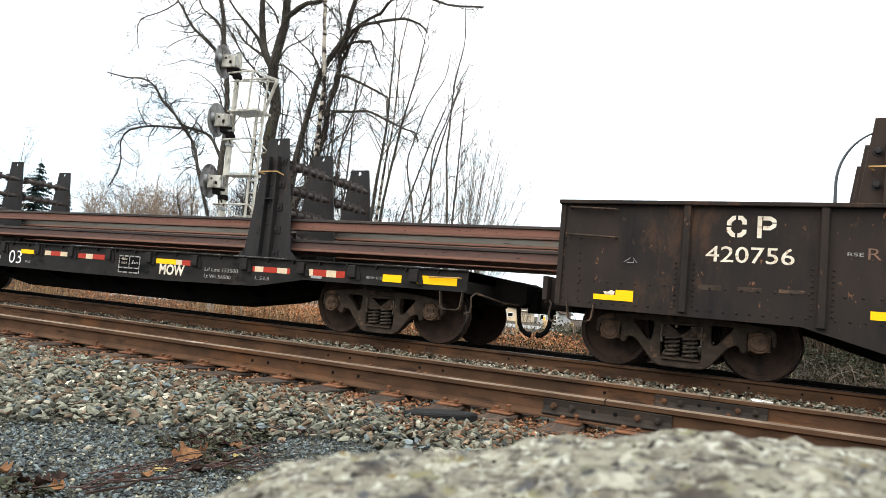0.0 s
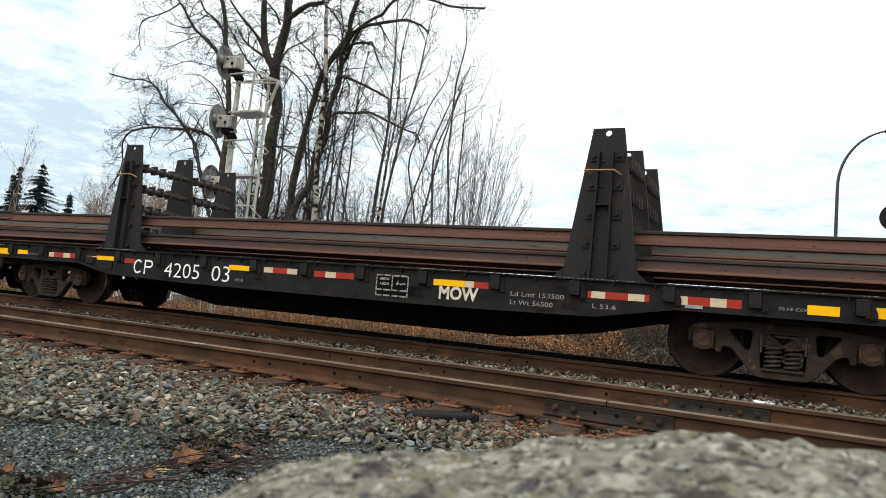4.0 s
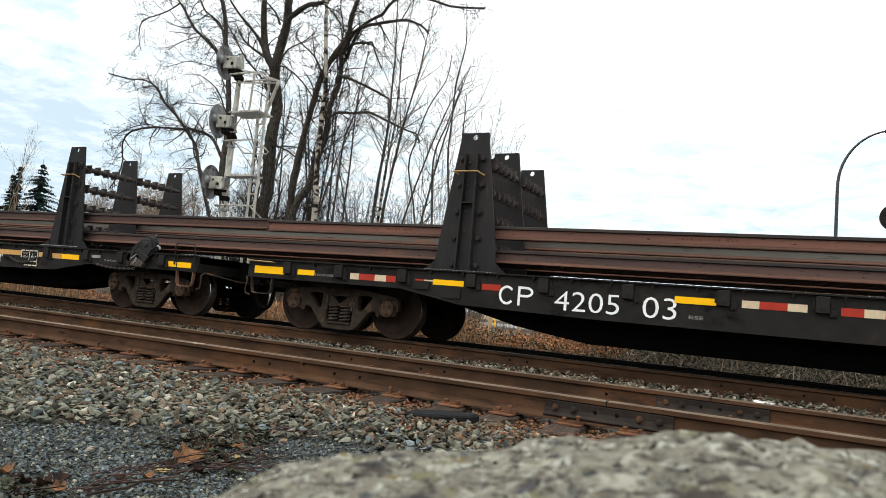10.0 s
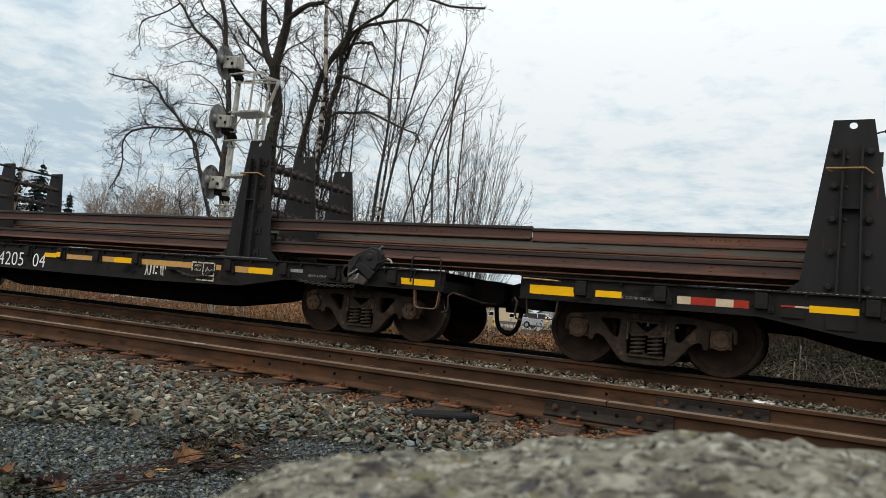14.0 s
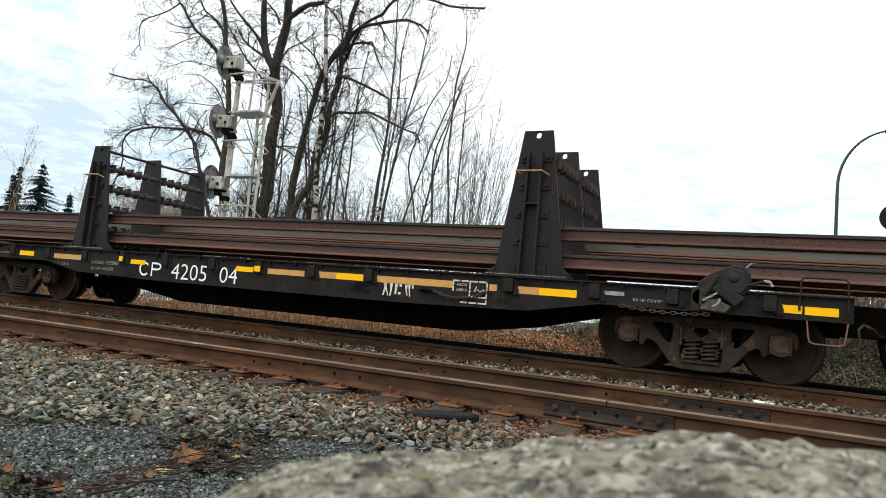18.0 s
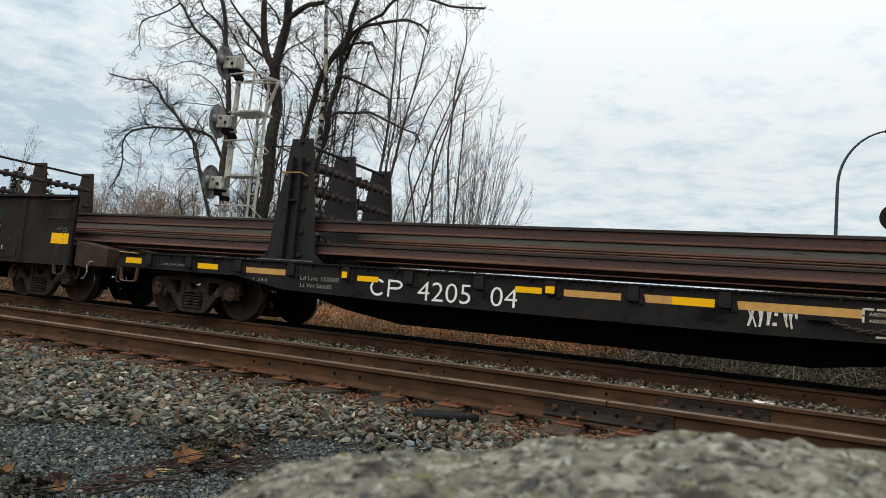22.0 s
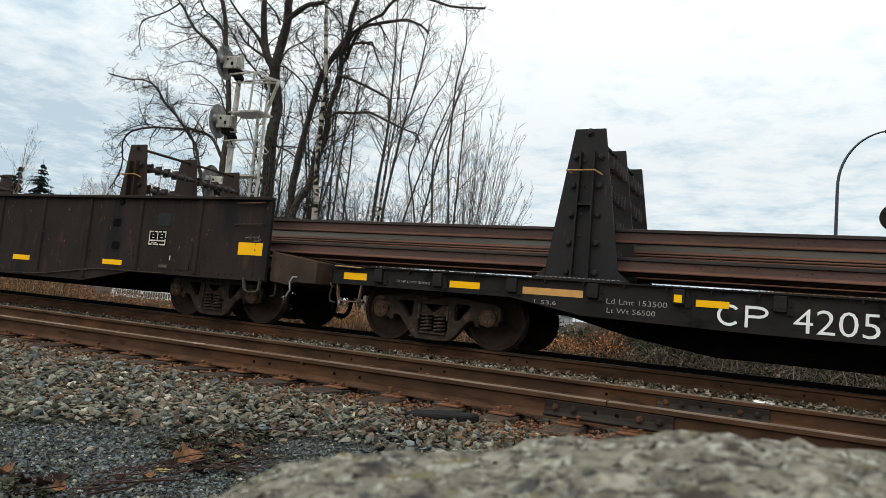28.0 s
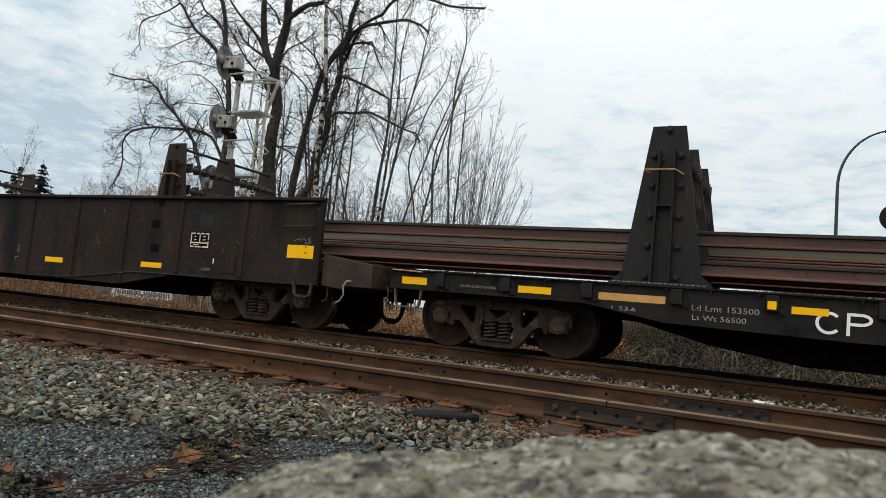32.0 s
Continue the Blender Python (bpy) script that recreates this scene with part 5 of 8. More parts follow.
RAILS = {"brown": split_rail(-42.0, 28.0, ((-1.0, 0.0), (4.0, 0.018)), "loaddark"), "grey": split_rail(-42.0, 28.0, BEND, "loadgrey"),
         "next": split_rail(-0.24, 28.0, ((-0.2, -0.010), (4.0, 0.0)), "load"), "short": split_rail(-42.0, -0.25, (), "loaddark")}
MARK = Geo().box(-0.016, 0.016, -0.0016, 0.0, -0.013, 0.013).mesh("rolled_mark", M["plate"])


def load_rail(kind, label, y, z, marks=()):
    ob = thing("steel_rail", label, "steel rail", pose(-20.0, TRACK_Y + y, RAIL_TOP + z), "rails of the load")
    for name, me in RAILS[kind]:
        part(name, me, None, ob)
    r = random.Random(int(z * 1000))
    for x in marks:
        for k in range(14):
            if r.random() < 0.72:
                part("rolled_mark", MARK, None, ob, at=pose(x + k * 0.052, -0.0086, 0.098, ry=r.uniform(-8, 8)))
    LOAD.append((ob, -20.0, TRACK_Y + y, RAIL_TOP + z))


BROWN, GREY = "long brown rolled steel rail lying on the rollers of the racks", "long grey-brown rolled steel rail with mill scale, held between the racks"
load_rail("short", BROWN, -0.996, 1.572, (-24.5, -14.2, -9.1, -6.4, -2.2))
load_rail("next", "long brown rolled steel rail butted against the next one", -0.996, 1.556, (1.8, 6.3, 11.0))
load_rail("brown", BROWN, -0.996, 1.206, (-21.0, -12.5, -4.4, 3.0, 9.5))
for y in (-0.799, -0.602, -0.405, -0.208, 0.214, 0.411, 0.608, 0.805, 1.002):
    load_rail("brown", BROWN, y, 1.206)
# upper rails of the far bay have the greyer web colour
for y in (0.214, 0.608, 1.0):
    load_rail("grey", GREY, y, 1.554)

# ---- ground, one sheet to the horizon ----


def ground_z(y):
    return float(np.interp(y, (2.9, 3.6, 4.3, 5.3, 7.6, 8.3, 9.0, 12.0, 12.7, 14.0, 18.0), (-0.15, -0.12, -0.085, -0.085, -0.055, -0.035, -0.01, 0.0, -0.10, -0.22, -0.30)))


g = Geo()
gy = [-2500, -200, -20, 0, 1.5, 2.9, 3.6, 4.3, 5.3, 7.0, 7.6, 8.3, 9.0, 10.5, 12.0, 12.7, 14.0, 18.0, 40.0, 300.0, 3500.0]
gxs = [-3500, -300, -60, -25, -12, -6, 0, 6, 25, 300, 3500]
pts = [(x, y, ground_z(y)) for y in gy for x in gxs]
nx = len(gxs)
for j in range(len(gy) - 1):
    for i in range(nx - 1):
        k = j * nx + i
        g.f.append((k, k + 1, k + nx + 1, k + nx))
        g.m.append(0 if gy[j + 1] <= 12.0 else 1)
g.v = pts
tagged(part("ground", g, [M["gravelbed"], M["soil"]]), "grey railway ballast and gravel giving way to bare winter soil", "ground", kind="structure")

# ---- tracks ----
NEAR_Y, NEAR_TOP = 5.99, 0.18


def track_rail(y, top, x0, x1, head, name_label):
    ob = part("track_rail", rail_geo(x0, x1, y, top - 0.186), [M["rust"], M[head]])
    return tagged(ob, name_label, "rail", "track rails", "structure")


near_1 = track_rail(NEAR_Y - 0.7525, NEAR_TOP, -160, 60, "railhead", "rust-brown rail of the near track with a pale worn head")
near_2 = track_rail(NEAR_Y + 0.7525, NEAR_TOP, -160, 60, "railhead_dim", "rust-brown rail of the near track with a dull brown head")
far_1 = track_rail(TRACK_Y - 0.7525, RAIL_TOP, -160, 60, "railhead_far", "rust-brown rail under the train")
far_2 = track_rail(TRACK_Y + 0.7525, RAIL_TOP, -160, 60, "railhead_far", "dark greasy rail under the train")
# far_2 takes one near-black tone on web, foot and head
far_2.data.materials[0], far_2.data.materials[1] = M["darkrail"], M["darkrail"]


def joint_bar(rail, xc, y, top, s):
    """A bolted bar over a rail joint, with bolts in some holes and others empty."""
    z = top - 0.186
    o = [(y + s * 0.060, z + 0.020), (y + s * 0.070, z + 0.035), (y + s * 0.042, z + 0.052), (y + s * 0.032, z + 0.085), (y + s * 0.036, z + 0.118), (y + s * 0.040, z + 0.138), (y + s * 0.010, z + 0.138), (y + s * 0.010, z + 0.030)]
    part("joint_bar", Geo().prism(o, xc - 0.465, xc + 0.475, "x"), M["bar"], rail, "dark bolted joint bar", bevel=0.003)
    for k, dx in enumerate((-0.38, -0.24, -0.08, 0.08, 0.24, 0.38)):
        if k in (2, 3):
            part("bolt_hole", Geo().lathe([(0.0, s * 0.0), (0.016, 0.0), (0.017, -s * 0.002)], (xc + dx, y + s * 0.036, z + 0.09), "y", 10, cap=False), M["hole"], rail)
        else:
            part("track_bolt", Geo().lathe([(0.026, 0.0), (0.026, s * 0.022), (0.016, s * 0.024), (0.015, s * 0.045), (0.0, s * 0.046)], (xc + dx, y + s * 0.031, z + 0.09), "y", 6 if k in (0, 4) else 12, cap=False), M["bar"] if k in (1, 5) else M["rust"], rail)
    part("rail_gap", Geo().box(xc - 0.004, xc + 0.004, y - 0.0385, y + 0.0385, top - 0.037, top + 0.0012), M["hole"], rail)


joint_bar(near_1, -1.19, NEAR_Y - 0.7525, NEAR_TOP, -1)
joint_bar(near_2, -0.62, NEAR_Y + 0.7525, NEAR_TOP, -1)
for rail, y, top, xs in ((near_1, NEAR_Y - 0.7525, NEAR_TOP, (-4.55, -4.36, -3.62, -3.35)), (near_2, NEAR_Y + 0.7525, NEAR_TOP, (-4.75, -4.45, -3.55, -3.27, -1.55)), (far_1, TRACK_Y - 0.7525, RAIL_TOP, (-5.1, -4.8, -3.5, -3.25, -0.75, -0.42, 0.15, 0.45))):
    for x in xs:
        part("bolt_hole", Geo().lathe([(0.0, -0.0006), (0.016, -0.0006), (0.016, 0.0)], (x, y - 0.0087, top - 0.10), "y", 10, cap=False), M["hole"], rail)
part("rail_weld", Geo().prism([(NEAR_Y - 0.7525 + a * 1.10, NEAR_TOP - 0.186 + b) for a, b in rail_outline(0.172)], -3.98, -3.955, "x"), M["rust"], near_1)
part("rail_weld", Geo().prism([(NEAR_Y + 0.7525 + a * 1.10, NEAR_TOP - 0.186 + b) for a, b in rail_outline(0.172)], -4.10, -4.075, "x"), M["rust"], near_2)
part("rail_weld", Geo().prism([(TRACK_Y - 0.7525 + a * 1.10, RAIL_TOP - 0.186 + b) for a, b in rail_outline(0.172)], -4.25, -4.225, "x"), M["rust"], far_1)

rng = random.Random(11)
TIE_X = []


def tie_mesh(seed):
    r = random.Random(seed)
    me = Geo().box(-0.115, 0.115, -1.295, 1.295, -0.17, 0.0)
    bm = bmesh.new()
    tmp = me.mesh("railway_tie", M["tie"])
    bm.from_mesh(tmp)
    bmesh.ops.subdivide_edges(bm, edges=[e for e in bm.edges if e.calc_length() > 1], cuts=14, use_grid_fill=True)
    for v in bm.verts:
        v.co += Vector((r.uniform(-0.012, 0.012), r.uniform(-0.03, 0.03) if abs(v.co.y) > 1.2 else 0, r.uniform(-0.012, 0.004)))
    bmesh.ops.bevel(bm, geom=[e for e in bm.edges if e.calc_face_angle(0) > 0.9], offset=0.012, segments=1, affect="EDGES")
    bm.to_mesh(tmp)
    bm.free()
    return tmp


TIES = [tie_mesh(k) for k in range(5)]
PLATE = Geo().box(-0.095, 0.095, -0.18, 0.18, 0.0, 0.014).box(-0.095, 0.095, -0.098, -0.078, 0.014, 0.026).box(-0.095, 0.095, 0.078, 0.098, 0.014, 0.026).mesh("tie_plate", M["plate"], bevel=0.003)
SPIKE = Geo().box(-0.009, 0.009, -0.009, 0.009, -0.05, 0.028).box(-0.016, 0.016, -0.014, 0.024, 0.022, 0.040).mesh("spike", M["plate"], bevel=0.004)
for row, (yc, top, x0, x1, full) in enumerate(((NEAR_Y, NEAR_TOP, -26, 6, True), (TRACK_Y, RAIL_TOP, -30, 6, False))):
    x = x0
    while x < x1:
        tie = part("railway_tie", TIES[rng.randrange(5)], None, None, at=pose(x + rng.uniform(-0.05, 0.05), yc + rng.uniform(-0.10, 0.06), top - 0.186 - 0.016, rz=rng.uniform(-2.0, 2.0)))
        if full:
            TIE_X.append(tie.location.x)
        tagged(tie, "weathered dark timber railway tie bedded in ballast", "railway tie", "ties of the near track" if full else "ties of the far track")
        for s in ((-1, 1) if full else (-1,)):
            pl = part("tie_plate", PLATE, None, tie, "rust-brown tie plate", at=pose(0, s * 0.7525 + yc - tie.location.y, 0.0))
            for dx, dy in ((-0.05, -0.095), (0.06, -0.125), (0.045, 0.095)):
                part("spike", SPIKE, None, pl, at=pose(dx, dy, 0.010 if rng.random() < 0.8 else 0.035, rz=180 if dy > 0 else 0))
        x += 0.52 + rng.uniform(-0.04, 0.04)

slab = Geo().prism([(-0.27, -0.07), (-0.16, -0.10), (0.05, -0.085), (0.22, -0.06), (0.28, 0.02), (0.18, 0.08), (-0.05, 0.09), (-0.22, 0.05)], -0.06, 0.035, "z")
tagged(part("timber_piece", slab, M["blackwood"], bevel=0.012, at=pose(-2.22, 4.60, -0.035, rx=5, ry=-4, rz=8)), "split black tarred timber lying by the tie ends", "timber")

# ---- loose stone ----


def stone_shapes(n, seed, chips=False):
    """Angular crushed stone: knocked-about blocks, or faceted chips with twenty sides."""
    r = np.random.RandomState(seed)
    if chips:
        g = (1 + 5 ** 0.5) / 2
        base = np.array([(-1, g, 0), (1, g, 0), (-1, -g, 0), (1, -g, 0), (0, -1, g), (0, 1, g), (0, -1, -g), (0, 1, -g), (g, 0, -1), (g, 0, 1), (-g, 0, -1), (-g, 0, 1)], float) * 0.46
        faces = np.array([(0, 11, 5), (0, 5, 1), (0, 1, 7), (0, 7, 10), (0, 10, 11), (1, 5, 9), (5, 11, 4), (11, 10, 2), (10, 7, 6), (7, 1, 8), (3, 9, 4), (3, 4, 2), (3, 2, 6), (3, 6, 8), (3, 8, 9), (4, 9, 5), (2, 4, 11), (6, 2, 10), (8, 6, 7), (9, 8, 1)])
    else:
        base = np.array([(x, y, z) for z in (-1, 1) for y in (-1, 1) for x in (-1, 1)], float) * 0.62
        faces = np.array([(0, 2, 3), (0, 3, 1), (4, 5, 7), (4, 7, 6), (0, 1, 5), (0, 5, 4), (2, 6, 7), (2, 7, 3), (0, 4, 6), (0, 6, 2), (1, 3, 7), (1, 7, 5)])
    out = []
    for _ in range(n):
        v = base.copy()
        if chips:
            for _ in range(8):
                d = r.normal(0, 1, 3)
                d /= np.linalg.norm(d)
                over = np.maximum(0, v @ d - r.uniform(0.24, 0.50))
                v = v - over[:, None] * d
            v = v + r.uniform(-0.03, 0.03, v.shape)
        else:
            v = v + r.uniform(-0.36, 0.36, v.shape)
            v[r.randint(0, 8)] *= 0.45
        out.append(v * np.array([1.5 if chips else 1.1, r.uniform(0.6, 1.1), r.uniform(0.42, 0.75)]))
    return np.array(out), faces


def scatter(name, label, xy, size, mats, weights, lift, seed, zf=ground_z, flat=0.38, chips=False):
    """Stones at the places xy (n, 2), joined into one mesh."""
    r = np.random.RandomState(seed)
    n = len(xy)
    shapes, faces = stone_shapes(30, seed, chips)
    s = size[0] + (size[1] - size[0]) * r.beta(1.6, 2.6, n)
    a, b, c = r.uniform(0, 2 * np.pi, n), r.normal(0, flat, n), r.normal(0, flat, n)
    v = shapes[r.randint(0, 30, n)] * (s * 0.5)[:, None, None]
    ca, sa, cb, sb, cc, sc = np.cos(a), np.sin(a), np.cos(b), np.sin(b), np.cos(c), np.sin(c)
    x, y, z = v[..., 0].copy(), v[..., 1].copy(), v[..., 2].copy()
    y, z = y * cb[:, None] - z * sb[:, None], y * sb[:, None] + z * cb[:, None]
    x, z = x * cc[:, None] + z * sc[:, None], -x * sc[:, None] + z * cc[:, None]
    x, y = x * ca[:, None] - y * sa[:, None], x * sa[:, None] + y * ca[:, None]
    base = np.array([zf(q) for q in xy[:, 1]])
    v = np.stack([x + xy[:, :1], y + xy[:, 1:], z + (base + lift * r.uniform(0, 1, n) + s * 0.12)[:, None]], -1).reshape(-1, 3)
    f = (faces[None] + (np.arange(n) * shapes.shape[1])[:, None, None]).reshape(-1, 3)
    me = bpy.data.meshes.new(name)
    me.vertices.add(len(v))
    me.vertices.foreach_set("co", v.ravel())
    me.loops.add(f.size)
    me.loops.foreach_set("vertex_index", f.ravel())
    me.polygons.add(len(f))
    me.polygons.foreach_set("loop_start", np.arange(0, f.size, 3))
    for m in mats:
        me.materials.append(M[m])
    me.shade_flat()
    slot = r.choice(len(mats), n, p=weights)
    me.polygons.foreach_set("material_index", np.repeat(slot, len(faces)))
    me.update(calc_edges=True)
    return tagged(new(name, me), label, "stones", kind="stuff")


R = np.random.RandomState(5)


def field(n, y0, y1, slope0=-1.85, slope1=0.16, pad=0.4, power=1.0):
    """Places in the wedge of ground that opens away from the eye."""
    y = y0 + (y1 - y0) * R.uniform(0, 1, n) ** power
    return np.stack([slope0 * y - pad + (slope1 * y + pad - slope0 * y + pad) * R.uniform(0, 1, n), y], -1)


def off_ties(xy):
    """Leaves out places on the tops of the near track's ties."""
    near = np.abs(xy[:, :1] - np.array(TIE_X)[None]).min(1)
    return xy[(near > 0.135) | (xy[:, 1] < 4.42) | (R.uniform(0, 1, len(xy)) < np.where(xy[:, 1] < 4.90, 0.75, 0.15))]


def on_shoulder(xy, side):
    """Keeps the places beyond (1) or before (-1) the ballast's ragged lower edge."""
    edge = np.clip(2.72 + 0.55 * (xy[:, 0] + 4.0), 2.3, 3.58) + R.normal(0, 0.10, len(xy)) + 0.12 * np.sin(xy[:, 0] * 5.0)
    return xy[(xy[:, 1] - edge) * side > 0]


scatter("ballast_stones", "angular grey-green crushed ballast beside the near track", off_ties(on_shoulder(field(15500, 2.3, 4.72), 1)), (0.032, 0.128), ("stone", "palestone", "tanstone", "bluestone"), (0.63, 0.045, 0.235, 0.09), 0.04, 3, chips=True)
scatter("brown_stones", "brownish soiled ballast near the tie ends", off_ties(field(3600, 3.95, 4.85)), (0.025, 0.075), ("tanstone", "ruststone", "stone"), (0.45, 0.35, 0.2), 0.05, 14, chips=True)
scatter("rusty_stones", "rust-stained ballast between the tie ends", off_ties(field(8000, 4.5, 5.35)), (0.03, 0.068), ("ruststone", "tanstone", "stone"), (0.78, 0.14, 0.08), 0.045, 4, chips=True)
scatter("fine_gravel", "fine blue-grey gravel with small pale chips", on_shoulder(field(34000, 1.25, 3.75), -1), (0.009, 0.036), ("bluestone", "stone", "palestone"), (0.72, 0.25, 0.03), 0.012, 6)
around = np.stack([R.uniform(-2.6, 2.6, 5200), R.uniform(-2.2, 3.0, 5200)], -1)
around = around[(around[:, 0] < -1.85 * around[:, 1] - 0.4) | (around[:, 0] > 0.16 * around[:, 1] + 0.4) | (around[:, 1] < 1.25)]
scatter("loose_gravel", "fine blue-grey gravel round the boulder", around, (0.012, 0.05), ("bluestone", "stone", "palestone"), (0.66, 0.29, 0.05), 0.012, 26)
scatter("gravel_lumps", "larger ballast stones strewn over the gravel", field(330, 1.6, 3.5), (0.03, 0.07), ("stone", "palestone", "bluestone"), (0.5, 0.15, 0.35), 0.01, 7, chips=True)
scatter("pale_cobbles", "larger pale and tan stones strewn over the ballast", on_shoulder(field(260, 2.6, 4.5), 1), (0.06, 0.12), ("palestone", "tanstone", "ruststone"), (0.40, 0.38, 0.22), 0.02, 15, chips=True)
mid = field(11000, 7.6, 9.16, -1.8, 0.12)
scatter("middle_stones", "pale ballast heaped between the two tracks", mid[mid[:, 0] > -7], (0.025, 0.07), ("stone", "palestone", "tanstone"), (0.44, 0.20, 0.36), 0.075, 8)
scatter("brown_ballast", "brownish ballast between the two tracks", mid[mid[:, 0] <= -7], (0.025, 0.07), ("stone", "palestone", "tanstone", "darkstone"), (0.34, 0.06, 0.35, 0.25), 0.055, 18)
# inside the far track every stone takes the darkest ballast tone
scatter("track_stones", "dark ballast in the track under the train", field(5000, 9.3, 12.3, -1.75, 0.1), (0.03, 0.07), ("darkstone",), (1.0,), 0.02, 9)

for x, y, s in ((-0.268, 8.55, 0.11), (-0.20, 8.50, 0.08), (-0.33, 8.56, 0.07)):
    v, f = stone_shapes(3, int(s * 100))
    g = Geo().add([(a[0] * s * 0.8, a[1] * s * 0.7, a[2] * s * 0.5) for a in v[0]], [tuple(q) for q in f])
    tagged(part("white_stone", g, M["white"], at=pose(x, y, ground_z(y) + 0.065)), "flat white stone lying on the ballast between the tracks", "stone", "white stones")

# ---- the boulder on which the camera lies ----
FWD, RGT = Vector((math.sin(YAW), math.cos(YAW), 0)), Vector((math.cos(YAW), -math.sin(YAW), 0))


# the crest of the boulder's front edge: place along it and height, over the distance to the eye
RIDGE_U = (-0.30, -0.247, -0.21, -0.18, -0.12, -0.04, 0.03, 0.10, 0.14, 0.19, 0.26, 0.30, 0.35, 0.39, 0.43, 0.50, 0.545, 0.60, 0.66)
RIDGE_Z = (-0.292, -0.266, -0.247, -0.230, -0.211, -0.201, -0.194, -0.184, -0.168, -0.158, -0.152, -0.141, -0.132, -0.130, -0.135, -0.134, -0.143, -0.138, -0.137)


def boulder():
    """A rounded lump; its top is shaped over (u, v), right and forward of the eye."""
    g = Geo()
    na, nr = 210, 120
    cu, cv = 0.20, 0.08

    def place(a, f):
        edge = 0.66 * (1 + 0.10 * noise.noise(Vector((math.cos(a) * 1.3, math.sin(a) * 1.3, 4.0))) + 0.05 * noise.noise(Vector((math.cos(a) * 4, math.sin(a) * 4, 9.0))))
        u, v = cu + edge * f * math.cos(a), cv + edge * f * math.sin(a)
        z = 0.42 * float(np.interp(u / 0.42, RIDGE_U, RIDGE_Z)) - 1.2 * max(0.0, -0.13 - u) ** 1.5
        z -= 2.2 * max(0.0, v - 0.41) ** 1.4 + 1.5 * max(0.0, -0.25 - v) ** 1.3 + 2.0 * max(0.0, u - 0.55) ** 1.3
        p = Vector((u, v, 0))
        z += 0.0035 * noise.noise(p * 11 + Vector((3, 1, 0))) + 0.003 * noise.noise(p * 23) + 0.0045 * noise.noise(p * 55) + 0.004 * noise.noise(p * 120) - 0.001
        fall = max(0.0, f - 0.80) / 0.25
        z = z * (1 - min(1.0, fall) ** 2) - 0.98 * (1 - math.sqrt(max(0.0, 1 - min(1.0, fall) ** 2)))
        bulge = 1 + 0.10 * math.sin(min(1.0, fall) * math.pi)
        w = EYE + RGT * (cu + (u - cu) * bulge) + FWD * (cv + (v - cv) * bulge)
        return (w.x, w.y, max(-0.25, EYE.z + z))

    g.v.append(place(0.0, 0.0))
    for j in range(1, nr + 1):
        for i in range(na):
            g.v.append(place(2 * math.pi * i / na, 1.05 * j / nr))
    for i in range(na):
        g.f.append((0, 1 + i, 1 + (i + 1) % na))
        g.m.append(0)
    for j in range(nr - 1):
        for i in range(na):
            k, i2 = 1 + j * na, (i + 1) % na
            g.f.append((k + i, k + na + i, k + na + i2, k + i2))
            g.m.append(0)
    tagged(part("boulder", g, M["rock"], smooth=True), "large rough grey boulder with lichen, its top close to the lens", "boulder")


boulder()

# ---- litter on the gravel: twigs, leaves and small plants ----


def leaf_geo(size, r):
    """A lobed, curled and crumpled leaf with some thickness."""
    nu, nv = 11, 7
    curl, twist, ph = r.uniform(0.8, 1.6), r.uniform(-0.6, 0.6), r.uniform(0, 6)
    top = []
    for i in range(nu):
        u = -1 + 2 * i / (nu - 1)
        w = (0.10 + 0.62 * math.sqrt(max(0.0, 1 - u * u))) * (1 + 0.28 * math.sin(7 * u + ph))
        for j in range(nv):
            v = (-1 + 2 * j / (nv - 1)) * w
            z = curl * v * v + 0.25 * curl * u * u + twist * u * v + 0.10 * math.sin(5 * u + 4 * v + ph) + r.uniform(-0.04, 0.04)
            top.append((size * u, size * v, size * z))
    n = len(top)
    v = top + [(x, y, z - 0.002) for x, y, z in top]
    f = []
    for i in range(nu - 1):
        for j in range(nv - 1):
            k = i * nv + j
            f += [(k, k + nv, k + nv + 1, k + 1), (n + k, n + k + 1, n + k + nv + 1, n + k + nv)]
    rim = [j for j in range(nv)] + [i * nv + nv - 1 for i in range(1, nu)] + [(nu - 1) * nv + j for j in range(nv - 2, -1, -1)] + [i * nv for i in range(nu - 2, 0, -1)]
    f += [(a, b, n + b, n + a) for a, b in zip(rim, rim[1:] + rim[:1])]
    return Geo().add(v, f)


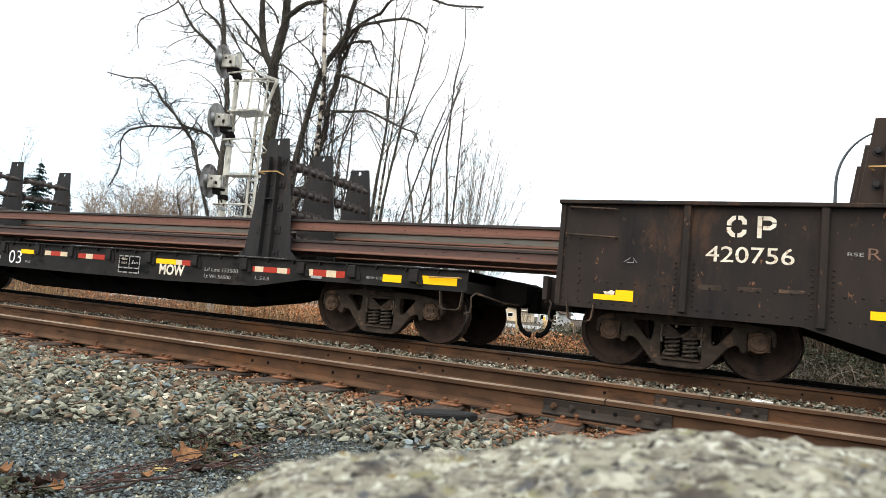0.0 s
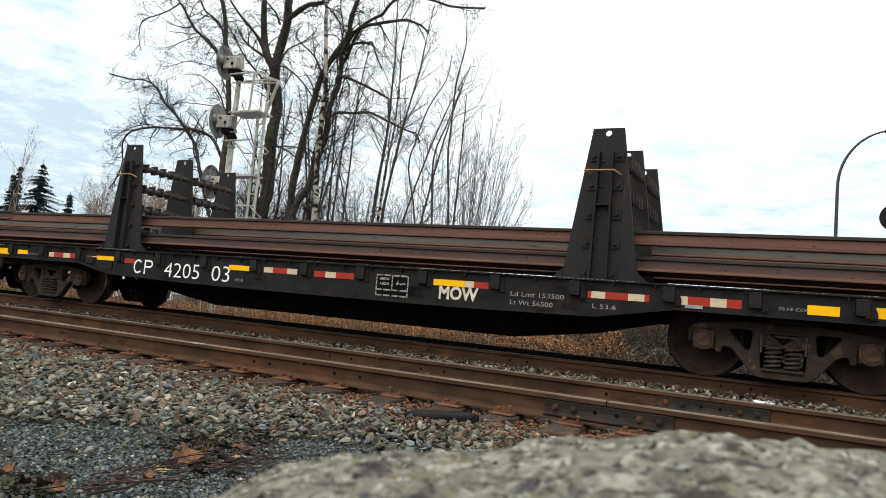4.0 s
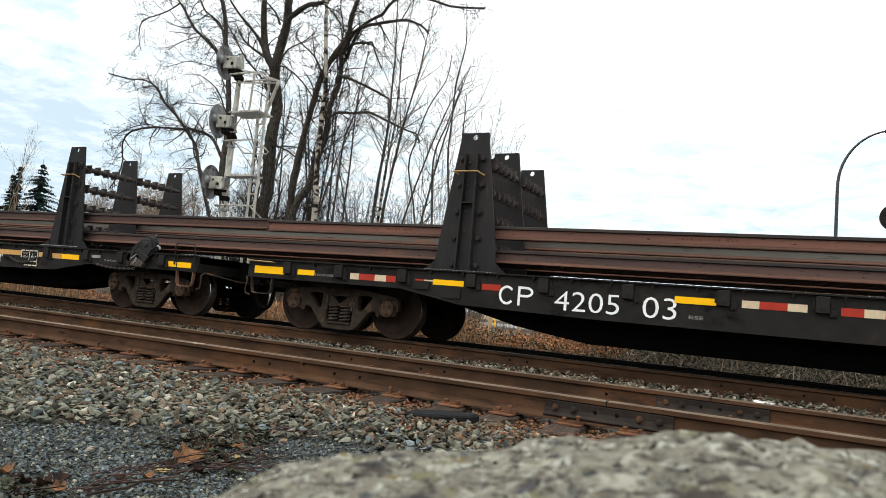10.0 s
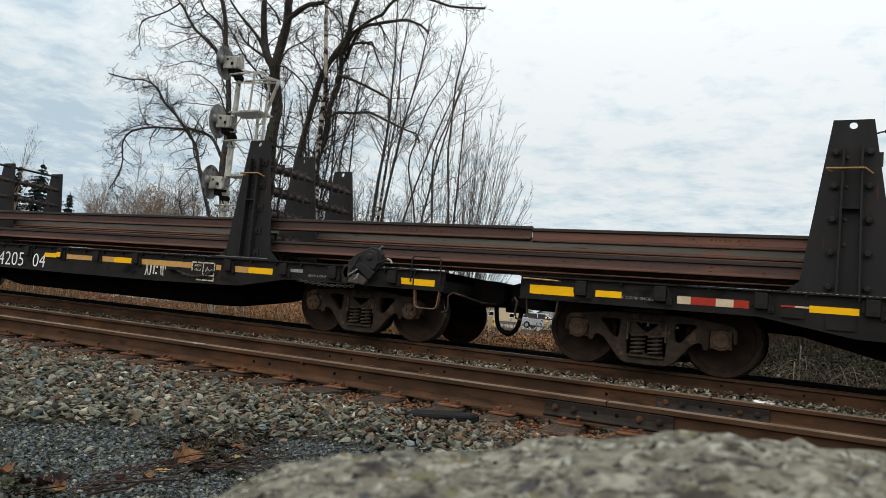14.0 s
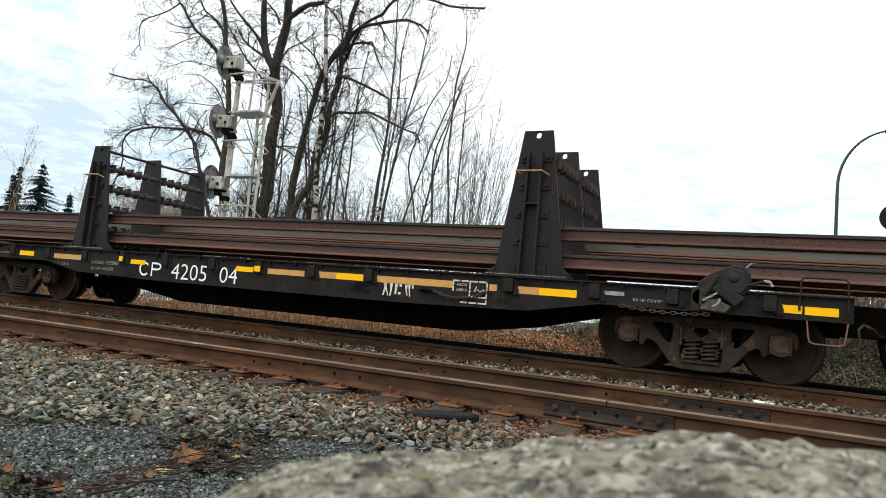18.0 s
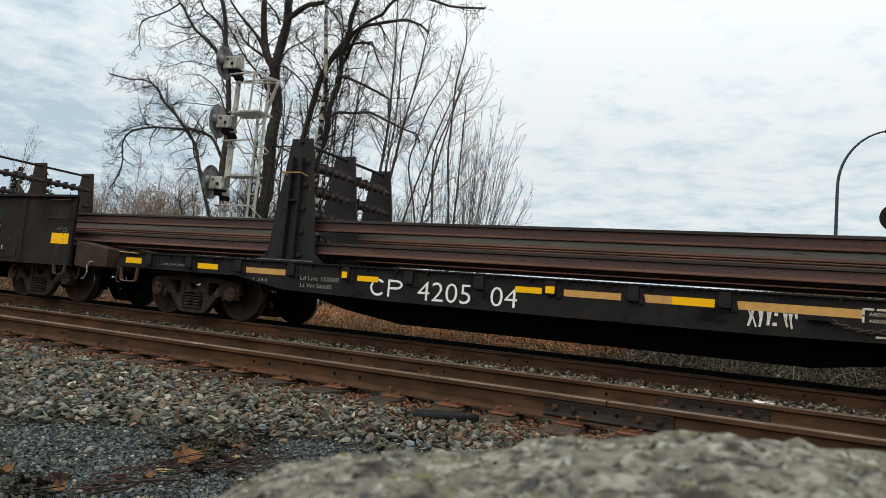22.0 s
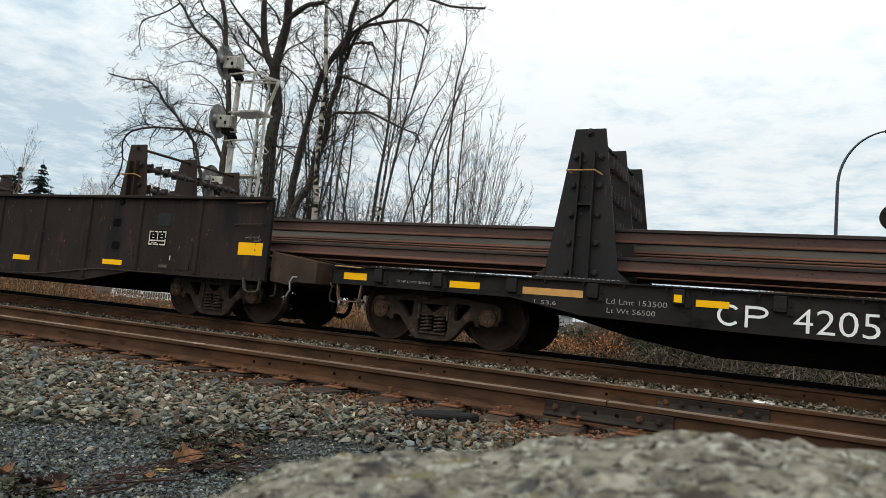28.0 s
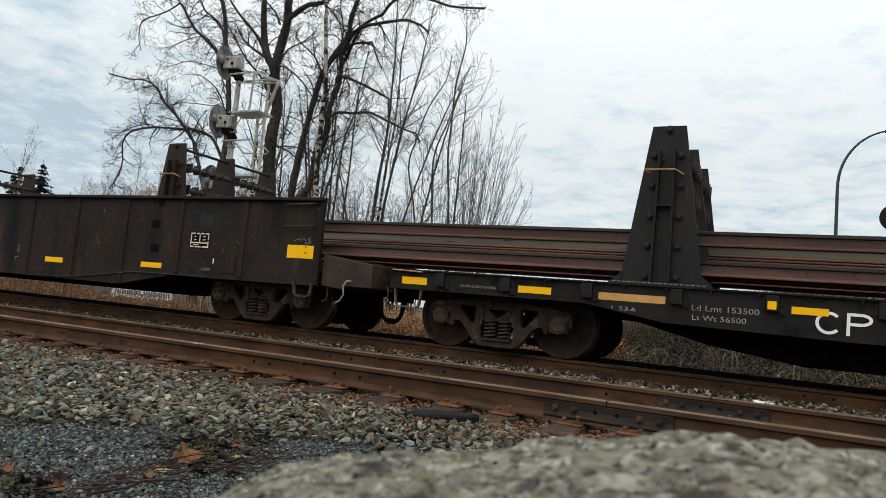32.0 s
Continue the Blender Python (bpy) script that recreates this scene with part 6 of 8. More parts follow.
r = random.Random(21)
MAPLE, PALE, ROT, SMALL = "curled orange-brown maple leaf on the gravel", "small pale yellow leaf on the gravel", "dark rotting leaf on the gravel", "small brown leaf on the gravel"
GREEN = "dull green leaf on the gravel"
for x, y, s, m, lab in ((-2.66, 2.66, 0.105, "mapleleaf", MAPLE), (-2.70, 2.79, 0.075, "mapleleaf", MAPLE), (-2.66, 3.02, 0.065, "mapleleaf", "upright dry brown leaf on the gravel"), (-2.60, 2.42, 0.032, "paleleaf", PALE), (-2.575, 2.45, 0.032, "paleleaf", PALE), (-2.56, 2.89, 0.03, "paleleaf", PALE),
                        (-2.56, 2.70, 0.045, "greenleaf", GREEN), (-2.49, 2.68, 0.05, "greenleaf", GREEN), (-2.48, 2.75, 0.05, "darkleaf", ROT), (-2.60, 2.84, 0.05, "greenleaf", GREEN), (-2.36, 2.65, 0.05, "greenleaf", GREEN), (-2.47, 2.54, 0.055, "darkleaf", ROT), (-2.63, 2.52, 0.05, "darkleaf", ROT),
                        (-2.98, 1.94, 0.05, "mapleleaf", SMALL), (-2.62, 1.93, 0.045, "mapleleaf", SMALL), (-2.66, 1.87, 0.05, "darkleaf", ROT), (-2.78, 1.83, 0.06, "greenleaf", GREEN), (-2.70, 1.92, 0.06, "darkleaf", ROT), (-2.74, 2.03, 0.05, "darkleaf", ROT),
                        (-2.82, 1.90, 0.055, "darkleaf", ROT), (-2.58, 2.20, 0.04, "darkleaf", ROT), (-2.55, 2.31, 0.045, "mapleleaf", SMALL), (-2.86, 2.90, 0.05, "darkleaf", ROT), (-2.95, 3.05, 0.05, "darkleaf", ROT), (-2.78, 3.02, 0.045, "darkleaf", ROT), (-2.88, 3.22, 0.05, "darkleaf", ROT)):
    ob = part("fallen_leaf", leaf_geo(s * 0.8, r), M[m], at=pose(x, y, ground_z(y) + 0.015 + s * 0.1, rx=r.uniform(-20, 35), ry=r.uniform(-20, 20), rz=r.uniform(0, 360)))
    tagged(ob, lab, "leaf", "fallen leaves")


def stem(p, q, rad, wob, r, n=7):
    p, q = Vector(p), Vector(q)
    pts = []
    for i in range(n):
        t = i / (n - 1)
        w = wob * math.sin(math.pi * t)
        pts.append(p.lerp(q, t) + Vector((r.uniform(-w, w), r.uniform(-w, w), r.uniform(0, w))))
    return pts


CANES = ((-2.61, 1.83), (-2.60, 2.18), (-2.57, 2.42), (-2.48, 2.62), (-2.45, 2.86), (-2.51, 3.20))
for k in range(24):
    along = r.uniform(0.0, 3.4) if k % 5 else r.uniform(3.0, 4.6)
    i = int(along)
    p, q = Vector(CANES[i]), Vector(CANES[i + 1])
    c, d = p.lerp(q, along - i), (q - p).normalized()
    turn = r.gauss(0, 0.45)
    d = Vector((d.x * math.cos(turn) - d.y * math.sin(turn), d.x * math.sin(turn) + d.y * math.cos(turn)))
    off = r.gauss(0, 0.07)
    c = c + Vector((-d.y, d.x)) * off
    ln = r.uniform(0.18, 0.60)
    e = c + d * ln
    pts = stem((c.x, c.y, ground_z(c.y) + r.uniform(0.012, 0.05)), (e.x, e.y, ground_z(e.y) + r.uniform(0.012, 0.06)), 0, 0.025, r)
    tagged(part("dead_twig", Geo().tube(pts, [(0.0038 if k % 4 else 0.0065) * (1 - 0.1 * i) for i in range(7)], 5), M["redtwig"] if k % 3 else M["darkleaf"]), "dead reddish-brown bramble cane lying on the gravel", "twig", "twigs on the gravel")
for a, b in (((-2.76, 3.41), (-2.43, 3.68)), ((-2.88, 3.47), (-2.55, 3.57))):
    pts = stem((*a, ground_z(a[1]) + 0.04), (*b, ground_z(b[1]) + 0.03), 0, 0.025, r, 9)
    tagged(part("dead_twig", Geo().tube(pts, 0.005, 5), M["redtwig"]), "thin reddish dead stem lying on the gravel", "twig", "twigs on the gravel")


def little_plant(x, y, n, seed):
    r = random.Random(seed)
    base = thing("weed_clump", "low weed clump with dark stems and small leaves in the gravel", "weed", pose(x, y, ground_z(y)), "weeds in the gravel")
    st, lf = Geo(), Geo()
    for i in range(n):
        a, ln = r.uniform(0, 6.28), r.uniform(0.06, 0.2)
        end = (ln * math.cos(a), ln * math.sin(a), r.uniform(0.01, 0.07))
        st.tube(stem((0, 0, 0), end, 0, 0.02, r, 5), 0.003, 3)
        for j in range(6):
            c = Vector(end) * r.uniform(0.5, 1.0)
            s = r.uniform(0.016, 0.036)
            b = r.uniform(0, 6.28)
            d, e = Vector((math.cos(b), math.sin(b), r.uniform(-0.4, 0.5))) * s, Vector((-math.sin(b), math.cos(b), r.uniform(-0.3, 0.3))) * s * 0.5
            lf.add([c - d, c + e, c + d, c - e + Vector((0, 0, 0.004))], [(0, 1, 2), (0, 2, 3)])
    part("stem_tuft", st, M["darkleaf"], base)["kind"] = "stuff"
    part("foliage", lf, M["greenleaf"], base)["kind"] = "stuff"


for k, (x, y) in enumerate(((-2.97, 2.86), (-2.99, 3.00), (-2.85, 3.01), (-2.95, 3.25), (-2.94, 3.41), (-2.83, 3.41), (-2.77, 2.77), (-2.71, 2.95), (-2.68, 3.11), (-2.70, 1.80))):
    little_plant(x, y, 12, 40 + k)

# ---- dry growth behind the tracks ----


def growth(x, y):
    """How tall the growth stands: it is lower in one stretch, through which the road shows."""
    return np.interp(np.asarray(x) / np.asarray(y), (-1.42, -1.30, -0.455, -0.415, -0.275, -0.20), (2.1, 1.0, 1.0, 0.64, 0.64, 1.0))


def blades(name, label, n, y0, y1, x0, x1, h0, h1, material, seed, width=0.006, lean=0.35, category="grass"):
    """Tapering, bent blades joined into one mesh."""
    r = np.random.RandomState(seed)
    y = r.uniform(y0, y1, n)
    x = r.uniform(x0, x1, n)
    keep = (x > -1.85 * y - 1) & (x < 0.16 * y + 1)
    x, y = x[keep], y[keep]
    n = len(x)
    clump = np.array([noise.noise(Vector((a * 0.6, b * 0.9, seed))) for a, b in zip(x, y)])
    h = (h0 + (h1 - h0) * r.uniform(0, 1, n) ** 1.4) * np.clip(1 + 0.55 * clump, 0.3, 1.6) * growth(x, y)
    a = r.uniform(0, 2 * np.pi, n)
    dx, dy = np.cos(a), np.sin(a)
    bend = r.uniform(0.1, 1.0, n) * lean * h
    z = np.interp(y, (12.0, 12.7, 14.0, 18.0), (0.0, -0.10, -0.22, -0.30))
    w = width * r.uniform(0.6, 1.5, n)
    rows = []
    for t, ww in ((0.0, 1.0), (0.5, 0.8), (1.0, 0.15)):
        px, py, pz = x + dx * bend * t * t, y + dy * bend * t * t, z + h * t - 0.25 * bend * t * t
        for s in (-1, 1):
            rows.append(np.stack([px - s * dy * w * ww, py + s * dx * w * ww, pz], -1))
    v = np.stack(rows, 1).reshape(-1, 3)
    f = (np.array([(0, 1, 3, 2), (2, 3, 5, 4)])[None] + (np.arange(n) * 6)[:, None, None]).reshape(-1, 4)
    me = bpy.data.meshes.new(name)
    me.vertices.add(len(v))
    me.vertices.foreach_set("co", v.ravel())
    me.loops.add(f.size)
    me.loops.foreach_set("vertex_index", f.ravel())
    me.polygons.add(len(f))
    me.polygons.foreach_set("loop_start", np.arange(0, f.size, 4))
    me.materials.append(M[material])
    me.update(calc_edges=True)
    return tagged(new(name, me), label, category, kind="stuff")


def leaflets(name, label, n, y0, y1, x0, x1, h0, h1, material, seed, size=0.03):
    """Small crumpled leaves floating on stems at many heights, joined."""
    r = np.random.RandomState(seed)
    y, x = r.uniform(y0, y1, n), r.uniform(x0, x1, n)
    clump = np.array([noise.noise(Vector((a * 0.8, b * 0.9, seed))) for a, b in zip(x, y)])
    z = np.interp(y, (12.0, 12.7, 14.0, 18.0), (0.0, -0.10, -0.22, -0.30)) + (h0 + (h1 - h0) * r.uniform(0, 1, n)) * np.clip(1 + 0.7 * clump, 0.25, 1.7) * growth(x, y)
    s = size * r.uniform(0.5, 1.3, n)
    d1, d2 = r.normal(0, 1, (n, 3)), r.normal(0, 1, (n, 3))
    d1 /= np.linalg.norm(d1, axis=1)[:, None]
    d2 = np.cross(d1, d2)
    d2 /= np.linalg.norm(d2, axis=1)[:, None]
    c = np.stack([x, y, z], -1)
    nrm = np.cross(d1, d2) * (s * 0.25)[:, None]
    v = np.stack([c - d1 * s[:, None], c + d2 * (s * 0.5)[:, None] + nrm, c + d1 * s[:, None], c - d2 * (s * 0.5)[:, None] + nrm], 1).reshape(-1, 3)
    f = (np.array([(0, 1, 2), (0, 2, 3)])[None] + (np.arange(n) * 4)[:, None, None]).reshape(-1, 3)
    me = bpy.data.meshes.new(name)
    me.vertices.add(len(v))
    me.vertices.foreach_set("co", v.ravel())
    me.loops.add(f.size)
    me.loops.foreach_set("vertex_index", f.ravel())
    me.polygons.add(len(f))
    me.polygons.foreach_set("loop_start", np.arange(0, f.size, 3))
    me.materials.append(M[material])
    me.update(calc_edges=True)
    return tagged(new(name, me), label, "undergrowth", kind="stuff")


blades("dry_grass", "tall straw-coloured winter grass on the bank behind the tracks", 13000, 12.6, 17.5, -13.5, -3.5, 0.25, 0.95, "straw", 31, 0.007, 0.85)
blades("low_grass", "low dry brown grass on the bank", 12000, 12.6, 17.5, -34, -13, 0.10, 0.36, "straw", 30, 0.007)
blades("dead_stalks", "thin brown dead stalks among the grass", 5000, 12.8, 17.5, -31, -4, 0.4, 1.0, "bramble", 32, 0.005, 0.5, "undergrowth")
leaflets("dead_bracken", "reddish-brown dead leaves in the undergrowth", 26000, 12.6, 15.5, -12.0, -2.8, 0.08, 0.70, "deadleaf", 33, 0.03)
leaflets("bank_bracken", "reddish-brown withered leaves on the low bank", 22000, 12.6, 17.0, -34.0, -11.5, 0.04, 0.42, "deadleaf", 55, 0.035)
leaflets("bramble_leaves", "dull green bramble leaves on the bank", 22000, 12.6, 15.0, -6.0, 3.2, 0.05, 0.75, "greenleaf", 34, 0.028)
leaflets("grey_litter", "withered grey-brown leaves low on the bank", 14000, 12.4, 17.0, -31, 3, 0.0, 0.35, "bramble", 35, 0.035)


blades("tall_weeds", "dense grey-brown weeds and shoots behind the brambles", 9000, 15.5, 19.5, -7.5, 4.5, 0.7, 1.45, "bramble", 37, 0.008, 0.45, "undergrowth")
blades("bank_weeds", "dense brown weeds on the bank", 12000, 15.5, 20.0, -36, -9.5, 0.12, 0.42, "bramble", 38, 0.008, 0.5, "undergrowth")
leaflets("hedge_leaves", "dull dark leaves in the bramble hedge", 9000, 14.5, 18.5, -5.5, 3.8, 0.1, 1.0, "greenleaf", 39, 0.035)


blades("hedge_shoots", "dark bramble shoots and weeds forming a low hedge", 11000, 14.5, 18.0, -5.0, 0.0, 0.8, 1.55, "bramble", 51, 0.007, 0.5, "undergrowth")
blades("tall_shoots", "tall brown bramble shoots forming a hedge", 16000, 15.0, 18.5, -0.6, 3.6, 1.2, 2.5, "bramble", 53, 0.009, 0.4, "undergrowth")
leaflets("hedge_foliage", "dark withered leaves in the hedge", 20000, 14.5, 18.5, -5.0, 3.4, 0.3, 1.30, "greenleaf", 52, 0.040)
leaflets("tall_foliage", "brown withered leaves in the tall hedge", 12000, 15.0, 18.5, -0.4, 3.5, 0.6, 2.1, "bramble", 54, 0.045)


def brambles():
    r = random.Random(36)
    g = Geo()
    for i in range(1500):
        y = r.uniform(12.7, 15.5)
        x = r.uniform(-8.5, 2.5) if i % 4 else r.uniform(-28, -8)
        z = float(np.interp(y, (12.0, 12.7, 14.0, 18.0), (0.0, -0.10, -0.22, -0.30)))
        ln, hh, a = r.uniform(0.4, 1.3), r.uniform(0.25, 0.95) * float(growth(x, y)), r.uniform(0, 6.28)
        pts = [(x + ln * t * math.cos(a), y + ln * t * math.sin(a), z + hh * 4 * t * (1 - t * 0.85) * 0.6) for t in (0, 0.2, 0.4, 0.6, 0.8, 1.0)]
        g.tube(pts, r.uniform(0.003, 0.0075), 3, r.randrange(2))
    tagged(part("bramble_thicket", g, [M["bramble"], M["palestem"]]), "tangled arching bare bramble stems behind the far rail", "undergrowth", kind="stuff")


brambles()

# ---- trees ----


class Tree:
    """Grows bare branches from given limbs down to fine twigs."""

    def __init__(self, seed, thin=0.0056, stout=0.012):
        self.r = random.Random(seed)
        self.thick, self.fine, self.thin, self.stout = Geo(), Geo(), thin, stout

    def put(self, pts, r0, r1):
        rs = [r0 + (r1 - r0) * i / (len(pts) - 1) for i in range(len(pts))]
        if r0 > 0.030:
            k, steps = len(self.thick.v), max(1, int((pts[1] - pts[0]).length / max(0.13, r0 * 1.1))) if self.thin < 0.01 else 1
            fine = [pts[i].lerp(pts[i + 1], j / steps) for i in range(len(pts) - 1) for j in range(steps)] + [pts[-1]]
            fr = [r0 + (r1 - r0) * i / (len(fine) - 1) for i in range(len(fine))]
            self.thick.tube(fine, fr, (12 if r0 > 0.15 else 8 if r0 > 0.06 else 6) if self.thin < 0.01 else 4)
            for i in range(k, len(self.thick.v)):
                p = Vector(self.thick.v[i])
                q = Vector((p.x, p.y, p.z * 0.45))
                self.thick.v[i] = p + (noise.noise_vector(q * 13) * 0.13 + noise.noise_vector(q * 34) * 0.10) * min(r0, 0.22)
        else:
            self.fine.tube(pts, rs, 4 if r0 > 0.014 else 3)

    def path(self, p, d, length, wob, rise, n):
        """A stretch that bends steadily one way, with a little waver."""
        pts = [Vector(p)]
        d = Vector(d).normalized()
        r = self.r
        turn = Vector((r.gauss(0, 1), r.gauss(0, 1), r.gauss(0, 1))) * wob * 0.62
        for _ in range(n):
            d = (d + turn + Vector((r.gauss(0, wob), r.gauss(0, wob), r.gauss(0, wob))) * 0.45 + Vector((0, 0, rise))).normalized()
            pts.append(pts[-1] + d * (length / n))
        return pts

    def grow(self, pts, r0, r1, level, spread, ratio, counts, rise, start=0.25, wob=0.16):
        self.put(pts, r0, r1)
        if level >= len(counts):
            return
        r = self.r
        total = sum((b - a).length for a, b in zip(pts, pts[1:]))
        n = max(2, int(counts[level] * total + r.random()))
        for k in range(n):
            t = start + (1 - start) * (k + r.random()) / n
            f = min(t, 0.999) * (len(pts) - 1)
            i = int(f)
            p = pts[i].lerp(pts[i + 1], f - i)
            d = (pts[i + 1] - pts[i]).normalized()
            a = r.uniform(0, 6.283)
            side = d.orthogonal().normalized()
            side = side * math.cos(a) + d.cross(side) * math.sin(a)
            ang = radians(r.uniform(*spread))
            dd = d * math.cos(ang) + side * math.sin(ang)
            ln = ratio[min(level, len(ratio) - 1)] * r.uniform(0.5, 1.3) * (1.15 - 0.6 * t)
            rr = max(self.thin, min((r0 + (r1 - r0) * t) * 0.55, self.stout * ln + 0.002))
            self.grow(self.path(p, dd, ln, wob, rise, 7 if ln > 0.7 else 5 if ln > 0.3 else 4), rr, max(self.thin * 0.8, rr * 0.35), level + 1, spread, ratio, counts, rise, 0.15, wob)

    def done(self, label, bark, twig, group="bare trees behind the train", at=None):
        t = thing("bare_tree", label, "tree", at, group)
        if self.thick.v:
            part("trunk", self.thick, M[bark], t, smooth=True)
        part("crown", self.fine, M[twig], t, "fine bare twigs")["kind"] = "stuff"
        return t


def limb(y, pts, r, sway=0.5, split=3):
    """A smooth limb through (x, z) places near the depth y, with a little sway in depth."""
    k = [Vector((x, y + (r.uniform(-sway, sway) if i else 0), z)) for i, (x, z) in enumerate(pts)]
    out = []
    for i in range(len(k) - 1):
        a, b, c, d = k[max(i - 1, 0)], k[i], k[i + 1], k[min(i + 2, len(k) - 1)]
        for j in range(split):
            t = j / split
            out.append(0.5 * ((2 * b) + (c - a) * t + (2 * a - 5 * b + 4 * c - d) * t * t + (3 * b - a - 3 * c + d) * t ** 3))
    return out + [k[-1]]


def arm(t, y, rad, pts, habit):
    """One limb through (x, z) places near the depth y, with all its twigs."""
    main = rad > 0.1
    t.grow(limb(y, pts, t.r, (0.15 if y > 18 else 0.03) if main else 0.3, 3 if main else 2), rad, rad * 0.50 if main else max(0.012, rad * 0.42), 0, start=0.36 if main else 0.08, **habit)


GNARLED = dict(spread=(30, 75), ratio=(1.10, 0.56, 0.30), counts=(4.0, 5.6, 5.6), rise=-0.02, wob=0.27)
SLIM = dict(spread=(28, 58), ratio=(1.40, 0.66, 0.34), counts=(2.7, 3.5, 3.4), rise=0.055, wob=0.10)

SPARSE = dict(spread=(28, 55), ratio=(0.80, 0.46, 0.26), counts=(2.0, 2.8, 2.6), rise=0.075, wob=0.08)


def old_trees():
    t = Tree(101, 0.0055, 0.021)
    arm(t, 19, 0.125, [(-18.35, -0.4), (-18.80, 3.4), (-18.99, 5.13), (-19.17, 6.63), (-19.38, 8.37), (-19.63, 9.93), (-19.89, 11.07), (-20.25, 12.25), (-20.45, 12.96)], GNARLED)
    arm(t, 19, 0.07, [(-19.6, 8.8), (-20.2, 9.8), (-21.1, 10.6), (-22.0, 11.5), (-22.5, 12.0), (-23.3, 12.8)], GNARLED)
    arm(t, 19, 0.035, [(-22.4, 11.9), (-23.3, 11.8), (-23.9, 11.6), (-24.2, 11.3), (-24.3, 10.7), (-24.1, 10.1)], GNARLED)
    arm(t, 19, 0.05, [(-19.8, 10.3), (-20.2, 10.9), (-20.9, 11.4), (-21.4, 11.9), (-21.8, 12.4)], GNARLED)
    arm(t, 19, 0.028, [(-20.3, 10.0), (-20.9, 10.4), (-21.5, 10.5), (-22.4, 10.4), (-22.7, 10.0)], GNARLED)
    arm(t, 19, 0.022, [(-19.8, 9.0), (-21.0, 9.3), (-21.9, 9.3), (-22.5, 9.2)], GNARLED)
    arm(t, 19, 0.06, [(-19.4, 3.3), (-20.0, 5.1), (-20.5, 6.1), (-21.2, 6.9), (-21.9, 7.5), (-22.4, 7.8), (-22.8, 8.4), (-23.4, 8.7), (-24.2, 8.9), (-24.9, 9.0), (-25.8, 9.2)], GNARLED)
    arm(t, 19, 0.04, [(-20.0, 4.9), (-20.3, 5.5), (-20.6, 5.8), (-20.9, 6.4), (-21.2, 6.9)], GNARLED)
    arm(t, 19, 0.06, [(-19.0, 5.3), (-19.4, 6.1), (-20.1, 6.5), (-20.9, 6.7), (-21.8, 6.8), (-23.0, 6.9), (-24.0, 6.7), (-24.4, 6.2), (-24.7, 5.6), (-24.9, 5.0), (-24.9, 4.4)], GNARLED)
    arm(t, 19, 0.022, [(-19.4, 7.5), (-20.4, 7.7), (-21.3, 7.7), (-22.1, 7.6)], GNARLED)
    arm(t, 19, 0.03, [(-19.4, 7.6), (-20.0, 8.3), (-20.7, 8.8), (-21.2, 8.8)], GNARLED)
    arm(t, 19, 0.02, [(-22.4, 7.8), (-23.1, 8.2), (-23.5, 8.1), (-23.6, 7.7), (-23.6, 7.0)], GNARLED)
    arm(t, 19, 0.025, [(-23.0, 6.9), (-23.7, 7.1), (-24.3, 6.8), (-25.1, 6.4)], GNARLED)
    t.done("old bare tree with a dark straight trunk and drooping limbs", "bark", "twig")

    t = Tree(102, 0.0055, 0.021)
    arm(t, 21, 0.27, [(-18.45, -0.4), (-18.64, 3.77), (-18.60, 4.67), (-18.61, 6.7), (-18.60, 8.07), (-18.82, 9.01), (-18.86, 9.71), (-18.71, 10.86), (-18.56, 11.59), (-18.45, 12.47), (-18.35, 13.4)], GNARLED)
    arm(t, 21, 0.165, [(-18.72, 8.6), (-18.95, 9.6), (-19.34, 10.21), (-19.81, 11.2), (-19.89, 12.17), (-19.89, 12.77), (-19.96, 13.62)], GNARLED)
    arm(t, 21, 0.13, [(-18.70, 11.0), (-18.45, 11.60), (-18.12, 11.92), (-17.6, 12.18), (-16.9, 12.1), (-16.12, 12.3)], GNARLED)
    arm(t, 21, 0.08, [(-19.46, 10.22), (-20.2, 11.19), (-20.94, 12.05), (-21.62, 12.86)], GNARLED)
    arm(t, 21, 0.06, [(-19.13, 9.96), (-19.95, 10.5), (-20.79, 11.06), (-21.47, 11.86)], GNARLED)
    arm(t, 21, 0.05, [(-18.9, 11.5), (-19.3, 12.1), (-19.8, 12.6), (-20.2, 13.3)], GNARLED)
    arm(t, 21, 0.055, [(-18.9, 8.3), (-19.6, 9.3), (-20.3, 10.1), (-21.4, 11.2), (-21.9, 12.0)], GNARLED)
    arm(t, 21, 0.06, [(-18.57, 6.48), (-18.2, 6.44), (-17.82, 6.3), (-17.4, 6.02)], GNARLED)
    arm(t, 21, 0.045, [(-18.87, 9.75), (-18.22, 9.61), (-17.61, 9.2), (-17.04, 8.67), (-16.8, 8.2)], GNARLED)
    arm(t, 21, 0.04, [(-18.7, 9.9), (-18.3, 10.4), (-17.7, 10.8), (-17.2, 11.2)], GNARLED)
    arm(t, 21, 0.025, [(-18.7, 7.7), (-18.0, 7.2), (-17.4, 6.8)], GNARLED)
    arm(t, 21, 0.03, [(-17.7, 12.1), (-16.8, 12.1), (-16.1, 11.4), (-15.7, 10.8)], GNARLED)
    t.done("big old tree with a mossy forked trunk", "bark", "twig")

    t = Tree(103, 0.0055, 0.021)
    arm(t, 20, 0.135, [(-16.95, -0.4), (-16.66, 3.82), (-16.56, 4.59), (-16.41, 6.13), (-16.10, 7.64), (-15.68, 8.79), (-15.13, 9.55), (-14.80, 10.26), (-14.61, 10.92), (-14.44, 11.57), (-14.30, 12.15)], GNARLED)
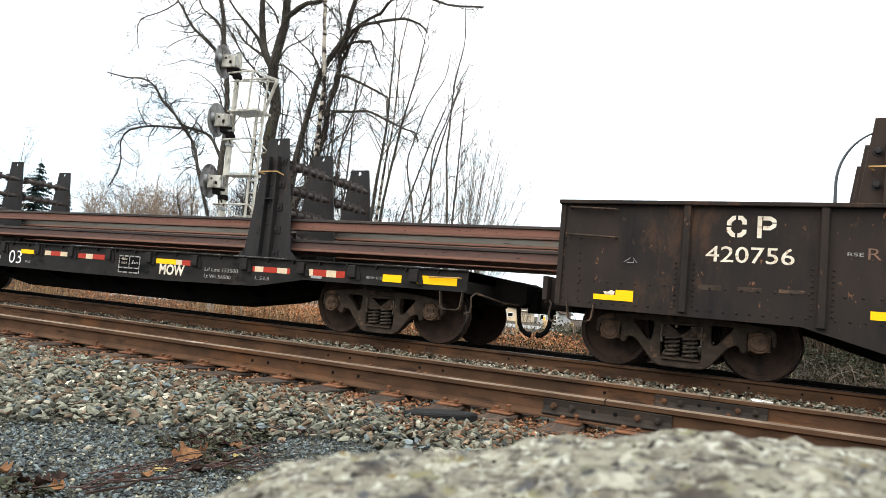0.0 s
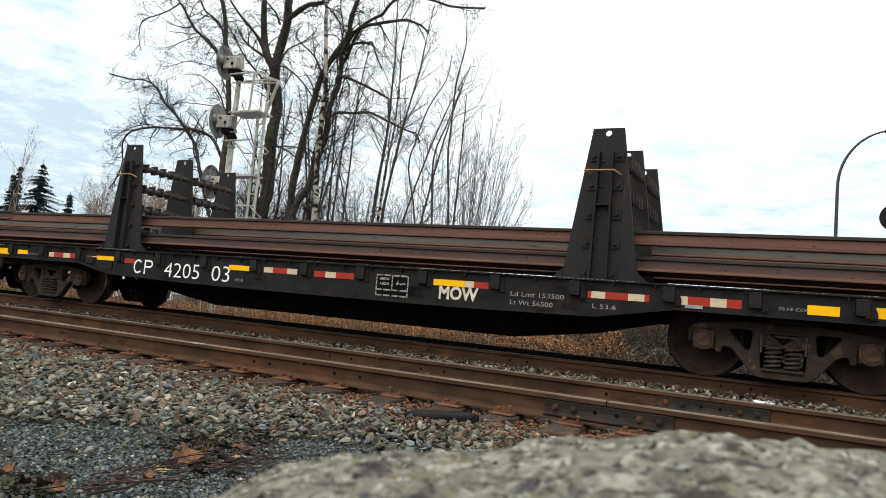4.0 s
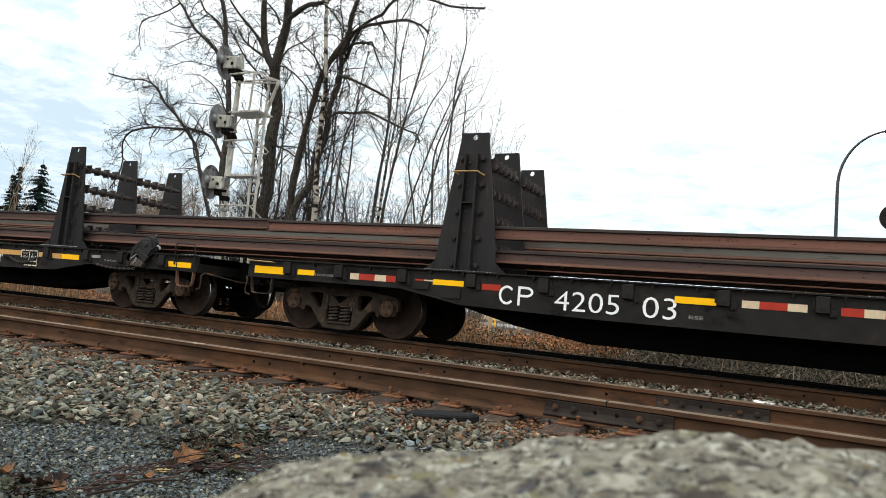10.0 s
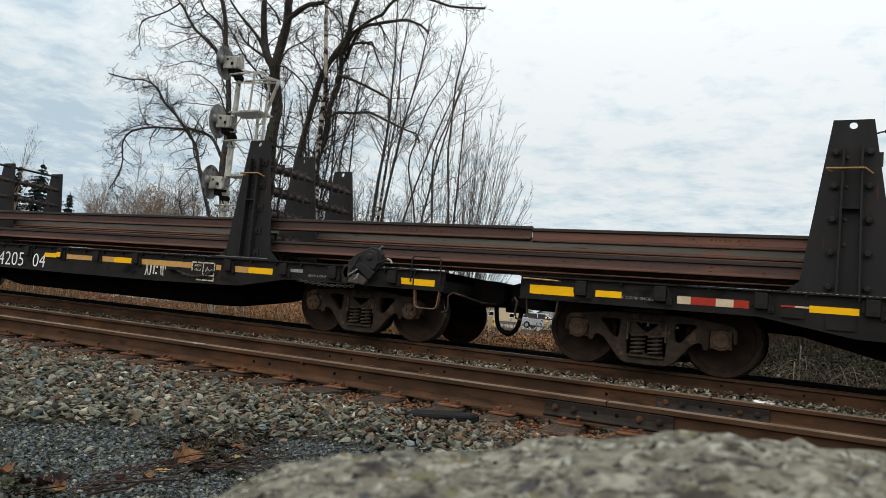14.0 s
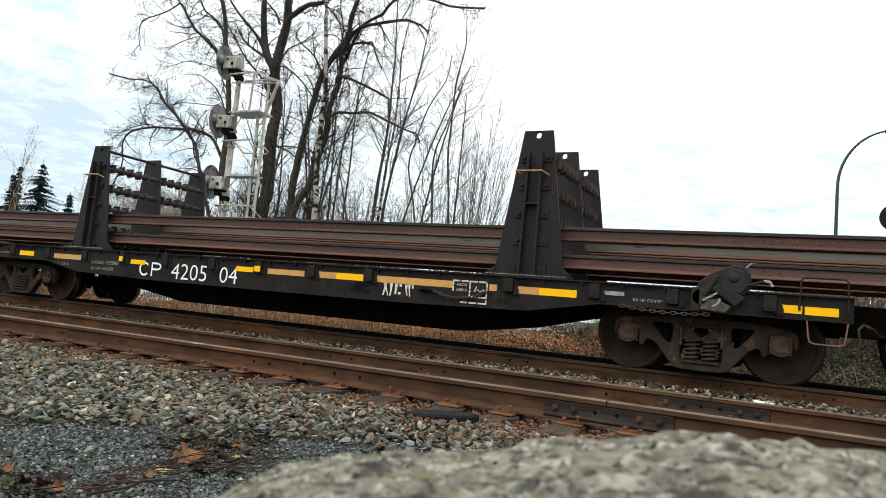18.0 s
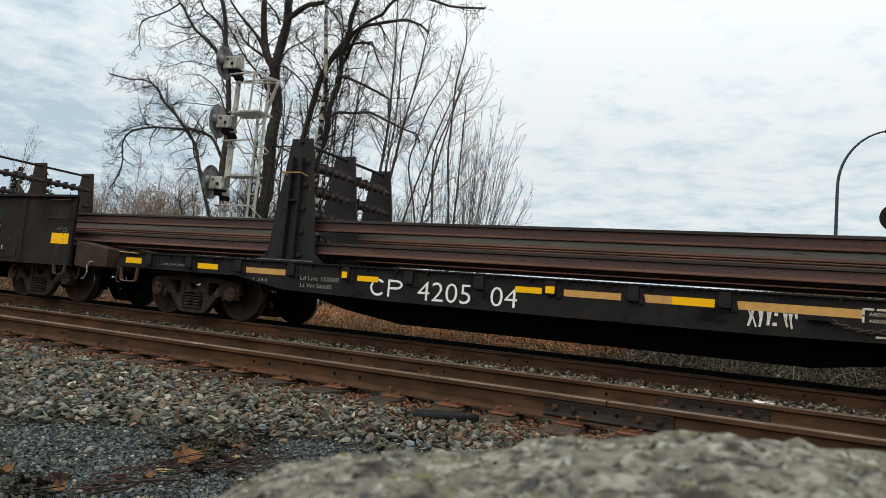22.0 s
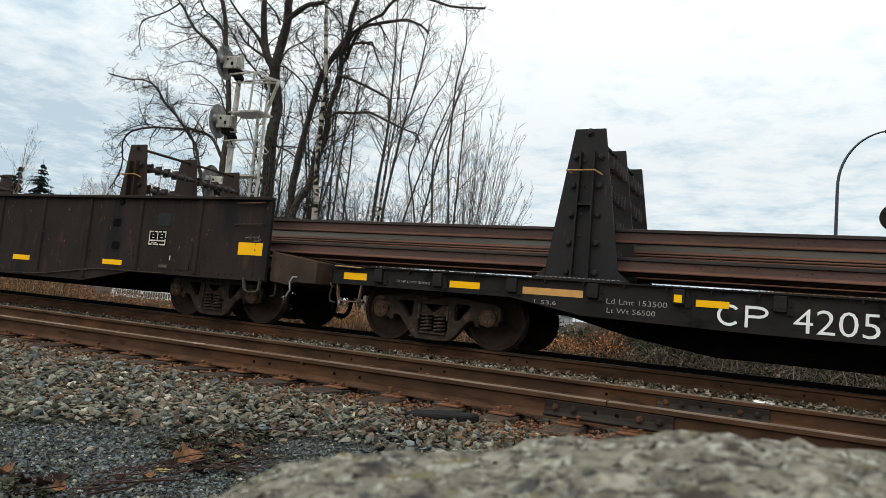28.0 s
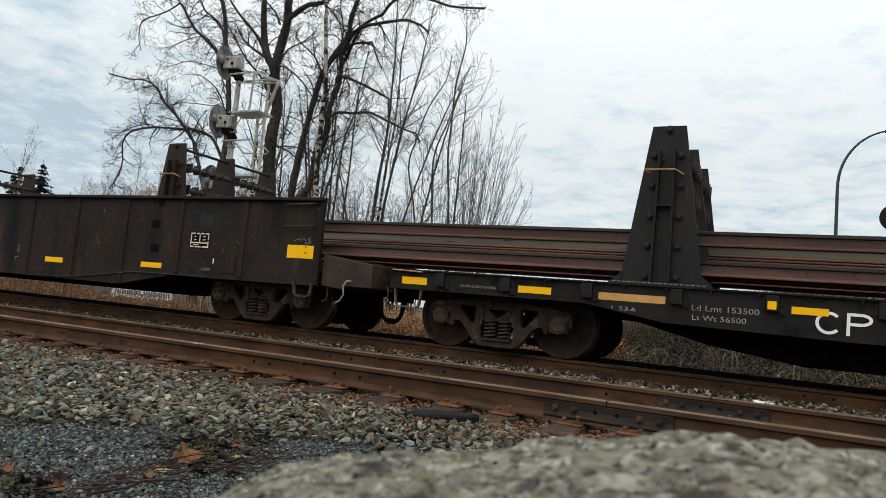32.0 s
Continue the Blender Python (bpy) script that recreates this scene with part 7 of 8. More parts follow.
    arm(t, 20, 0.145, [(-16.55, -0.4), (-16.31, 3.55), (-15.83, 4.70), (-15.66, 5.53), (-15.32, 6.56), (-15.18, 7.60), (-15.00, 8.53), (-14.90, 9.51)], GNARLED)
    arm(t, 20, 0.068, [(-15.02, 9.0), (-14.90, 9.6), (-14.22, 10.52), (-13.51, 10.96), (-12.89, 11.24), (-12.01, 11.39), (-10.88, 11.0), (-10.01, 10.7), (-9.4, 10.6)], GNARLED)
    arm(t, 20, 0.058, [(-15.06, 8.5), (-14.82, 8.68), (-14.17, 8.47), (-13.59, 8.19), (-12.97, 7.89), (-12.66, 7.53), (-12.65, 7.07)], GNARLED)
    arm(t, 20, 0.058, [(-15.32, 7.1), (-14.8, 7.31), (-14.2, 7.34), (-13.48, 7.31), (-12.63, 6.93), (-12.05, 6.69), (-11.59, 6.52), (-11.43, 6.21)], GNARLED)
    arm(t, 20, 0.055, [(-15.0, 9.4), (-14.58, 9.9), (-14.03, 9.95), (-13.54, 9.76), (-13.32, 9.33), (-13.18, 8.87)], GNARLED)
    arm(t, 20, 0.075, [(-15.02, 9.5), (-14.3, 10.21), (-13.68, 10.42), (-12.82, 10.55), (-12.31, 10.5), (-11.78, 10.3), (-11.41, 9.96)], GNARLED)
    arm(t, 20, 0.045, [(-15.68, 8.79), (-16.06, 9.35), (-16.51, 9.82), (-16.97, 10.3), (-17.2, 10.9)], GNARLED)
    arm(t, 20, 0.04, [(-15.1, 9.6), (-15.2, 10.6), (-15.5, 11.6)], GNARLED)
    arm(t, 20, 0.035, [(-15.66, 5.53), (-15.2, 6.1), (-14.5, 6.6), (-14.1, 7.0)], GNARLED)
    t.done("leaning bare tree with two dark trunks and long arching limbs", "bark", "twig")

    t = Tree(104)
    arm(t, 18, 0.102, [(-13.82, -0.4), (-13.88, 3.38), (-13.98, 4.86), (-14.0, 6.36), (-13.96, 7.69), (-14.14, 9.04), (-14.32, 10.61), (-14.37, 11.41)], SLIM)
    t.done("slim silver birch with flaking white bark", "birch", "twig")

    for seed, y, r0, bark, pts in (
            (105, 19.0, 0.062, "bark", [(-12.60, -0.4), (-12.33, 3.3), (-12.21, 4.7), (-12.12, 5.8), (-12.07, 6.85), (-12.04, 7.9), (-12.06, 8.85), (-12.10, 9.8), (-12.19, 11.6)]),
            (106, 19.3, 0.055, "birch", [(-12.62, -0.4), (-12.30, 3.35), (-12.23, 4.6), (-12.08, 5.7), (-12.02, 6.55), (-11.99, 8.4), (-11.97, 9.05), (-11.79, 10.5), (-11.72, 11.3)]),
            (107, 18.7, 0.055, "bark", [(-12.10, -0.4), (-11.75, 3.3), (-11.66, 4.3), (-11.39, 6.1), (-11.22, 6.8), (-10.90, 8.1), (-10.81, 8.7), (-10.57, 10.3)]),
            (110, 18.2, 0.036, "bark", [(-9.0, -0.4), (-9.17, 3.3), (-9.35, 5.2), (-9.36, 6.1), (-9.29, 7.45), (-9.11, 8.5), (-9.10, 9.1), (-9.18, 9.8)]),
            (112, 18.4, 0.036, "bark", [(-9.6, -0.4), (-9.80, 3.3), (-9.95, 4.85), (-9.88, 5.6), (-9.64, 6.2), (-9.45, 6.8), (-9.2, 7.6)]),
            (108, 20.0, 0.045, "bark", [(-14.5, -0.4), (-14.57, 3.4), (-14.59, 4.5), (-14.50, 6.3), (-14.23, 7.0), (-13.91, 7.9), (-13.65, 8.75)]),
            (109, 20.0, 0.040, "bark", [(-14.15, -0.4), (-14.16, 3.4), (-14.09, 5.5), (-14.10, 7.1), (-13.96, 8.4), (-13.8, 9.6)]),
            (113, 19.5, 0.032, "bark", [(-10.8, -0.4), (-10.98, 3.4), (-11.45, 5.2), (-11.27, 6.1), (-10.87, 7.2), (-10.34, 8.1), (-10.21, 8.9)])):
        t = Tree(seed, 0.0040)
        t.grow(limb(y, pts, t.r, 0.05), r0, 0.012, 0, start=0.30, **(SLIM if seed < 110 else SPARSE))
        if seed == 110:
            for side in ([(-9.33, 6.3), (-9.06, 6.45), (-8.54, 6.7), (-8.27, 7.1), (-8.08, 7.8)], [(-9.33, 6.9), (-9.04, 7.2), (-8.69, 7.4), (-8.52, 8.3)], [(-9.46, 5.7), (-9.03, 6.1), (-8.60, 6.5), (-8.14, 6.9)]):
                t.grow(limb(y, side, t.r, 0.2), 0.013, 0.005, 1, start=0.2, **SLIM)
        t.done("slim bare young tree with pale flaking bark" if bark == "birch" else "slim bare young tree", bark, "paletwig")
    for seed, y, x, h in ((120, 23, -16.9, 11), (121, 24, -14.9, 11), (122, 25, -19.4, 11), (123, 25, -23.0, 8.5), (124, 23, -13.3, 10.5), (125, 23, -11.4, 9), (126, 26, -17.6, 9), (127, 22.5, -17.9, 10), (128, 23, -20.4, 9.5), (129, 22, -19.0, 9), (130, 24, -18.4, 10.5), (180, 25, -23.6, 10), (181, 24, -22.2, 11), (182, 25, -21.4, 12), (183, 24.5, -20.2, 11.5), (184, 26, -21.6, 11), (185, 25.5, -19.8, 12), (186, 24, -19.0, 12)):
        t = Tree(seed)
        t.grow(t.path((x, y, -0.4), (0.03, 0, 1), h, 0.06, 0.02, 7), 0.06, 0.015, 0, start=0.2, spread=(25, 60), ratio=(1.6, 0.8), counts=(3.2, 3.0), rise=0.02, wob=0.14)
        t.done("slim bare young tree farther back", "bark", "twig")

    # low twiggy thicket under the trees, then the pale upright shrubs
    for seed, y, x, n, h, lean in ((165, 22, -22.6, 14, 4.0, 0.22), (166, 21.5, -21.0, 14, 4.2, 0.22), (167, 22, -19.0, 14, 4.4, 0.22), (168, 21.5, -17.4, 14, 4.3, 0.22), (169, 22, -15.9, 14, 4.2, 0.22), (170, 22, -14.4, 12, 4.1, 0.22), (171, 21, -13.0, 10, 4.0, 0.22), (141, 21, -15.0, 15, 4.6, 0.22), (142, 22, -17.0, 15, 4.8, 0.22), (143, 22, -13.6, 10, 4.4, 0.2), (148, 20, -18.3, 22, 5.6, 0.2), (158, 24, -16.0, 20, 6.2, 0.18), (159, 24, -20.0, 20, 6.4, 0.18), (160, 25, -22.5, 17, 6.0, 0.18), (161, 19, -19.6, 13, 5.0, 0.2), (150, 23, -18.0, 20, 6.0, 0.2), (140, 22, -21.8, 15, 5.0, 0.2), (149, 21, -19.6, 17, 5.0, 0.2), (144, 22, -20.5, 13, 4.6, 0.25), (162, 27, -22.0, 18, 6.6, 0.18), (163, 27, -19.0, 18, 6.4, 0.18), (164, 27, -16.0, 15, 6.0, 0.18), (145, 19, -10.8, 8, 3.9, 0.15), (146, 20, -12.2, 8, 4.0, 0.15)):
        t = Tree(seed, 0.0045)
        r = t.r
        for k in range(n):
            d = Vector((r.gauss(0, lean), r.gauss(0, lean), 1.0))
            t.grow(t.path((x + r.uniform(-0.3, 0.3), y + r.uniform(-0.4, 0.4), -0.3), d, h * r.uniform(0.6, 1.05) + 0.3, 0.018, 0.012, 9), 0.017, 0.005, 0, spread=(25, 60), ratio=(1.0, 0.5), counts=(2.9, 3.4), rise=0.03, start=0.3, wob=0.14)
        t.done("dark twiggy bare thicket under the trees", "bark", "twig", "bare shrubs behind the train")
    # straight pale shoots that fan out of one stool: the foot, then the tips (x, z)
    for seed, y, foot, tips in (
            (151, 17.0, -7.85, [(-7.79, 6.2), (-7.61, 6.25), (-7.32, 6.45), (-7.11, 6.35), (-6.83, 5.9), (-6.50, 5.4), (-7.82, 5.6), (-7.92, 5.2), (-7.2, 5.0)]),
            (152, 16.9, -7.80, [(-6.31, 4.45), (-6.47, 4.1), (-6.58, 3.75), (-6.82, 4.75), (-6.71, 5.05), (-6.95, 4.4), (-7.05, 5.4)]),
            (153, 16.8, -7.75, [(-6.43, 3.7), (-6.18, 3.7), (-6.04, 3.3), (-6.31, 3.5), (-6.53, 3.6), (-6.7, 3.9)]),
            (154, 17.2, -8.15, [(-8.39, 6.2), (-8.16, 5.95), (-8.19, 5.55), (-8.52, 5.4), (-7.90, 5.55), (-7.97, 5.05), (-8.3, 4.6), (-8.05, 5.75)]),
            (155, 17.1, -9.40, [(-10.30, 4.6), (-10.09, 4.45), (-9.86, 4.05), (-9.37, 5.4), (-9.38, 5.0), (-9.05, 4.9), (-9.74, 4.6), (-9.95, 5.1)]),
            (156, 17.3, -8.80, [(-9.21, 5.6), (-8.92, 5.4), (-8.64, 5.25), (-8.89, 5.95), (-9.02, 4.6), (-8.75, 4.9), (-8.5, 5.7)]),
            (157, 17.0, -7.95, [(-8.08, 5.7), (-7.81, 5.45), (-7.62, 5.2), (-7.49, 5.65), (-7.30, 5.35), (-7.07, 5.2), (-7.7, 4.7)])):
        t = Tree(seed, 0.0036, 0.008)
        r = t.r
        for x, z in tips + [(a + r.gauss(0, 0.12), b - r.uniform(0.2, 1.4)) for a, b in tips]:
            base = Vector((foot + (x - foot) * 0.12 + r.uniform(-0.06, 0.06), y + r.uniform(-0.3, 0.3), -0.3))
            tip = Vector((x, y + r.uniform(-0.5, 0.5), z))
            bow = Vector((-(x - foot) * 0.10, 0, 0))
            pts = [base.lerp(tip, k / 9) + bow * math.sin(math.pi * k / 9) + Vector((r.gauss(0, 0.008), 0, 0)) for k in range(10)]
            t.grow(pts, 0.0125, 0.0036, 0, spread=(14, 34), ratio=(0.55, 0.2), counts=(1.9, 1.6), rise=0.05, start=0.35, wob=0.05)
        t.done("many-stemmed bare shrub with thin upright shoots", "bark", "paletwig", "bare shrubs behind the train")


old_trees()


def far_trees():
    """Distant winter trees: grown once in four shapes and set out along the skyline."""
    kinds = []
    for seed, n, counts in ((131, 4, (2.8, 3.0, 2.1)), (132, 4, (2.8, 3.0, 2.1)), (133, 4, (2.8, 3.0, 2.1)), (134, 4, (1.5, 1.5))):
        t = Tree(seed, 0.010)
        r = t.r
        for k in range(n):
            d = Vector((r.gauss(0, 0.18), r.gauss(0, 0.18), 1))
            t.grow(t.path((r.uniform(-0.6, 0.6), r.uniform(-0.6, 0.6), -0.3), d, r.uniform(6.5, 10), 0.06, 0.02, 7), 0.05, 0.012, 0, spread=(20, 55), ratio=(1.9, 0.95, 0.55), counts=counts, rise=0.05, start=0.1, wob=0.12)
        kinds.append(t.done("distant bare winter tree", "hedge", "hedge", "distant bare trees", pose(0, 300, 0)))
    t = Tree(135, 0.005)
    for k in range(3):
        t.grow(t.path((0.5 * k - 0.5, 0.3 * k, -0.3), (0.10 * k - 0.08, 0, 1), (8.6, 7.4, 8.0)[k], 0.05, 0.02, 8), 0.045, 0.010, 0, spread=(15, 45), ratio=(2.2, 0.9, 0.45), counts=(1.8, 2.2, 1.8), rise=0.07, start=0.25, wob=0.10)
    tall = t.done("tall slender distant bare tree", "hedge", "hedge", "distant bare trees", pose(-153.5, 90, -0.3))
    tall.scale = (3.5, 3.5, 3.75)
    r = random.Random(140)
    spots = [(-93, 70, 1.8), (-85, 70, 1.9), (-81, 69, 1.65), (-77, 70, 1.7), (-98, 74, 1.5), (-73, 66, 1.5), (-68, 70, 1.5), (-95, 73, 1.6), (-91, 68, 1.6), (-87, 73, 1.75), (-83, 72, 1.6), (-79, 73, 1.8), (-75, 69, 1.7), (-93, 75, 1.7), (-89, 71, 1.9), (-86, 76, 1.8), (-82, 68, 1.75), (-103, 82, 1.6), (-110, 80, 0.85), (-118, 84, 0.75), (-127, 88, 0.7), (-136, 90, 0.6)]
    for k, (x, y, s) in enumerate(spots):
        ob = copy_thing(kinds[k % 3], pose(x + r.uniform(-1, 1), y, -0.3, rz=r.uniform(0, 360)))
        ob.scale = (s * 1.06, s * 1.06, s * 1.06)
    for x in range(-44, 40, 7):
        ob = copy_thing(kinds[3], pose(x + r.uniform(-2, 2), 78 + r.uniform(-5, 8), -0.6, rz=r.uniform(0, 360)))
        s = r.uniform(0.42, 0.62)
        ob.scale = (s * 1.5, s * 1.5, s)
    for o in kinds:
        o.matrix_basis = pose(-170 + 40 * kinds.index(o), 150, -0.3)


far_trees()


def conifer(x, y, h, seed, spread, tiers):
    """Whorls of drooping boughs that lift at their tips, hung with needle sprays, thinning towards a bare leader."""
    r = random.Random(seed)
    t = thing("conifer", "dark green distant conifer with drooping boughs", "tree", pose(x, y, -0.3), "distant conifers")
    part("trunk", Geo().tube([(0, 0, 0), (0, 0, h * 0.9), (0, 0, h * 1.05)], [h * 0.014, 0.10, 0.03], 6), M["twig"], t)
    g = Geo()
    for k in range(tiers):
        f = 0.12 + 0.90 * (k + r.uniform(-0.3, 0.3)) / tiers
        reach = spread * h * min(1.0, (1.02 - f) * 1.9) ** 0.80
        for q in range(6 if f < 0.9 else 4):
            a = r.uniform(0, 6.283)
            ln = max(0.35, reach * r.uniform(0.45, 1.1))
            d, side = Vector((math.cos(a), math.sin(a), 0)), Vector((-math.sin(a), math.cos(a), 0))
            n = max(4, int(ln * 2.6))
            for j in range(n):
                u = (j + 0.6) / n
                p = Vector((0, 0, h * f)) + d * ln * u + Vector((0, 0, ln * (0.10 * u - 0.42 * u * u + 0.18 * u ** 4)))
                for w in range(5):
                    e = p + d * r.uniform(0.1, 0.7) * (1.2 - u) + side * r.uniform(-1, 1) * (0.35 + 0.75 * (1 - u)) + Vector((0, 0, -r.uniform(0.05, 0.95) * (1.15 - 0.6 * u)))
                    c = (p + e) * 0.5 + side * r.uniform(-0.28, 0.28)
                    g.add([p + Vector((0, 0, 0.16)), p - side * 0.20, c, e], [(0, 1, 3), (0, 2, 3), (1, 2, 3), (0, 1, 2)])
    part("foliage", g, M["conifer"], t)


for k, (x, y, h, spread, tiers) in enumerate(((-171.3, 110, 28.5, 0.31, 34), (-180.3, 110, 27.6, 0.11, 40), (-159.0, 110, 20.8, 0.17, 28), (-191, 115, 27.0, 0.16, 32))):
    conifer(x, y, h, 150 + k, spread, tiers)

# ---- railway signal ----


def signal(x, y, heads, label, with_ladder):
    t = thing("railway_signal", label, "railway signal", pose(x, y, -0.15), "railway signals")
    top = heads[0] + 0.2
    mast = [(0.13, 0.0), (0.13, 0.06), (0.082, 0.08), (0.082, 3.22), (0.096, 3.23), (0.096, 3.30), (0.078, 3.31), (0.076, 4.80), (0.090, 4.81), (0.090, 4.88), (0.066, 4.90), (0.064, top)]
    part("mast", Geo().lathe([(r, min(z, top)) for r, z in mast] if with_ladder else [(0.09, 0.0), (0.08, top)], (0, 0, 0), "z", 16), M["alum"], t, "cream-grey painted steel mast with grime")
    part("base", Geo().box(-0.35, 0.35, -0.35, 0.35, -0.2, 0.05), M["concrete"], t, bevel=0.02)
    for z in heads:
        d = part("target_disc", Geo().lathe([(0.0, -0.50), (0.10, -0.50), (0.40, -0.45), (0.425, -0.445), (0.43, -0.425), (0.415, -0.42), (0.0, -0.46)], (0, 0, z), "x", 36, cap=False), M["disc"] if with_ladder else M["black"], t, "weathered round signal backing disc", at=pose(0, 0, 0, rz=15 if with_ladder else 70))
        case = M["alum"] if with_ladder else M["black"]
        part("lamp_case", Geo().box(-0.36, -0.02, -0.16, 0.16, z - 0.19, z + 0.13).box(-0.385, -0.36, -0.175, 0.175, z - 0.205, z + 0.145).box(-0.02, 0.012, -0.15, 0.15, z - 0.17, z + 0.11), case, d, "silver-grey lamp case" if with_ladder else "", bevel=0.018)
        part("case_hinge", Geo().lathe([(0.022, z - 0.16), (0.022, z + 0.10)], (0.02, -0.165, 0), "z", 8), M["galv"], d)
        part("case_latch", Geo().box(-0.17, -0.12, -0.19, -0.155, z - 0.10, z - 0.03).box(-0.30, -0.26, -0.185, -0.155, z + 0.02, z + 0.06), M["under"], d)
        part("back_cap", Geo().lathe([(0.11, -0.46), (0.10, -0.42), (0.06, -0.375), (0.0, -0.375)], (0, -0.20, z + 0.03), "x", 14, cap=False), M["galv"], d)
        part("hinge_arm", Geo().box(-0.27, 0.06, -0.10, 0.10, z - 0.255, z - 0.19).box(-0.24, -0.10, -0.13, 0.13, z - 0.33, z - 0.25).lathe([(0.09, z - 0.46), (0.12, z - 0.44), (0.12, z - 0.36), (0.08, z - 0.33), (0.07, z - 0.2)], (0, 0, 0), "z", 12), M["under"], d)
        part("cable_loop", Geo().tube([(-0.05, -0.15, z - 0.19), (-0.02, -0.20, z - 0.36), (0.05, -0.14, z - 0.52), (0.07, -0.06, z - 0.62)], 0.016, 6), M["under"], d)
    if not with_ladder:
        return
    lx = 0.88
    for dx in (-0.11, 0.11):
        part("ladder_stile", Geo().box(lx + dx - 0.030, lx + dx + 0.030, -0.016, 0.016, 0.1, 5.25), M["alum"], t, "flat cream-grey ladder stile")
    rung = Geo().lathe([(0.020, -0.12), (0.020, 0.12)], (0, 0, 0), "x", 6).mesh("rung", M["alum"])
    for k in range(17):
        part("rung", rung, None, t, at=pose(lx, 0, 0.35 + 0.29 * k))
    for z, deep in ((5.27, 0.26), (3.70, 0.16)):
        pf = part("platform", Geo().box(0.06, 0.98, -deep - 0.02, -deep, z - 0.045, z).box(0.06, 0.98, deep, deep + 0.02, z - 0.045, z).box(0.06, 0.09, -deep, deep, z - 0.04, z).box(0.95, 0.98, -deep, deep, z - 0.04, z), M["alum"], t, "steel grating platform")
        slat = Geo().box(-0.012, 0.012, -deep, deep, z - 0.035, z - 0.004).mesh("slat", M["galv"])
        for k in range(13):
            part("slat", slat, None, pf, at=pose(0.13 + k * 0.062, 0, 0))
        part("brace", Geo().tube([(0.07, 0, z - 0.30), (0.45, -deep * 0.6, z - 0.05)], 0.016, 5), M["alum"], pf)
    for z in (4.55, 2.93):
        part("ladder_bracket", Geo().tube([(-0.12, -0.19, z), (lx + 0.12, -0.21, z), (lx + 0.34, 0.0, z - 0.26), (lx + 0.10, 0.21, z - 0.26), (0.30, 0.16, z - 0.24), (0.08, 0.10, z - 0.02)], 0.020, 6).tube([(-0.12, -0.19, z), (-0.12, 0.12, z), (0.08, 0.10, z)], 0.020, 6), M["alum"], t)
        part("mast_clamp", Geo().lathe([(0.085, z - 0.14), (0.105, z - 0.13), (0.105, z - 0.06), (0.085, z - 0.05)], (0, 0, 0), "z", 14, cap=False), M["galv"], t)
    part("guard_rail", Geo().tube([(-0.06, -0.26, 6.22), (lx - 0.12, -0.28, 6.22), (lx + 0.44, 0.0, 6.04), (lx - 0.12, 0.28, 6.22), (-0.06, 0.26, 6.22)], 0.024, 6).tube([(lx - 0.16, -0.28, 5.27), (lx - 0.12, -0.28, 6.22)], 0.026, 6).tube([(lx - 0.16, 0.28, 5.27), (lx - 0.12, 0.28, 6.22)], 0.026, 6)
         .tube([(0.06, -0.27, 6.0), (lx + 0.44, 0.0, 6.0)], 0.020, 6), M["alum"], t, "cream-grey guard rail")
    part("ladder_hoop", Geo().tube([(lx + 0.02, 0.0, 5.15), (lx + 0.14, 0.0, 5.30), (lx + 0.42, 0.0, 6.02)], 0.042, 6).tube([(lx - 0.05, 0.0, 5.15), (lx + 0.16, 0.0, 5.22), (lx + 0.05, 0.0, 5.02)], 0.03, 6), M["alum"], t)


signal(-12.74, 12.9, (6.60, 5.08, 3.52), "tall three-head railway signal mast with ladder, seen from behind", True)
signal(2.84, 26.0, (5.03,), "single-head railway signal farther off", False)

# ---- street lamp, fences and the road beyond ----
t = thing("street_lamp", "tall dark street lamp with a curved arm", "street lamp", pose(1.92, 45, -0.55), "")
pts = [(0.05, 0, 0), (0.02, 0, 6.0), (0, 0, 10.0)] + [(2.55 - 2.55 * math.cos(a) ** 1.0, 0, 10.3 + 3.15 * math.sin(a)) for a in np.linspace(0.08, 1.45, 14)]
part("pole", Geo().tube(pts, [0.115, 0.10, 0.09] + [0.085 - 0.003 * i for i in range(14)], 10), M["lamp"], t, smooth=True)
part("lamp_head", Geo().box(2.2, 3.1, -0.16, 0.16, 13.36, 13.50), M["lamp"], t, bevel=0.03)
ob = part("road", Geo().box(-220, 220, 55.0, 74.0, -0.4, -0.27), M["asphalt"])
tagged(ob, "pale worn road beyond the undergrowth", "road", kind="structure")
t = thing("concrete_barrier", "long low pale concrete barrier beside the road", "barrier", pose(0, 26.0, -0.3))
for k in range(16, 22):
    part("barrier_block", Geo().prism([(-0.28, 0), (0.28, 0), (0.12, 0.25), (0.09, 0.42), (-0.09, 0.42), (-0.12, 0.25)], -46 + k * 2.0, -44.05 + k * 2.0, "x"), M["concrete"], t, bevel=0.01)
for k in range(10):
    tagged(part("fence_post", Geo().box(-0.06, 0.06, -0.06, 0.06, 0, 0.95), M["straw"], None, bevel=0.01, at=pose(-15 + k * 0.95, 22.5 + 0.3 * math.sin(k), -0.3)), "short weathered timber post", "post", "timber posts beyond the bank")
t = thing("guard_fence", "white-painted steel guard fence panel low behind the grass", "fence", pose(-26.0, 22.0, -0.3))
for z in (0.30, 0.62, 0.78):
    part("fence_rail", Geo().box(-1.8, 1.9, -0.03, 0.03, z, z + (0.10 if z < 0.5 else 0.04)), M["white"], t, bevel=0.006)
for k in range(24):
    part("fence_bar", Geo().box(-1.78 + k * 0.155, -1.765 + k * 0.155, -0.01, 0.01, 0.34, 0.80), M["white"], t)
for x in (-1.8, 0.05, 1.85):
    part("fence_post", Geo().box(x - 0.04, x + 0.04, -0.04, 0.04, 0, 0.84), M["white"], t)
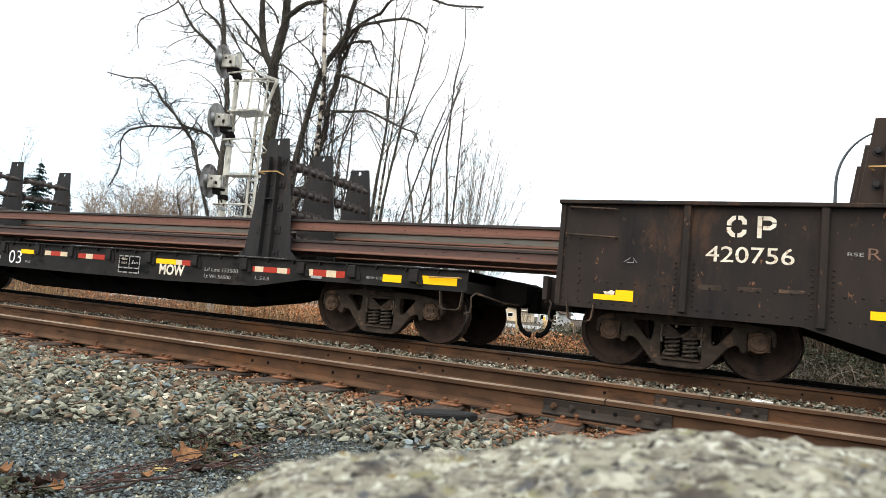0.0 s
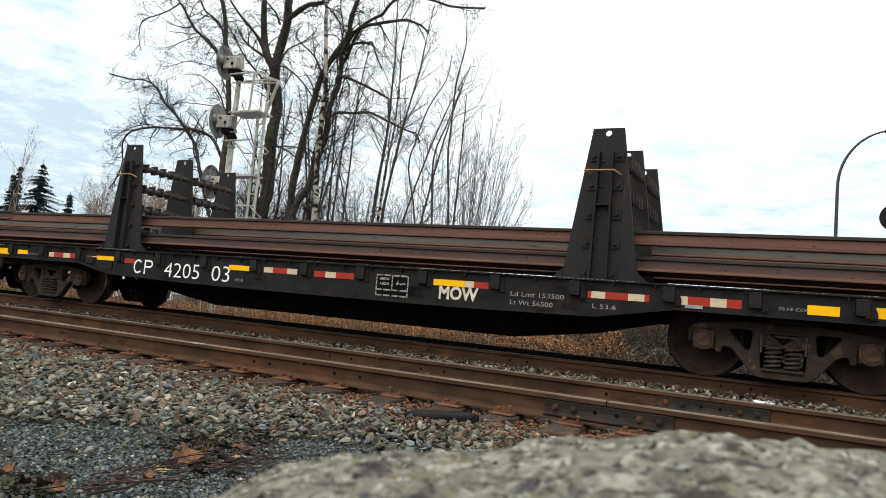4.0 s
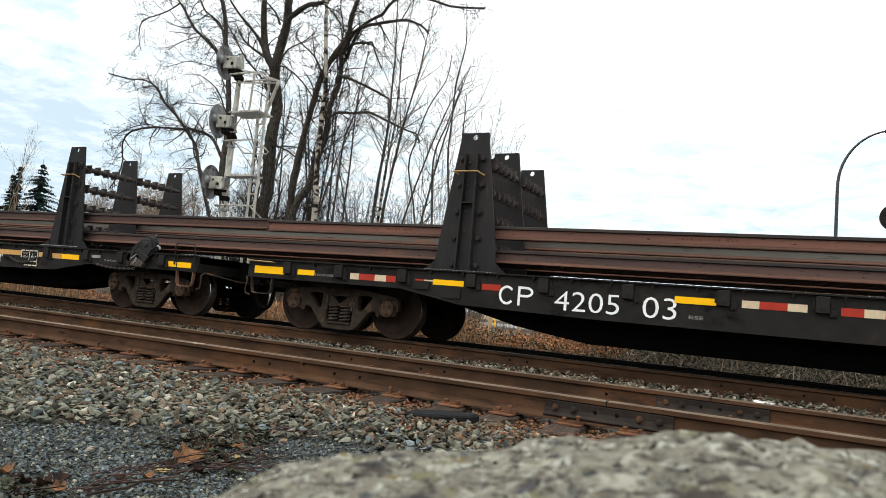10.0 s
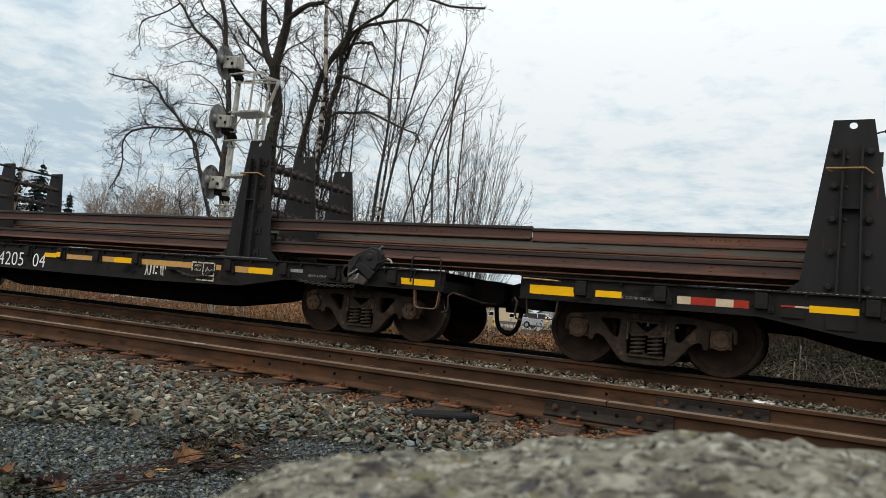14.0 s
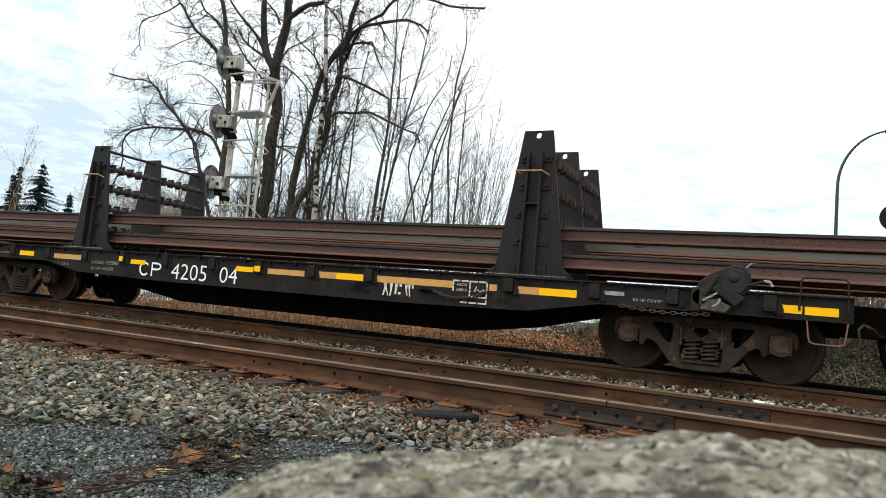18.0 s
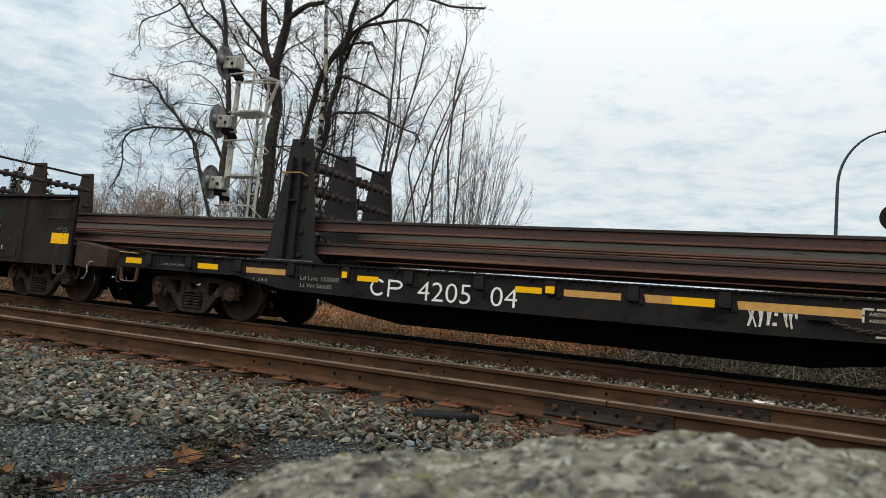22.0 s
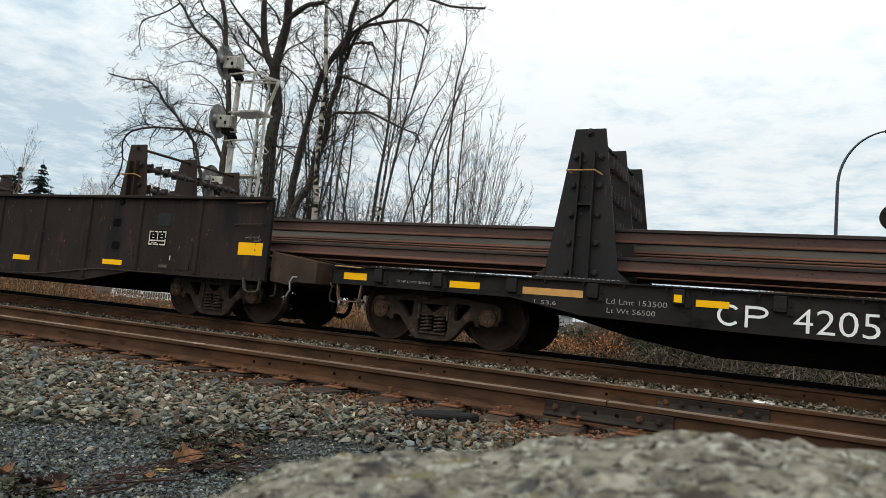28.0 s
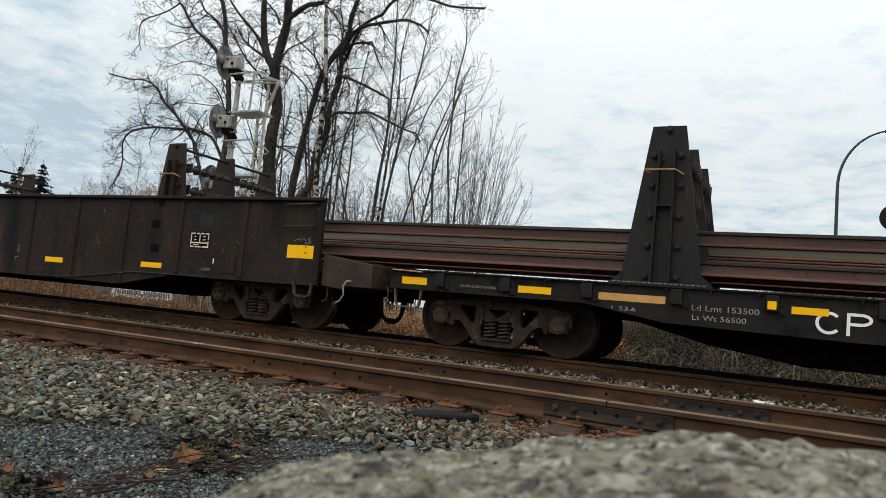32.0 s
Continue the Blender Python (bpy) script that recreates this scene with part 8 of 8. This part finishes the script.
tagged(part("marker_post", Geo().box(-0.04, 0.04, -0.015, 0.015, 0, 0.92), M["white"], None, bevel=0.005, at=pose(-27.95, 22, -0.3, ry=6)), "leaning white marker post in the grass", "post")
for x, y, h in ((-0.9, 12.9, 0.75), (0.12, 13.0, 0.8)):
    tagged(part("marker_post", Geo().tube([(0, 0, 0), (0.01, 0, h)], 0.012, 6), M["galv"], None, at=pose(x, y, -0.12)), "thin grey steel stake in the brambles", "post")


def house(x, y, w, h, roof, wall):
    """A small far house with a gable towards the tracks."""
    t = thing("house", "small pale far house with a gable roof beyond the road", "house", pose(x, y, -0.3), "far houses")
    part("wall", Geo().prism([(-w / 2, 0), (w / 2, 0), (w / 2, h), (0, h + roof), (-w / 2, h)], 0, 7.0, "y"), M[wall], t)
    for s in (-1, 1):
        part("roof", Geo().prism([(0, h + roof + 0.16), (0, h + roof + 0.02), (s * (w / 2 + 0.35), h - 0.25), (s * (w / 2 + 0.35), h - 0.11)], -0.35, 7.3, "y"), M["truck"], t, "dark roof slope")
    for dx in (-0.25, 0.25):
        win = part("window", Geo().box(dx * w - 0.5, dx * w + 0.5, -0.06, -0.01, h * 0.35, h * 0.75), M["white"], t)
        part("pane", Geo().box(dx * w - 0.42, dx * w + 0.42, -0.075, -0.062, h * 0.35 + 0.08, h * 0.75 - 0.08), M["hole"], win)


house(-35.3, 110, 3.6, 2.05, 0.95, "concrete")
house(-44.5, 112, 7.5, 1.9, 0.8, "cream")
for x in (-21.17, -17.0):
    t = thing("marker_post", "short yellow post beside the road", "post", pose(x, 52, -0.3), "yellow posts by the road")
    part("post", Geo().tube([(0, 0, 0), (0, 0, 1.13)], 0.07, 8), M["yellow"], t)
    part("post_cap", Geo().lathe([(0.08, 1.10), (0.08, 1.16), (0.04, 1.19), (0.0, 1.20)], (0, 0, 0), "z", 8, cap=False), M["white"], t)


def road_car():
    """A silver hatchback that drives along the far road."""
    t = thing("road_car", "silver hatchback car driving on the far road", "car", pose(-20.5, 62.0, -0.27))
    low = [(-2.08, 0.30), (2.05, 0.28), (2.14, 0.42), (2.10, 0.66), (1.92, 0.80), (1.05, 0.93), (-1.95, 0.97), (-2.12, 0.85), (-2.16, 0.45)]
    part("body", Geo().prism(low, -0.84, 0.84, "y"), M["silver"], t, bevel=0.05)
    part("roof", Geo().prism([(-1.35, 1.40), (-0.9, 1.47), (0.05, 1.46), (0.35, 1.40), (0.28, 1.36), (-1.38, 1.36)], -0.62, 0.62, "y"), M["silver"], t, bevel=0.03)
    cabin = part("cabin", Geo().prism([(-1.93, 0.95), (1.08, 0.92), (0.34, 1.37), (-1.40, 1.38)], -0.64, 0.64, "y"), M["carglass"], t, "dark car windows", bevel=0.03)
    for a, b in (((1.10, 0.93), (0.34, 1.40)), ((-0.30, 0.95), (-0.42, 1.40)), ((-1.95, 0.97), (-1.40, 1.40)), ((-1.30, 0.96), (-1.25, 1.40))):
        for s in (-1, 1):
            part("pillar", Geo().tube([(a[0], s * 0.70, a[1]), (b[0], s * 0.635, b[1])], 0.04, 6), M["silver"], cabin)
    for x in (-1.28, 1.30):
        for s in (-1, 1):
            w = part("wheel", Geo().lathe([(0.19, -0.10), (0.30, -0.10), (0.315, -0.06), (0.315, 0.06), (0.30, 0.10), (0.19, 0.10)], (x, s * 0.78, 0.315), "y", 20), M["hole"], t, "black tyre")
            part("rim", Geo().lathe([(0.0, s * 0.105), (0.08, s * 0.112), (0.17, s * 0.10), (0.20, s * 0.09), (0.0, s * 0.08)], (x, s * 0.78, 0.315), "y", 14, cap=False), M["galv"], w)
    for s in (-1, 1):
        part("headlight", Geo().box(1.93, 2.12, s * 0.62 - 0.16, s * 0.62 + 0.16, 0.60, 0.72), M["white"], t, bevel=0.02)
        part("tail_light", Geo().box(-2.165, -2.05, s * 0.66 - 0.12, s * 0.66 + 0.12, 0.66, 0.90), M["red"], t, bevel=0.02)
        part("door_mirror", Geo().box(0.72, 0.86, s * 0.88 - 0.09, s * 0.88 + 0.09, 0.93, 1.05), M["silver"], t, bevel=0.02)
    return t


ROAD_CAR = road_car()

# ---- the train's run ----
RUN_T = (0, 1.5, 3, 4.5, 6, 8, 10, 12, 14, 15.5, 17, 18.5, 20, 21.5, 23, 24.5, 26, 27.5, 29, 30.5, 32)
RUN_S = (0.013, 2.157, 4.134, 6.033, 7.821, 10.157, 12.383, 14.663, 17.010, 18.827, 20.654, 22.516, 24.376, 26.144, 27.780, 29.234, 30.408, 31.206, 31.751, 32.104, 32.408)


def run_spline():
    """The distance run at a time, by a cubic spline through the rows above."""
    kn, v = np.array(RUN_T, float), np.array(RUN_S, float)
    n, h = len(kn), np.diff(kn)
    a, b = np.zeros((n, n)), np.zeros(n)
    a[0, :2], a[-1, -2:] = (1, -1), (1, -1)
    for i in range(1, n - 1):
        a[i, i - 1:i + 2] = h[i - 1], 2 * (h[i - 1] + h[i]), h[i]
        b[i] = 6 * ((v[i + 1] - v[i]) / h[i] - (v[i] - v[i - 1]) / h[i - 1])
    m = np.linalg.solve(a, b)

    def at(t):
        j = int(np.clip(np.searchsorted(kn, t, "right") - 1, 0, n - 2))
        d, hh = t - kn[j], h[j]
        return v[j] + d * ((v[j + 1] - v[j]) / hh - hh * (2 * m[j] + m[j + 1]) / 6) + d * d * m[j] / 2 + d ** 3 * (m[j + 1] - m[j]) / (6 * hh)
    return at


def motions():
    run = run_spline()
    half = [k * 0.5 for k in range(65)]
    for ob, x in MOVERS:
        walk(ob, [(t, pose(x + run(t), TRACK_Y, RAIL_TOP)) for t in half])
    for ob, x, y, z in LOAD:
        walk(ob, [(t, pose(x + run(t), y, z)) for t in half])
    walk(ROAD_CAR, [(t, pose(-20.5 + 17.7 * (t - 14.0), 62.0, -0.27)) for t in range(0, 33, 4)])
    steps = [k * 0.4 for k in range(81)]
    for k, (ob, x) in enumerate(WHEELSETS):
        walk(ob, [(t, pose(x, 0, WHEEL_R, 0, math.degrees(run(t) / WHEEL_R) + 37 * k, 0)) for t in steps])


motions()
